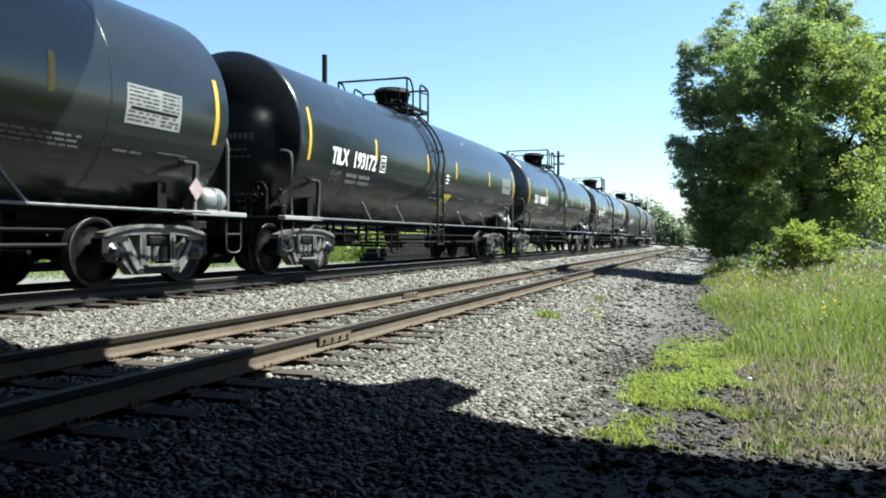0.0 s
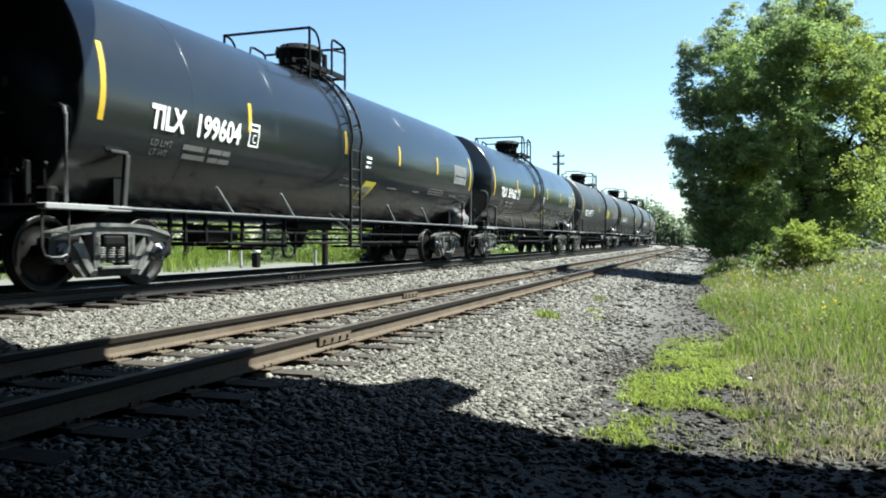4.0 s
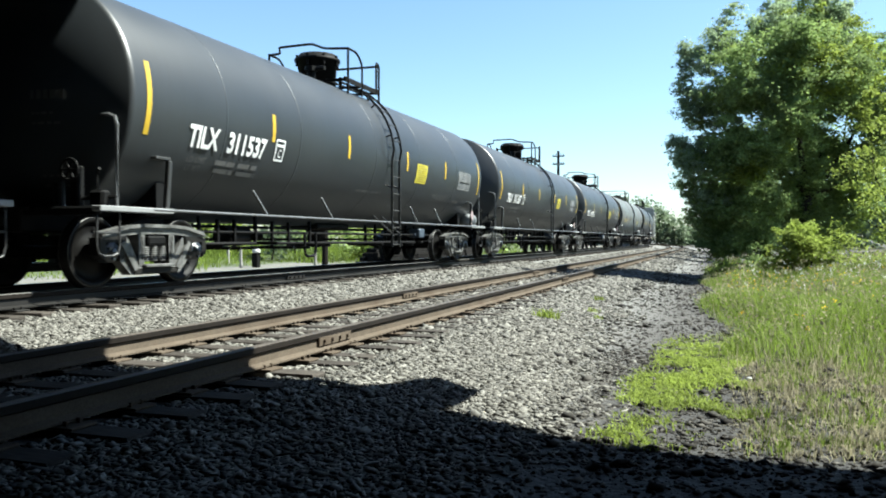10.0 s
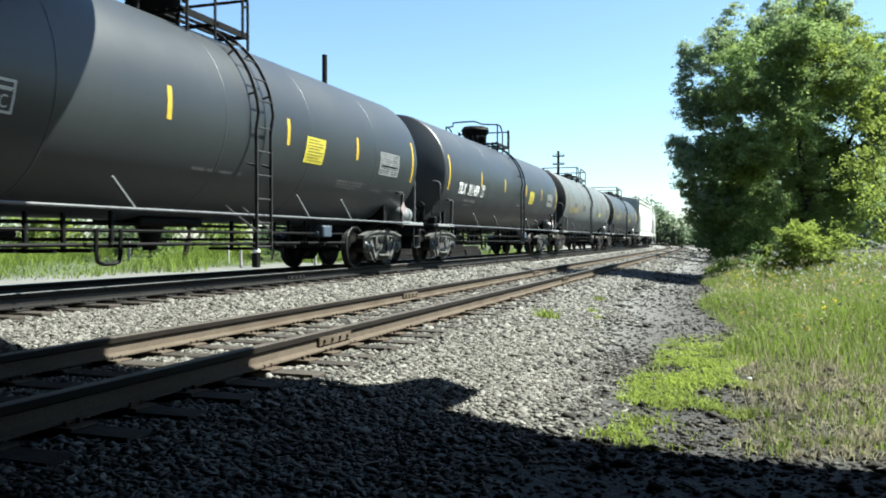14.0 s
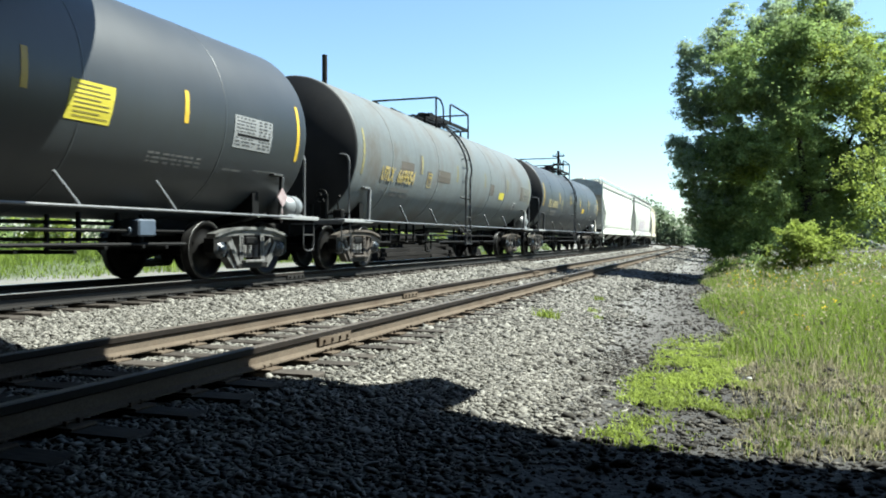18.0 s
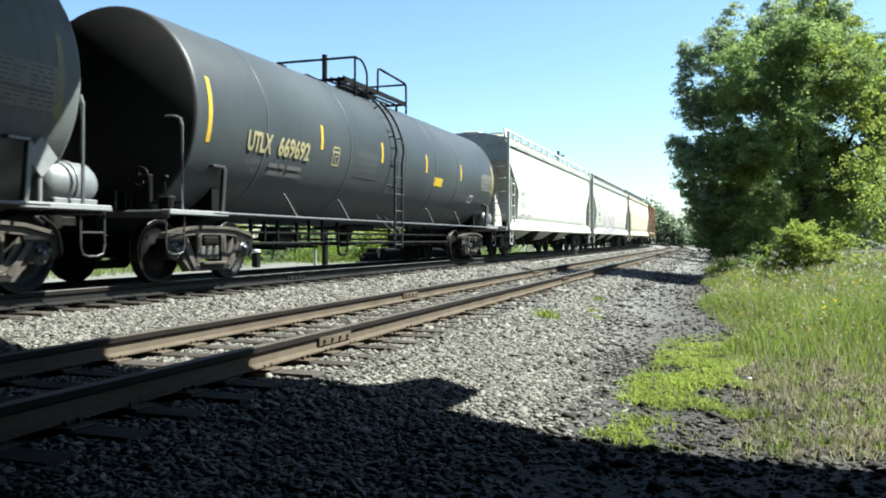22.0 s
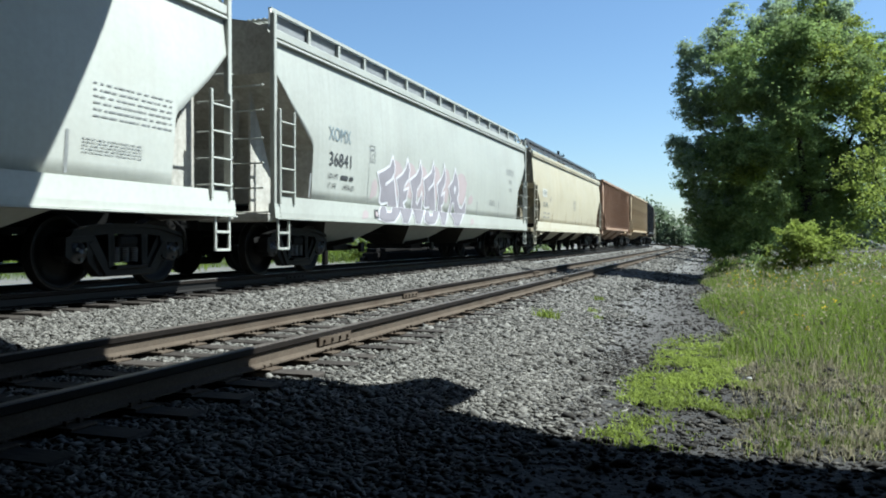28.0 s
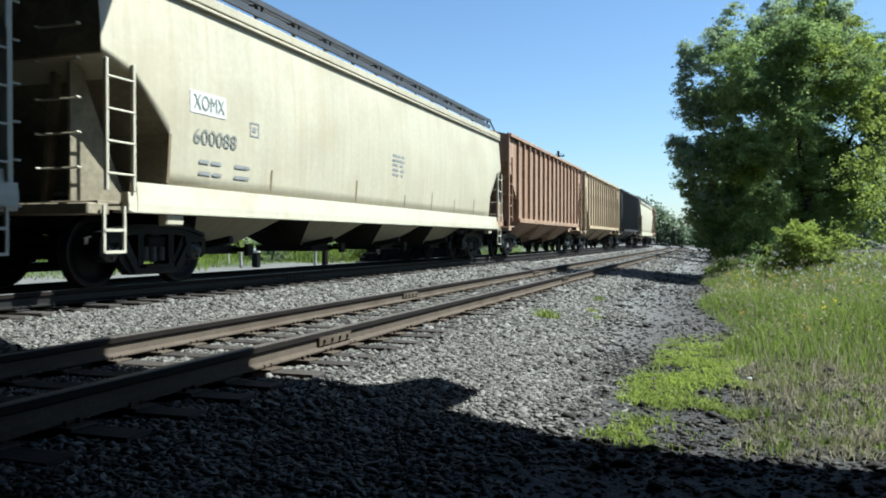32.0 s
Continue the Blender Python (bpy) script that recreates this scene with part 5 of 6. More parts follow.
    write_on("class_mark", "C", 0.17, 0.09, STENCIL_GREY, body, lambda a, b: on(a - 5.06, b + 2.27))
    marks("rust_streak", STENCIL_GREY, body, on, [(-5.19, 1.36, -5.175, 2.2)])
    marks("stamp_frame", STENCIL_DARK, body, lambda a, b: (sill_x(b) + 0.012, a, b), [(-4.98, 1.06, -4.78, 1.24)], "small dark framed stamp on the sill")
    marks("stamp_paper", GRAFFITI_PINK, body, lambda a, b: (sill_x(b) + 0.016, a, b), [(-4.94, 1.1, -4.82, 1.2)])


def wear_marks(body, us, material, z0=1.36, z1=1.9, w=0.05):
    for u, h in us:
        marks("rust_streak", material, body, on_hopper(0.006), [(u, z0, u + w, z0 + (z1 - z0) * h)])


GLOSSY, DULL = "glossy black tank car with yellow reflector stripes", "dull charcoal tank car with yellow reflector stripes"
BSTR, CSTR, DSTR = (-4.44, -1.29, 0.98, 4.28), (-4.2, -0.84, 1.9, 4.45), (-4.28, -1.58, 0.9, 3.82)
BTOP = (-1.2, -0.78, -0.27, 0.33, 4.67, False, -0.58)
OSTR, OTOP = (-4.05, -1.3, 1.43, 4.19), (-1.4, -0.78, -0.19, 1.56, 4.54, False, -0.58)
BST, OST = (-4.7, -2.88, 1.66, 3.85), (-5.0, -2.95, 1.97, 4.2)
FADED = shade("faded_yellow_tape", (0.1264, 0.1137, 0.04107), 0.6, var=0.2, grain=0.1, bump=0, dirt=(0.06318, 0.06318, 0.0537), dirt_amt=0.7, dscale=5)
tank_car(2.58, 17.3, BLACK_TANK, GLOSSY, None, stripes=BSTR, top=BTOP, seed=1, high=0.05, panel=5.45, struts=BST)
tank_car(19.98, 17.3, BLACK_TANK, GLOSSY, "TILX  193172", decal="slant", stripes=BSTR, top=BTOP, seed=2, high=0.15, panel=5.82, struts=BST)
tank_car(37.18, 17.3, BLACK_TANK, GLOSSY, "TILX  199604", decal="slant", stripes=CSTR, top=BTOP, seed=3, high=0.15, panel=5.82, struts=BST)
tank_car(54.47, 17.3, BLACK_TANK, GLOSSY, "TILX  319 632", decal="slant", stripes=DSTR, top=BTOP, seed=4, high=0.15, panel=5.82, struts=BST)
tank_car(71.94, 17.3, DULL_TANK, DULL, "TILX  311537", decal="square", seed=5)
tank_car(89.28, 17.3, DULL_TANK, DULL, "TILX  311367", decal="square", seed=6)
tank_car(106.65, 17.3, DULL_TANK, DULL, "TILX  311459", decal="square", seed=7)
car_h = tank_car(124.09, 17.55, GREY_TANK, "weathered grey tank car with faded ochre lettering", "UTLX  669554", STENCIL_OCHRE, old=True, stripes=OSTR, top=OTOP, tape=FADED, seed=8, panel=6.35, struts=OST, head_mat=SHADE_HEAD)
car_i = tank_car(141.68, 17.6, SLATE_TANK, "old slate grey tank car with pale yellow lettering", "UTLX  669692", STENCIL_CREAM, old=True, stripes=OSTR, top=OTOP, seed=9, high=0.1, panel=6.2, struts=OST)
_ti, _th = [next(o for o in q.children if o.name.split(".")[0] == "tank") for q in (car_i, car_h)]
marks("repaint_patch", PATCH_BLUE, _ti, on_tank(0.005), [(-2.6, 1.85, -1.5, 2.42)], "pale repainted rectangle")
marks("warning_decal", YELLOW, _ti, on_tank(0.006), [(2.05, 1.98, 2.7, 2.2)], "yellow notice")
for _u0, _u1, _z0, _z1 in ((-5.4, -4.6, 2.1, 2.4), (-4.2, -4.05, 2.2, 2.65), (-3.7, -3.4, 2.0, 2.3), (-2.9, -1.9, 2.1, 2.4), (2.0, 2.5, 2.0, 2.35), (6.0, 6.6, 2.0, 2.5)):
    marks("paint_patch", PATCH_BROWN, _th, on_tank(0.005), [(_u0, _z0, _u1, _z1)], "brownish overpainted patch")
marks("warning_decal", LEMON, _th, on_tank(0.006), [(3.2, 1.93, 3.8, 2.15)], "yellow notice")
STENCIL_FAINT = shade("washed_out_blue_stencil_paint", (0.27, 0.3, 0.3), 0.6, var=0.2, grain=0.2, bump=0)
car_j, _bj, _e, _c = hopper_car(150.46, 19.2, WHITE_HOPPER, "white covered hopper car with roof walkway", WHITE_HOPPER, 3, True, 10)
hopper_writing(car_j, _bj, "SHPX", "43103", -7.24, 2.16, 1.77, 0.36, 0.95, STENCIL_FAINT, STENCIL_FAINT, 10)
marks("small_print", STENCIL_GREY, _bj, on_hopper(), bars(6.1, 2.44, 1.4, 0.018, 6, random.Random(3), 0.02, 4.2) + bars(5.95, 1.78, 1.0, 0.012, 5, random.Random(4), 0.012, 3.2))["kind"] = "stuff"
wear_marks(_bj, ((-5.2, 0.7), (-3.1, 0.6), (-1.2, 0.5), (0.9, 0.6), (3.2, 0.5), (5.7, 0.9)), STENCIL_GREY)
car_k, _bk, _e, _c = hopper_car(169.42, 19.15, GREY_HOPPER, "pale grey covered hopper car with grey graffiti", GREY_HOPPER, 3, True, 11, True)
hopper_writing(car_k, _bk, "XOMX", "36841", -6.97, 2.47, 2.0, 0.36, 0.92, STENCIL_BLUE, STENCIL_DARK, 11)
graffiti(_bk)
marks("small_print", STENCIL_GREY, _bk, on_hopper(), bars(5.95, 2.98, 1.0, 0.018, 4, random.Random(5), 0.02, 3.0) + bars(6.3, 2.62, 0.35, 0.03, 2, random.Random(6), 0.025) + bars(6.3, 2.35, 0.35, 0.03, 2, random.Random(7), 0.025) + bars(3.95, 1.85, 0.6, 0.03, 3, random.Random(8), 0.04))["kind"] = "stuff"
wear_marks(_bk, ((5.0, 0.9), (-8.0 + 0.35, 0.8), (2.6, 0.7), (7.4, 0.9)), STENCIL_GREY)
car_l, _bl, _e, _c = hopper_car(188.31, 19.5, CREAM_HOPPER, "cream covered hopper car streaked with rust", CREAM_SILL, 4, False, 12)
marks("mark_panel", PANEL_PALE, _bl, on_hopper(0.006), [(-7.32, 2.36, -6.48, 2.67)], "white painted panel")
hopper_writing(car_l, _bl, "XOMX", "600088", -7.25, 2.42, 1.95, 0.3, 0.72, STENCIL_TEAL, STENCIL_TEAL, 12)
marks("inspection_box", STENCIL_GREY, _bl, on_hopper(0.007), [(-5.85, 2.2, -5.825, 2.42), (-5.625, 2.2, -5.6, 2.42), (-5.85, 2.2, -5.6, 2.22), (-5.85, 2.4, -5.6, 2.42), (-5.77, 2.27, -5.68, 2.35)])
marks("small_print", STENCIL_GREY, _bl, on_hopper(), bars(-0.2, 2.5, 0.7, 0.05, 5, random.Random(9), 0.05))["kind"] = "stuff"
wear_marks(_bl, ((-7.75, 1.2), (-5.2, 0.7), (-2.0, 0.8), (0.6, 0.5), (2.4, 0.8), (4.2, 0.6), (6.0, 0.8)), RUST_STREAK)


def b_jackpad(bm):
    box(bm, (1.52, 0, 0.9), (0.14, 0.36, 0.2), 0.02)


piece("jack_pad", "jackpad", b_jackpad, CREAM_HOPPER, car_l, pose(0, -7.65, 0))
piece("jack_pad", "jackpad", b_jackpad, CREAM_HOPPER, car_l, pose(0, 7.65, 0))
ribbed_car(207.82, 16.3, BROWN_HOPPER, "rusty brown ribbed hopper car")
ribbed_car(224.12, 16.4, TAN_HOPPER, "tan and brown rust-streaked ribbed hopper car")
ribbed_car(240.52, 14.0, CHARCOAL_HOPPER, "charcoal ribbed hopper car", 12)
hopper_car(254.52, 18.0, CREAM_HOPPER, "cream covered hopper car in the distance", CREAM_HOPPER, 3, False, 13)
ribbed_car(272.52, 16.4, BROWN_HOPPER, "rusty brown ribbed hopper car")
ribbed_car(288.92, 16.4, TAN_HOPPER, "tan and brown rust-streaked ribbed hopper car")


# ---- unseen overpass that shades the foreground ----
# outlines fitted to the shadow that falls on the ground
FASCIA = [(-32, 6.54), (-6.41, 6.54), (-4.68, 6.7), (-2.27, 6.46), (-1.05, 5.99), (-0.59, 5.52), (0.1, 5.3), (0.81, 5.24), (1.22, 5.02), (1.62, 4.85), (2.16, 4.86), (3.07, 5.1), (30, 5.1)]
SHADOW_PLATE = [(-0.62, 5.7), (-0.57, 4.98), (-0.85, 4.38), (-1.21, 3.74), (-1.35, 3.35), (-0.98, 3.52), (-0.71, 3.58), (-0.24, 4.22), (0.36, 5.09), (0.5, 5.7)]


def overpass():
    th = thing("overpass", "unseen concrete road overpass shading the foreground", "bridge", pose(0, 0, 0, 0, 0, -13.5), kind="structure")
    # deck reaches far back, out of view, to keep sky light out
    bm = bmesh.new()
    box(bm, (0, -26.4, 7.2), (64, 67.4, 0.5), 0.03)
    part("deck", bm, CONCRETE, th)
    # front fascia, its uneven lower edge cut to the ground shadow's outline, and the rear parapet
    bm = bmesh.new()
    slab(bm, FASCIA + [(30, 8.0), (-32, 8.0)], "y", 7.2, 7.43)
    part("fascia", bm, CONCRETE, th)
    # unseen plate, added only for the shape of its shadow
    bm = bmesh.new()
    slab(bm, SHADOW_PLATE, "y", 7.38, 7.46)
    part("hanging_plate", bm, CONCRETE, th)
    bm = bmesh.new()
    box(bm, (0, -60.0, 7.5), (64, 0.3, 1.1), 0.03)
    part("parapet", bm, CONCRETE, th)
    for y in (-58, -52, -46, -40, -34, -28, -24, -20, -16, -12, -8, -4, 0, 3.4, 6.2):
        bm = bmesh.new()
        box(bm, (0, y, 6.6), (64, 0.35, 0.7), 0.02)
        part("girder", bm, CONCRETE, th)
    # unseen side walls that close off the sky
    for x0, x1 in ((5.6, 7.6), (-15.4, -13.4)):
        bm = bmesh.new()
        box(bm, ((x0 + x1) / 2, -27.5, 2.8), (x1 - x0, 64.6, 8.7), 0.05)
        part("abutment", bm, CONCRETE, th)
    # unseen wall added on the right to block low sky light
    bm = bmesh.new()
    slab(bm, [(4.82, -1.2), (14.0, -1.2), (14.0, 0.6), (4.82, 4.2)], "x", 5.8, 6.3)
    part("wing_wall", bm, CONCRETE, th)
    return th


overpass()


# ---- ballast stones ----
ICO = None


def ico():
    global ICO
    if ICO is None:
        bm = bmesh.new()
        bmesh.ops.create_icosphere(bm, subdivisions=1, radius=1)
        bmesh.ops.delete(bm, geom=bm.verts[:], context="VERTS")
        vs = [bm.verts.new(q) for q in ((1, 0, 0), (0.1, 1, 0), (-1, 0.1, 0), (0, -1, 0.1), (0.35, 0.3, 0.8), (-0.4, -0.3, 0.75), (0, 0, -0.8))]
        for q in ((0, 1, 4), (1, 2, 4), (2, 5, 4), (2, 3, 5), (3, 0, 5), (0, 4, 5), (1, 0, 6), (2, 1, 6), (3, 2, 6), (0, 3, 6)):
            bm.faces.new([vs[i] for i in q])
        bm.verts.index_update()
        bm.verts.ensure_lookup_table()
        ICO = (np.array([v.co[:] for v in bm.verts]), np.array([[v.index for v in f.verts] for f in bm.faces]))
        bm.free()
    return ICO


def stones(name, label, pts, sizes, material, seed):
    """Angular little stones at pts, joined into one mesh."""
    rng = np.random.default_rng(seed)
    v0, f0 = ico()
    n = len(pts)
    v = v0[None] * (1 + rng.uniform(-0.35, 0.35, (n, len(v0), 1)))
    sc = sizes[:, None] * rng.uniform(0.55, 1.5, (n, 3)) * np.array([1, 1, 0.5])
    v = v * sc[:, None, :]
    a = rng.uniform(0, 2 * np.pi, n)
    b = rng.uniform(-0.5, 0.5, n)
    ca, sa, cb, sb = np.cos(a)[:, None], np.sin(a)[:, None], np.cos(b)[:, None], np.sin(b)[:, None]
    x, y, z = v[..., 0], v[..., 1], v[..., 2]
    y, z = y * cb - z * sb, y * sb + z * cb
    x, y = x * ca - y * sa, x * sa + y * ca
    v = np.stack([x, y, z], -1) + pts[:, None, :]
    f = f0[None] + (np.arange(n) * len(v0))[:, None, None]
    ob = new(name, fast_mesh(name, v.reshape(-1, 3), f.reshape(-1, 3), material))
    return tagged(ob, label, "stones", kind="stuff")


def scatter(n, x0, x1, y0, y1, rng):
    return rng.uniform(x0, x1, n), rng.uniform(y0, y1, n)


def ballast():
    rng = np.random.default_rng(5)
    xs, ys, ss = [], [], []
    for y0, y1, dens, size in ((2.6, 9, 1500, 0.0225), (9, 16, 760, 0.031), (16, 30, 280, 0.045), (30, 55, 100, 0.06), (55, 90, 30, 0.09)):
        w = 9.6
        x, y = scatter(int(w * (y1 - y0) * dens), -10.3, -0.7, y0, y1, rng)
        xs.append(x), ys.append(y), ss.append(size * rng.lognormal(0, 0.28, len(x)))
    x, y, s = np.concatenate(xs), np.concatenate(ys), np.concatenate(ss)
    # thin out towards the cinder path, keep off the rails, few on the sleeper tops of the siding
    edge = np.interp(y, [4, 7, 12, 18, 40], [-1.1, -1.25, -1.75, -2.1, -2.2]) + 0.12 * np.sin(y * 1.1) + rng.normal(0, 0.26, len(x))
    keep = (x < edge) & (x > -1.2 * y)
    for c in (MAIN_X, SIDE_X):
        for o in (-GAUGE / 2, GAUGE / 2):
            keep &= np.abs(x - c - o) > 0.1
    keep &= ~((np.abs(x - MAIN_X) < 0.6) & (rng.random(len(x)) < 0.5))
    keep &= ~((x < -6.7) & (y > 30))
    # bare sleeper tops with the cribs between them not quite full
    for c, cover in ((SIDE_X, 0.3), (MAIN_X, 0.3)):
        ties = np.array(TIES[c])
        k = np.abs(y[:, None] - ties[None]).argmin(1)
        dusty = np.random.default_rng(8).random(len(ties)) < 0.35
        on_tie = (np.abs(x - c) < 1.32) & (np.abs(y - ties[k]) < 0.125) & (y < 40)
        keep &= ~(on_tie & (rng.random(len(x)) > np.where(dusty[k], 0.85, cover)))
    x, y, s = x[keep], y[keep], s[keep]
    bx, by = scatter(12600, -10.3, -1.0, -8, 8, rng)
    away = (by < 2.6) | (bx < -1.2 * by)
    for c in (MAIN_X, SIDE_X):
        for o in (-GAUGE / 2, GAUGE / 2):
            away &= np.abs(bx - c - o) > 0.12
    bx, by = bx[away], by[away]
    x, y, s = np.concatenate([x, bx]), np.concatenate([y, by]), np.concatenate([s, 0.034 * rng.lognormal(0, 0.28, len(bx))])
    z = ground_z(x, y) + s * 0.15 + np.where(np.abs(x - SIDE_X) < 1.5, 0.015, 0)
    over = np.clip(y - CURVE_Y, 0, None)
    stones("ballast", "pale grey crushed stone ballast", np.stack([x - over ** 2 / (2 * CURVE_R), y, z], -1), s, STONE, 6)
    # cinders and coal-dark gravel on the path
    x, y = scatter(120000, -2.6, 2.4, 2.4, 30, rng)
    s = 0.0085 * rng.lognormal(0, 0.6, len(x)) * np.interp(y, [5, 30], [1, 1.9])
    keep = (x > np.interp(y, [4, 7, 12, 18, 40], [-1.1, -1.25, -1.75, -2.1, -2.2]) + rng.normal(0, 0.3, len(x))) & (rng.random(len(x)) < smooth(14, 7, y) + 0.22) & (x < np.interp(y, [8, 12, 30], [2.4, 0.6, 0.3]))
    fx, fy = scatter(2600, -3.2, 1.2, 28, 90, rng)
    x, y, s = np.concatenate([x[keep], fx]), np.concatenate([y[keep], fy]), np.concatenate([s[keep], 0.03 * rng.lognormal(0, 0.3, 2600) * np.interp(fy, [28, 90], [1, 2])])
    x = x - np.clip(y - CURVE_Y, 0, None) ** 2 / (2 * CURVE_R)
    nx, ny = scatter(5000, -1.1, 2.3, 4.5, 9.5, rng)
    x, y, s = np.concatenate([x, nx]), np.concatenate([y, ny]), np.concatenate([s, 0.016 * rng.lognormal(0, 0.45, 5000)])
    stones("cinders", "dark cinder gravel on the trackside path", np.stack([x, y, ground_z(x, y) + s * 0.2], -1), s, CINDER, 7)


ballast()


# ---- grass and leaves ----
def blades(name, label, x, y, h, width, material, seed, lean=0.35, z=None):
    """Bent tapering grass blades, joined."""
    rng = np.random.default_rng(seed)
    n = len(x)
    z = ground_z(x, y) if z is None else z
    a = rng.uniform(0, 2 * np.pi, n)
    w = width * rng.uniform(0.6, 1.3, n)
    d = rng.uniform(0, 2 * np.pi, n)
    k = lean * rng.uniform(0.2, 1.4, n) * h
    dx, dy = np.cos(d) * k, np.sin(d) * k
    wx, wy = np.cos(a) * w / 2, np.sin(a) * w / 2
    p = np.stack([
        np.stack([x - wx, y - wy, z - 0.02], -1), np.stack([x + wx, y + wy, z - 0.02], -1),
        np.stack([x + wx * 0.7 + dx * 0.3, y + wy * 0.7 + dy * 0.3, z + h * 0.55], -1), np.stack([x - wx * 0.7 + dx * 0.3, y - wy * 0.7 + dy * 0.3, z + h * 0.55], -1),
        np.stack([x + dx, y + dy, z + h * max(0.15, 1 - 0.25 * lean)], -1)], 1)
    f = np.array([[0, 1, 2], [0, 2, 3], [3, 2, 4]])[None] + (np.arange(n) * 5)[:, None, None]
    ob = new(name, fast_mesh(name, p.reshape(-1, 3), f.reshape(-1, 3), material))
    return tagged(ob, label, "grass", kind="stuff")


def leaf_mesh(name, centres, size, rng, material, flat=0.5):
    """Small leaves (folded diamonds) at the given points."""
    n = len(centres)
    t = rng.normal(0, 1, (n, 3))
    t[:, 2] *= flat
    t /= np.linalg.norm(t, axis=1, keepdims=True)
    r = rng.normal(0, 1, (n, 3))
    r -= (r * t).sum(1, keepdims=True) * t
    r /= np.linalg.norm(r, axis=1, keepdims=True)
    up = np.cross(t, r)
    s = (np.asarray(size) * rng.lognormal(0, 0.25, n))[:, None]
    p = np.stack([centres - t * s * 0.5, centres + r * s * 0.3 + up * s * 0.08, centres + t * s * 0.5, centres - r * s * 0.3 + up * s * 0.08], 1)
    f = np.array([[0, 1, 2, 3]])[None] + (np.arange(n) * 4)[:, None, None]
    return fast_mesh(name, p.reshape(-1, 3), f.reshape(-1, 4), material)


def clumps(lobes, per, spread, rng, shell=0.55):
    """Leaf points: each lobe (x, y, z, r) carries twig clumps near its surface, each clump a puff of leaves."""
    out = []
    for x, y, z, r in lobes:
        m = max(4, int(per[0] * r * r))
        d = rng.normal(0, 1, (m, 3))
        d /= np.linalg.norm(d, axis=1, keepdims=True)
        rad = r * (shell + (1.12 - shell) * rng.random((m, 1)) ** 0.6)
        c = np.array([x, y, z]) + d * rad
        for k in c:
            q = rng.normal(0, 1, (per[1], 3)) * np.array([1, 1, 0.6]) * spread * rng.uniform(0.6, 1.3)
            out.append(k + q)
    return np.concatenate(out)


def limb(bm, a, b, r0, r1, seg=8):
    """A crooked tapering limb."""
    a, b = Vector(a), Vector(b)
    pts, n = [], 5
    for k in range(n + 1):
        p = a.lerp(b, k / n)
        if 0 < k < n:
            p += Vector((random.uniform(-1, 1), random.uniform(-1, 1), random.uniform(-0.5, 0.5))) * (b - a).length * 0.05
        pts.append(p)
    rings = []
    for k, p in enumerate(pts):
        q = (pts[min(k + 1, n)] - pts[max(k - 1, 0)]).to_track_quat("Z", "Y")
        r = r0 + (r1 - r0) * k / n
        rings.append([bm.verts.new(p + q @ Vector((r * math.cos(2 * math.pi * j / seg), r * math.sin(2 * math.pi * j / seg), 0))) for j in range(seg)])
    for u, v in zip(rings, rings[1:]):
        for j in range(seg):
            bm.faces.new((u[j], u[(j + 1) % seg], v[(j + 1) % seg], v[j])).smooth = True
    bm.faces.new(rings[0][::-1])
    bm.faces.new(rings[-1])


def tree(name, label, base, lobes, leaf, per=(9, 60), spread=0.3, size=0.12, trunk_r=0.3, seed=1, extra=None, category="tree", shell=0.55):
    rng = np.random.default_rng(seed)
    random.seed(seed)
    th = thing(name, label, category)
    bx, by = base
    bz = float(ground_z(bx, by)) - 0.1
    top = max(l[2] for l in lobes)
    fork = Vector((bx + 0.2, by, bz + (top - bz) * 0.35))
    bm = bmesh.new()
    limb(bm, (bx, by, bz), fork, trunk_r, trunk_r * 0.7, 10)
    part("trunk", bm, BARK, th)
    for l in sorted(lobes, key=lambda q: -q[3])[:12]:
        bm = bmesh.new()
        limb(bm, fork, (l[0], l[1], l[2] + l[3] * 0.3), trunk_r * 0.45, trunk_r * 0.1, 6)
        part("limb", bm, BARK, th)
    crown = new("crown", leaf_mesh("crown", clumps(lobes, per, spread, rng, shell), size, rng, leaf))
    crown.parent = th
    if extra:
        lobes2, leaf2 = extra
        c2 = new("crown", leaf_mesh("crown", clumps(lobes2, per, spread, rng, 0.7), size, rng, leaf2))
        c2.parent = th
        c2["label"] = "lighter outer foliage"
    return th


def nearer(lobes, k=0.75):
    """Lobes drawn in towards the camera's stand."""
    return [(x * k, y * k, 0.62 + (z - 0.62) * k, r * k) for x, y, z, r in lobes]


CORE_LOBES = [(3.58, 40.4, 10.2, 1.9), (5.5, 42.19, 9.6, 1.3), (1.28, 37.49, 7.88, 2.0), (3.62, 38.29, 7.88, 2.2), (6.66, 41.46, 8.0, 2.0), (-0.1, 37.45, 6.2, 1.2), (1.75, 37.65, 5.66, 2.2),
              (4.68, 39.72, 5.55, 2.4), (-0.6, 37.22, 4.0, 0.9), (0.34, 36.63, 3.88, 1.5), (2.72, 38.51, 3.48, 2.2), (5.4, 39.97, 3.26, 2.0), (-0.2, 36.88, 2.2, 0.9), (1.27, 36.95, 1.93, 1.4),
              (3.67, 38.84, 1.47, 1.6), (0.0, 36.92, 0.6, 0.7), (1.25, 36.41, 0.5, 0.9)]
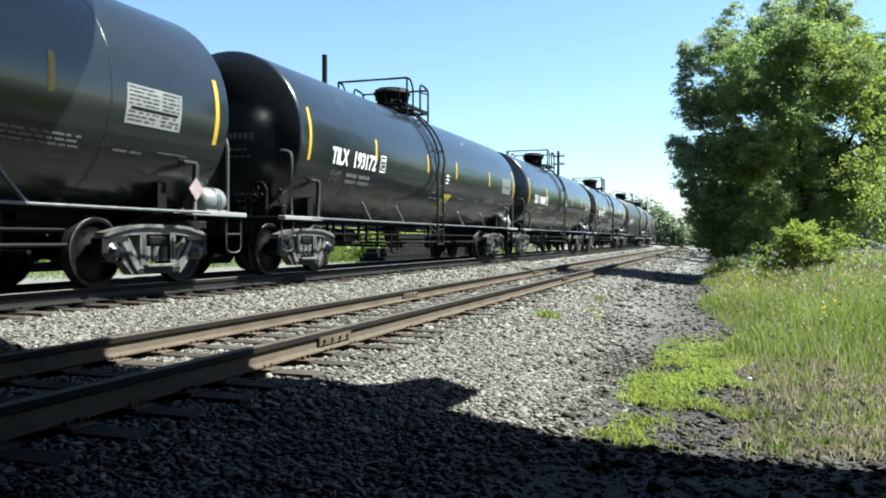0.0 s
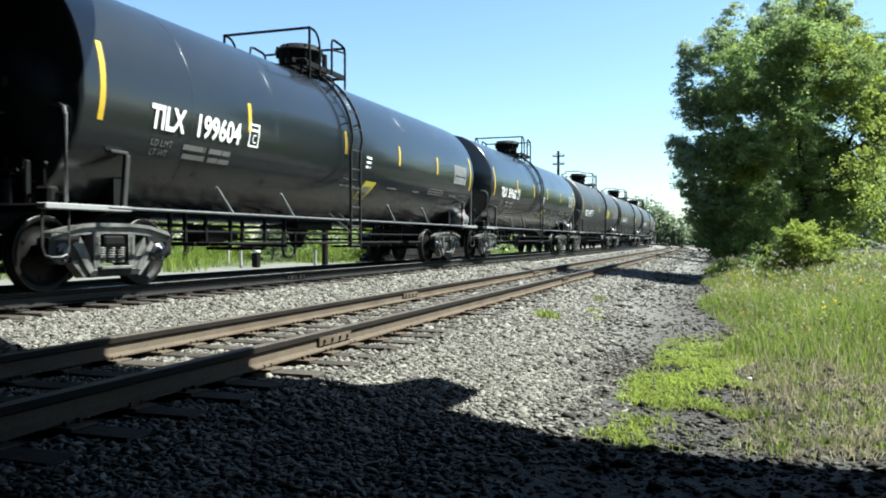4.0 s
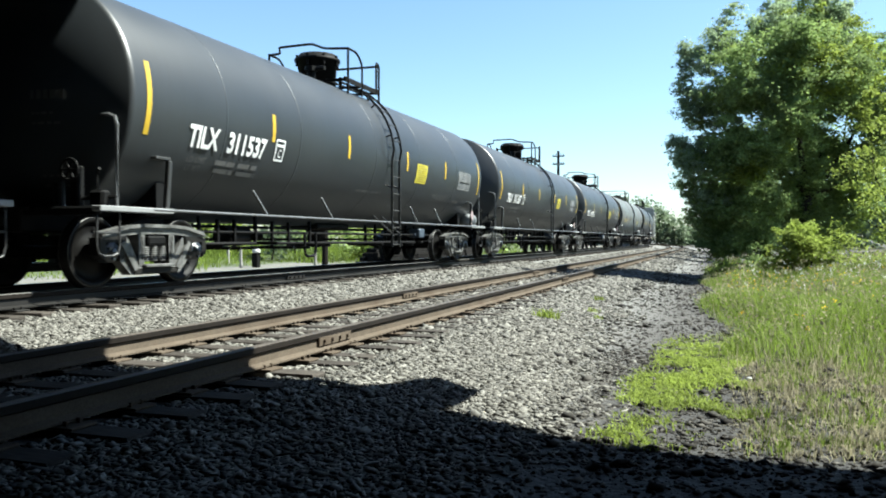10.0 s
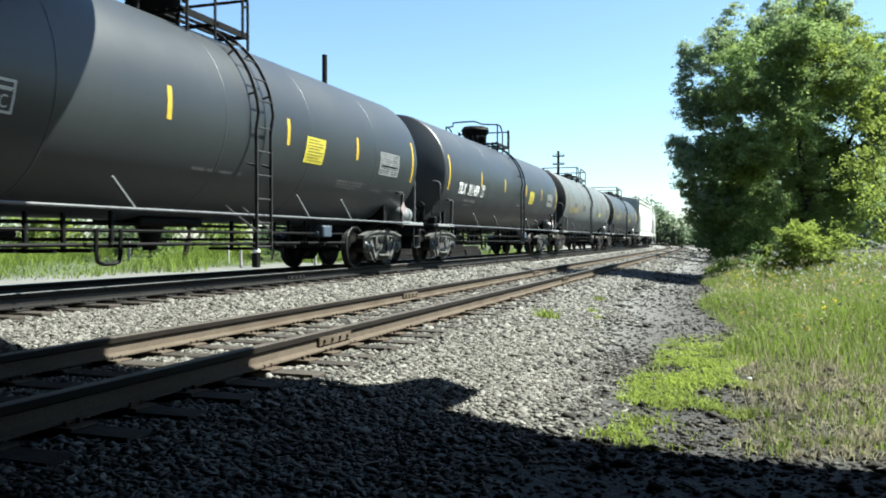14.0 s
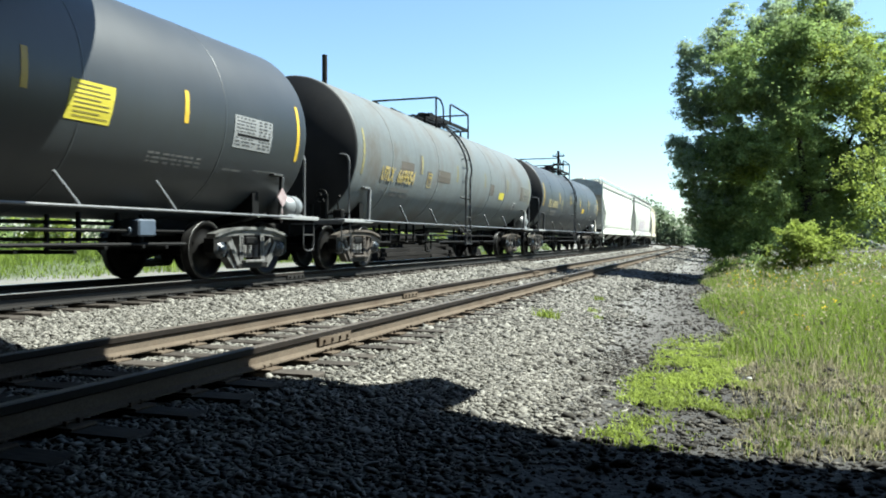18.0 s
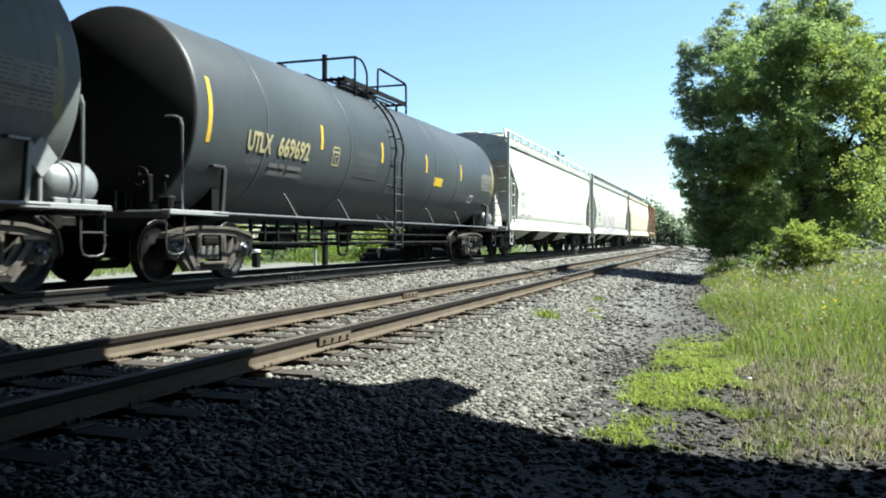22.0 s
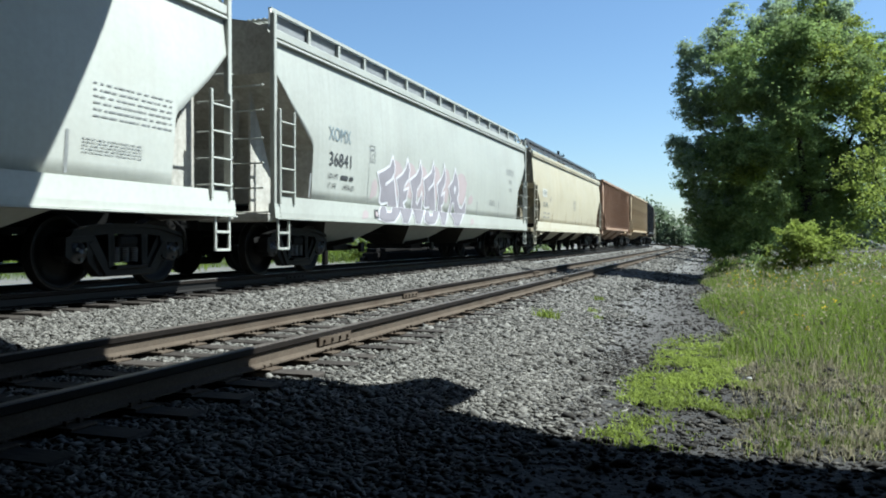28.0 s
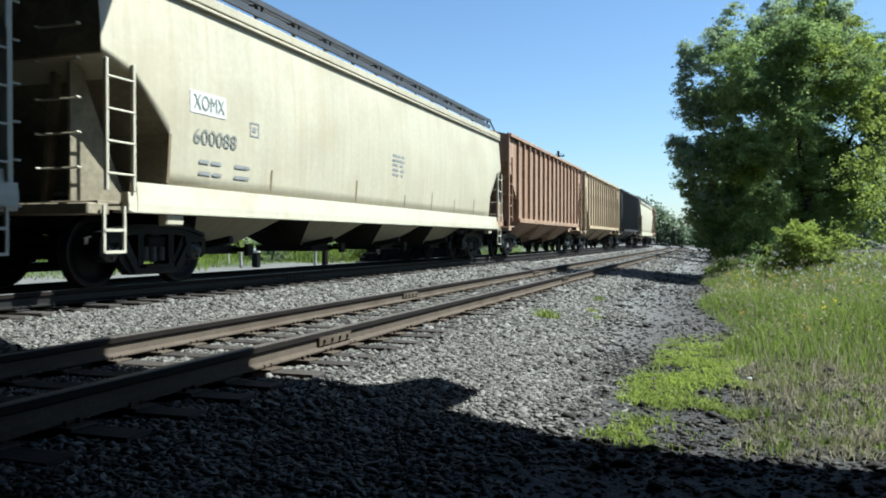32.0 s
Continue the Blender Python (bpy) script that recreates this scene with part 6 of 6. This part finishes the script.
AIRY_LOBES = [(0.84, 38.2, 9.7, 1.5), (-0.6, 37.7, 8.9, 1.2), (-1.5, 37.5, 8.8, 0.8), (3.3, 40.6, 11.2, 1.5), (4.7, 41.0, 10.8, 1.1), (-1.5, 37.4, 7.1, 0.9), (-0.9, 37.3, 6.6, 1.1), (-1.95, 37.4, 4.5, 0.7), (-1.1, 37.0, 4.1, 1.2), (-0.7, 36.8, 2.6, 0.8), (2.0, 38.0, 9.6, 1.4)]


def tufted(lobes, n, k, seed):
    """Each lobe broken up into n smaller lobes near its surface."""
    rng = random.Random(seed)
    out = []
    for x, y, z, r in lobes:
        for _ in range(n):
            d = Vector((rng.gauss(0, 1), rng.gauss(0, 1), rng.gauss(0, 1))).normalized() * r * rng.uniform(0.5, 0.9)
            out.append((x + d.x, y + d.y, z + d.z, r * k * rng.uniform(0.7, 1.25)))
    return out


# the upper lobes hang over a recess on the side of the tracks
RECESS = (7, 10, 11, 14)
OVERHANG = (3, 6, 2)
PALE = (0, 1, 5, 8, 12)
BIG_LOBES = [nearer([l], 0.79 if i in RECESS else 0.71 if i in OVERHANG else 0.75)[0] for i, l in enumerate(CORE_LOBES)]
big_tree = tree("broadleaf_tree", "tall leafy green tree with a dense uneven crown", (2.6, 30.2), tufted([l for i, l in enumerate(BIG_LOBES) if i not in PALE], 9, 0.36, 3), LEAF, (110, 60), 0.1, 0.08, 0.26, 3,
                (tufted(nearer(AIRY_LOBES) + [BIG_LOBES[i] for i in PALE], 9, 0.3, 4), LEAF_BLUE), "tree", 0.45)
_rng = np.random.default_rng(8)
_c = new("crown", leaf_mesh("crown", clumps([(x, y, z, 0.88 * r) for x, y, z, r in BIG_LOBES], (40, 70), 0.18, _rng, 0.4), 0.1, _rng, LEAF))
_c.parent = big_tree
_c["label"] = "shaded inner foliage"
_c = new("crown", leaf_mesh("crown", clumps(tufted([(-0.75, 27.6, 2.2, 0.6), (-0.65, 27.5, 1.4, 0.55), (-0.35, 27.4, 0.75, 0.55), (-0.05, 27.3, 1.2, 0.6), (-0.95, 27.7, 3.1, 0.5), (0.2, 27.2, 0.4, 0.5)], 9, 0.36, 9), (120, 60), 0.1, _rng, 0.45), 0.08, _rng, LEAF))
_c.parent = big_tree
_c["label"] = "drooping lower foliage"
_c = new("crown", leaf_mesh("crown", clumps(tufted([(2.7, 29.2, 7.7, 0.9), (1.5, 28.3, 7.3, 0.8), (3.7, 29.0, 6.9, 0.9), (4.3, 29.0, 6.0, 0.8), (0.7, 27.8, 6.4, 0.7), (2.3, 27.2, 6.3, 0.8), (3.0, 26.9, 5.9, 0.7), (0.3, 27.2, 5.3, 0.6), (4.6, 28.5, 4.8, 0.8), (1.6, 26.9, 3.5, 0.4)], 10, 0.3, 11), (90, 50), 0.09, _rng, 0.5), 0.08, _rng, LEAF_LIGHT))
_c.parent = big_tree
_c["label"] = "yellow-green sunlit outer foliage"
_c = new("crown", leaf_mesh("crown", clumps(tufted([(2.2, 26.7, 5.5, 0.9), (3.3, 26.9, 5.3, 0.8), (1.5, 26.6, 4.9, 0.6), (0.8, 26.4, 2.7, 0.45)], 8, 0.36, 5), (110, 50), 0.1, _rng, 0.45), 0.08, _rng, LEAF_LIGHT))
_c.parent = big_tree
_c["label"] = "yellow-green sunlit foliage"
for _k, (_x, _y) in enumerate(((2.2, 50), (1.8, 60), (1.2, 70), (2.0, 82))):
    tree("broadleaf_tree", "leafy green tree further along the line", (_x, _y), [(_x, _y, 5.2, 2.2), (_x - 0.8, _y + 1, 3.4, 2.0), (_x + 1, _y, 3.2, 2.2), (_x, _y - 0.8, 1.6, 1.8)], LEAF, (9, 44), 0.3, 0.2, 0.2, 70 + _k)
tree("broadleaf_tree", "leafy green tree behind the trackside thicket", (9.5, 46.0), [(9.0, 45, 7.5, 2.4), (10.8, 46.5, 6.5, 2.6), (8.6, 46, 4.2, 2.4), (11, 46, 3.0, 2.6), (8.2, 44, 1.4, 1.8)], LEAF, (8, 50), 0.32, 0.16, 0.3, 4)
tree("tall_shrub", "light green bushy shrub at the meadow edge", (4.3, 24.7), nearer([(4.95, 31.35, 3.1, 1.1), (5.17, 30.36, 1.55, 1.2), (4.48, 31.18, 1.1, 0.8), (5.69, 31.6, 3.8, 1.1), (6.07, 31.73, 2.3, 1.4)], 0.79), LEAF_LIGHT, (22, 60), 0.16, 0.08, 0.08, 5, None, "shrub")
tree("round_bush", "low light green bush in the tall grass", (2.0, 22.9), tufted([(2.0, 22.6, 0.3, 0.75), (1.4, 22.5, 0.12, 0.55), (2.7, 22.7, 0.25, 0.65), (1.95, 22.6, 0.72, 0.4)], 9, 0.4, 6), LEAF_LIGHT, (120, 50), 0.06, 0.065, 0.03, 6, None, "shrub")
for k, (x, y, s) in enumerate(((0.2, 25.1, 0.55), (1.0, 25.5, 0.7), (-0.1, 27.3, 0.5), (2.2, 25.2, 0.65), (5.1, 21.5, 0.6), (6.5, 24.5, 1.3), (3.4, 26.0, 1.0))):
    z = float(ground_z(x, y))
    tree("low_shrub", "dark green undergrowth shrub below the trees", (x, y), [(x, y, z + 0.5 * s, 0.6 * s), (x + 0.5 * s, y + 0.2, z + 0.4 * s, 0.5 * s), (x - 0.4 * s, y, z + 0.35 * s, 0.45 * s), (x, y, z + 0.95 * s, 0.45 * s)],
         LEAF if k % 2 else LEAF_LIGHT, (36, 40), 0.12, 0.075, 0.03, 20 + k, None, "shrub")


def meadow():
    rng = np.random.default_rng(11)
    # tall meadow
    x, y = scatter(240000, -0.8, 14, 6.6, 40, rng)
    left = -0.15 + 0.25 * np.sin(y * 0.7) + 0.5 * smooth(9, 7, y) - 0.25 * smooth(12, 22, y)
    dens = smooth(7.3, 9.8, y + 0.5 * np.sin(x * 1.3)) * np.interp(y, [6, 12, 20, 40], [1, 0.9, 0.55, 0.35])
    keep = (x > left + rng.exponential(0.12, len(x))) & (rng.random(len(x)) < dens) & (x < 2 + y * 0.35)
    x, y = x[keep], y[keep]
    patch = 0.5 + 0.5 * np.sin(x * 1.1 + 0.7 * np.sin(y * 0.45)) * np.sin(y * 0.6 + x * 0.4)
    h = (0.24 + 0.3 * patch + 0.1 * smooth(10, 20, y)) * rng.uniform(0.55, 1.25, len(x)) * (0.55 + 0.45 * smooth(left[keep], left[keep] + 1.0, x))
    dry = rng.random(len(x)) < 0.06 + 0.1 * (1 - patch) + 0.3 * smooth(9.5, 7, y)
    wid = np.interp(y, [6, 15, 40], [0.009, 0.014, 0.03])
    blades("meadow_grass", "tall green meadow grass beside the path", x[~dry], y[~dry], h[~dry], wid[~dry] * 0.75, GRASS, 12, 0.95)
    blades("dry_grass", "pale dry stalks among the meadow grass", x[dry], y[dry], h[dry] * 1.1, wid[dry] * 0.65, GRASS_DRY, 13, 0.8)
    # seed heads
    pick = rng.random(len(x)) < 0.16
    hx, hy, hh = x[pick], y[pick], h[pick]
    c = np.stack([hx + rng.normal(0, 0.04, len(hx)), hy + rng.normal(0, 0.04, len(hx)), ground_z(hx, hy) + hh * rng.uniform(0.85, 1.15, len(hx))], -1)
    ob = new("seed_heads", leaf_mesh("seed_heads", c, np.interp(hy, [6, 30], [0.028, 0.06]), rng, GRASS_DRY, 2.0))
    tagged(ob, "pale feathery seed heads on the meadow grass", "grass", kind="stuff")
    # straw litter lying on the bare soil
    lx, ly = scatter(9000, 0.1, 4.0, 4.9, 9.0, rng)
    blades("straw_litter", "flattened dry straw lying on the soil", lx, ly, rng.uniform(0.03, 0.1, 9000), np.full(9000, 0.007), GRASS_DRY, 18, 2.2)
    # bright low grass at the edge of the path
    x, y = scatter(75000, -0.9, 0.8, 5.0, 12.5, rng)
    blob = np.sin(x * 5.1 + 1.3) * np.sin(y * 3.3) + 0.6 * np.sin(y * 7.0 + x * 4)
    left = -0.72 + 0.1 * np.sin(y * 2.3) + 0.06 * np.sin(y * 9) + rng.normal(0, 0.06, len(x)) + 0.1 * smooth(8, 10, y)
    keep = (x > left) & (x < 0.25 + 0.15 * np.sin(y * 3)) & (rng.random(len(x)) < np.clip(0.6 + 0.5 * blob, 0.06, 1) * smooth(5.1, 5.9, y + 0.4 * rng.random(len(x))) * smooth(12.2, 8.6, y + 0.8 * rng.random(len(x))))
    for bx, by, rx, ry in ((-0.15, 5.9, 0.32, 0.5), (0.2, 6.7, 0.3, 0.5), (0.1, 5.5, 0.5, 0.35)):
        keep &= (((x - bx) / rx) ** 2 + ((y - by) / ry) ** 2 + 0.5 * np.sin(9 * x + 5 * y) + rng.normal(0, 0.25, len(x))) > 1
    x, y = x[keep], y[keep]
    blades("low_grass", "bright yellow-green low grass on the path edge", x, y, rng.uniform(0.02, 0.075, len(x)), np.full(len(x), 0.012), GRASS_BRIGHT, 14, 1.6)
    # sparse dry foreground tufts
    cx, cy = scatter(640, 0.25, 3.4, 5.0, 8.4, rng)
    x = np.repeat(cx, 26) + rng.normal(0, 0.07, 640 * 26)
    y = np.repeat(cy, 26) + rng.normal(0, 0.07, 640 * 26)
    g = np.repeat(rng.random(640), 26) < 0.45
    h = np.repeat(rng.uniform(0.04, 0.13, 640), 26) * rng.uniform(0.5, 1.2, len(x))
    blades("dry_tufts", "straw-coloured tufts of sparse grass", x[~g], y[~g], h[~g], np.full((~g).sum(), 0.008), GRASS_DRY, 15, 0.6)
    blades("green_tufts", "thin green tufts of sparse grass", x[g], y[g], h[g], np.full(g.sum(), 0.009), GRASS, 16, 0.6)
    # weeds on the ballast
    for px, py, n, s in ((-2.39, 11.55, 130, 0.17), (-1.95, 13.0, 40, 0.1), (-1.75, 12.2, 26, 0.08), (-2.2, 15.5, 50, 0.12)):
        x, y = px + rng.normal(0, s * 0.5, n), py + rng.normal(0, s * 0.5, n)
        ob = blades("weed_tuft", "small green weed growing in the ballast", x, y, rng.uniform(0.5, 1.2, n) * s, np.full(n, 0.014), GRASS_BRIGHT, 17, 0.6)
        tagged(ob, kind="thing", category="weed")
        del ob["kind"]
    # flowers
    x, y = scatter(3200, 0.1, 8, 8.5, 24, rng)
    keep = ((np.sin(x * 1.7 + 0.3) * np.sin(y * 0.9) > 0.1) & (rng.random(3200) < 0.12) | (y > 14) & (y < 19) & (x < 2.4) & (rng.random(3200) < 0.35)) & (x < 2 + y * 0.3)
    x, y = x[keep], y[keep]
    n = len(x)
    z = ground_z(x, y) + rng.uniform(0.25, 0.62, n)
    c = np.repeat(np.stack([x, y, z], -1), 5, 0) + rng.normal(0, 0.012, (n * 5, 3))
    ob = new("wildflowers", leaf_mesh("wildflowers", c, 0.024, rng, PETAL, 0.3))
    tagged(ob, "small yellow wildflowers among the grass", "flowers", kind="stuff")
    x, y = scatter(160, 0.4, 4.5, 14, 26, rng)
    z = ground_z(x, y) + rng.uniform(0.4, 0.7, 160)
    c = np.repeat(np.stack([x, y, z], -1), 6, 0) + rng.normal(0, 0.025, (960, 3))
    ob = new("white_wildflowers", leaf_mesh("white_wildflowers", c, 0.03, rng, PETAL_WHITE, 0.3))
    tagged(ob, "white umbels of wildflowers in the meadow", "flowers", kind="stuff")


meadow()


# ---- behind the main line ----
def verge():
    rng = np.random.default_rng(31)
    x, y = scatter(90000, -60, -11.2, 8, 75, rng)
    edge = -18.6 + 0.8 * np.sin(y * 0.35) + 0.5 * np.sin(y * 1.1)
    keep = (x < edge) & (rng.random(len(x)) < 0.9) | ((x > -13.6 + 0.3 * np.sin(y)) & (x < -11.4) & (rng.random(len(x)) < 0.5)) | ((y > 34) & (x < -11.4))
    x, y = x[keep], y[keep]
    h = np.where(x < -18, 0.42 + 0.3 * np.sin(x * 0.9 + y * 0.5), 0.16) * rng.uniform(0.5, 1.3, len(x))
    blades("verge_grass", "rough green grass beside the gravel lane", x, y, np.clip(h, 0.05, 1.2), np.full(len(x), 0.03), GRASS, 32, 0.8)


verge()


def far_shrub(x, y, r, leaf, seed, label="leafy green shrub beyond the lane"):
    z = float(ground_z(x, y))
    rng = random.Random(seed)
    lobes = [(x + rng.uniform(-1, 1) * r, y + rng.uniform(-0.5, 0.5) * r, z + rng.uniform(0.35, 1.15) * r, r * rng.uniform(0.4, 0.62)) for _ in range(6)]
    tree("far_shrub", label, (x, y), lobes, leaf, (10, 34), 0.26, 0.2, 0.05, seed, None, "shrub", 0.4)


for k, (x, y, r) in enumerate(((-35, 29.5, 1.7), (-31.5, 32, 1.9), (-28.5, 33.5, 1.7), (-26, 35, 2.0), (-24.2, 36.5, 1.9), (-21.5, 35.5, 1.5), (-20, 38, 1.9), (-18.2, 40.5, 1.8), (-38, 36, 2.4), (-33, 39, 2.2),
                               (-29, 42, 2.3), (-25, 44, 2.2), (-21, 48, 2.3), (-18, 53, 2.2), (-17, 60, 2.3), (-16, 68, 2.4), (-42, 30, 2.2), (-46, 36, 2.6), (-22, 58, 2.5), (-28, 52, 2.5), (-15.5, 47, 1.2), (-15, 56, 1.2))):
    far_shrub(x, y, r, (LEAF, LEAF_LIGHT, FAR_LEAF)[k % 3], 100 + k)

for k, (x, y, h) in enumerate(((-23.5, 28.9, 3.6), (-22.68, 30.24, 3.4))):
    tree("small_tree", "small dark-trunked tree at the lane's edge", (x, y), [(x, y, h, 1.0), (x - 0.9, y + 0.4, h - 0.5, 0.8), (x + 0.8, y + 0.2, h - 0.6, 0.8), (x, y - 0.4, h + 0.5, 0.7)], LEAF, (10, 40), 0.24, 0.16, 0.16, 140 + k)

# far wooded slope where the line bends
for k, (x, y, h, r) in enumerate(((-13.5, 155, 5.6, 2.2), (-11.5, 156, 5.2, 2.0), (-10.0, 157, 4.4, 1.7), (-8.6, 158, 3.6, 1.6), (-7.2, 160, 2.6, 1.6), (-5.0, 162, 3.4, 2.0), (-3.0, 163, 3.8, 2.2), (-0.5, 164, 4.2, 2.4), (-16, 153, 6.0, 2.4),
                                  (-19, 152, 5.5, 2.4), (-23, 150, 5.0, 2.4), (3, 160, 5, 3), (7, 150, 5, 3), (10, 120, 5, 3), (9, 95, 5, 3), (10, 75, 5, 2.6), (13, 60, 5, 2.6))):
    z = float(ground_z(x, y))
    h *= 1.4 if -20 < x < -8 else 1.0
    tree("far_tree", "hazy green tree on the far wooded slope", (x, y), [(x, y, z + h - r * 0.8, r), (x - r * 0.7, y, z + h * 0.5, r * 0.8), (x + r * 0.7, y, z + h * 0.5, r * 0.8), (x, y, z + h * 0.3, r)], FAR_LEAF, (5, 22), 0.5, 0.5, 0.2, 160 + k)


def utility_pole(x, y, top, r, arms, label):
    th = thing("utility_pole", label, "utility pole", pose(x, y, float(ground_z(x, y)) - 0.3))
    h = top - float(ground_z(x, y)) + 0.3
    bm = bmesh.new()
    rod(bm, (0, 0, 0), (0, 0, h), r * 1.25, 12, r)
    part("pole", bm, POLE_WOOD, th)
    for k in range(arms):
        bm = bmesh.new()
        box(bm, (0, 0.14, h - 0.5 - 0.8 * k), (1.2, 0.1, 0.12), 0.01)
        arm = part("crossarm", bm, POLE_WOOD, th)
        for q in (-0.5, -0.25, 0.25, 0.5):
            bm = bmesh.new()
            lathe(bm, [(0, 0.02), (0.05, 0.04), (0.1, 0.05), (0.14, 0.02)], "z", 8, (q, 0.14, h - 0.44 - 0.8 * k))
            part("insulator", bm, GRIMY, arm)
    return th


utility_pole(-16.31, 31.39, 8.62, 0.11, 0, "dark bare-topped wooden pole behind the train")
utility_pole(-15.36, 79.34, 9.4, 0.12, 2, "distant wooden pole with crossarms")


def posts():
    for k, (x, y, h) in enumerate(((-18.63, 28.47, 0.75), (-16.9, 31.6, 0.7), (-25.8, 30.3, 0.9), (-20.9, 30.9, 0.8))):
        th = thing("fence_post", "weathered grey wooden post beside the lane", "post", pose(x, y, float(ground_z(x, y)) - 0.1, random.uniform(-3, 3), random.uniform(-3, 3), 0))
        bm = bmesh.new()
        rod(bm, (0, 0, 0), (0, 0, h + 0.1), 0.07, 8, 0.06)
        part("shaft", bm, GREY_WOOD, th)
    th = thing("lineside_marker", "small dark marker box with a white cap", "marker", pose(-18.0, 28.6, float(ground_z(-18.0, 28.6))))
    bm = bmesh.new()
    box(bm, (0, 0, 0.3), (0.26, 0.26, 0.6), 0.02)
    part("case", bm, DARK_STEEL, th)
    bm = bmesh.new()
    lathe(bm, [(0.6, 0.17), (0.7, 0.16), (0.78, 0.1), (0.8, 0.02)], "z", 14)
    part("cap", bm, STENCIL, th, "rounded white cap")



def sleeper_stacks():
    """Dark heaps of lifted sleepers beyond the main line."""
    wood = shade("old_creosote_black_timber", (0.008, 0.0075, 0.0072), 0.85, var=0.4, scale=3, grain=0.35, gscale=30, bump=0.4, bdist=0.006, dirt=(0.018, 0.017, 0.016), dirt_amt=0.4, dscale=2, rand=0.3, stretch=(1, 0.15, 1), spec=0.08)
    rng = random.Random(17)
    y = 28.9
    for n in range(5):
        x = -13.1
        th = thing("sleeper_stack", "heap of old black railway sleepers beyond the main line", "timber stack", pose(x, y + 1.3, float(ground_z(x, y + 1.3)) - 0.06, 0, 0, rng.uniform(-2, 2)), "heaps of old sleepers")
        first = None
        top = (5, 8, 6, 7, 5)[n]
        for row in range(top):
            wide = 5 - row // 2
            for k in range(wide):
                slide = rng.uniform(-0.12, 0.12) + (0.16 * row if n == 0 else 0)
                m = pose((k - (wide - 1) / 2) * 0.29 + rng.uniform(-0.03, 0.03), slide, 0.085 + 0.172 * row, 0, rng.uniform(-1, 1), rng.uniform(-3.5, 3.5))
                if first is None:
                    bm = bmesh.new()
                    box(bm, (0, 0, 0), (0.235, 2.6, 0.17), 0.015)
                    first = part("timber", bm, wood, th)
                    first.matrix_basis = m
                else:
                    again(first, m, th)
        y += 2.78


posts()
sleeper_stacks()

# pale stone in the grass
_st = stones("pale_stone", "pale stone lying in the grass", np.array([[0.23, 7.35, -0.57]]), np.array([0.032]), STENCIL, 41)
tagged(_st, category="stone")
del _st["kind"]


# ---- what moves ----
def car_pose(s, reach):
    xa, ya, _ = track_at(s - reach)
    xb, yb, _ = track_at(s + reach)
    return pose((xa + xb) / 2, (ya + yb) / 2, 0, 0, 0, math.degrees(math.atan2(-(xb - xa), yb - ya)))


def motions():
    times = [k * 0.8 for k in range(41)]
    for car, s0, reach in MOVING:
        walk(car, [(t, car_pose(s0 - run(t), reach)) for t in times])
    rows = [(k / 10, math.degrees(run(k / 10) / 0.457)) for k in range(321)]
    for ws, y in SPINNING:
        walk(ws, [(t, pose(0, y, 0.457, a % 360)) for t, a in rows])


motions()
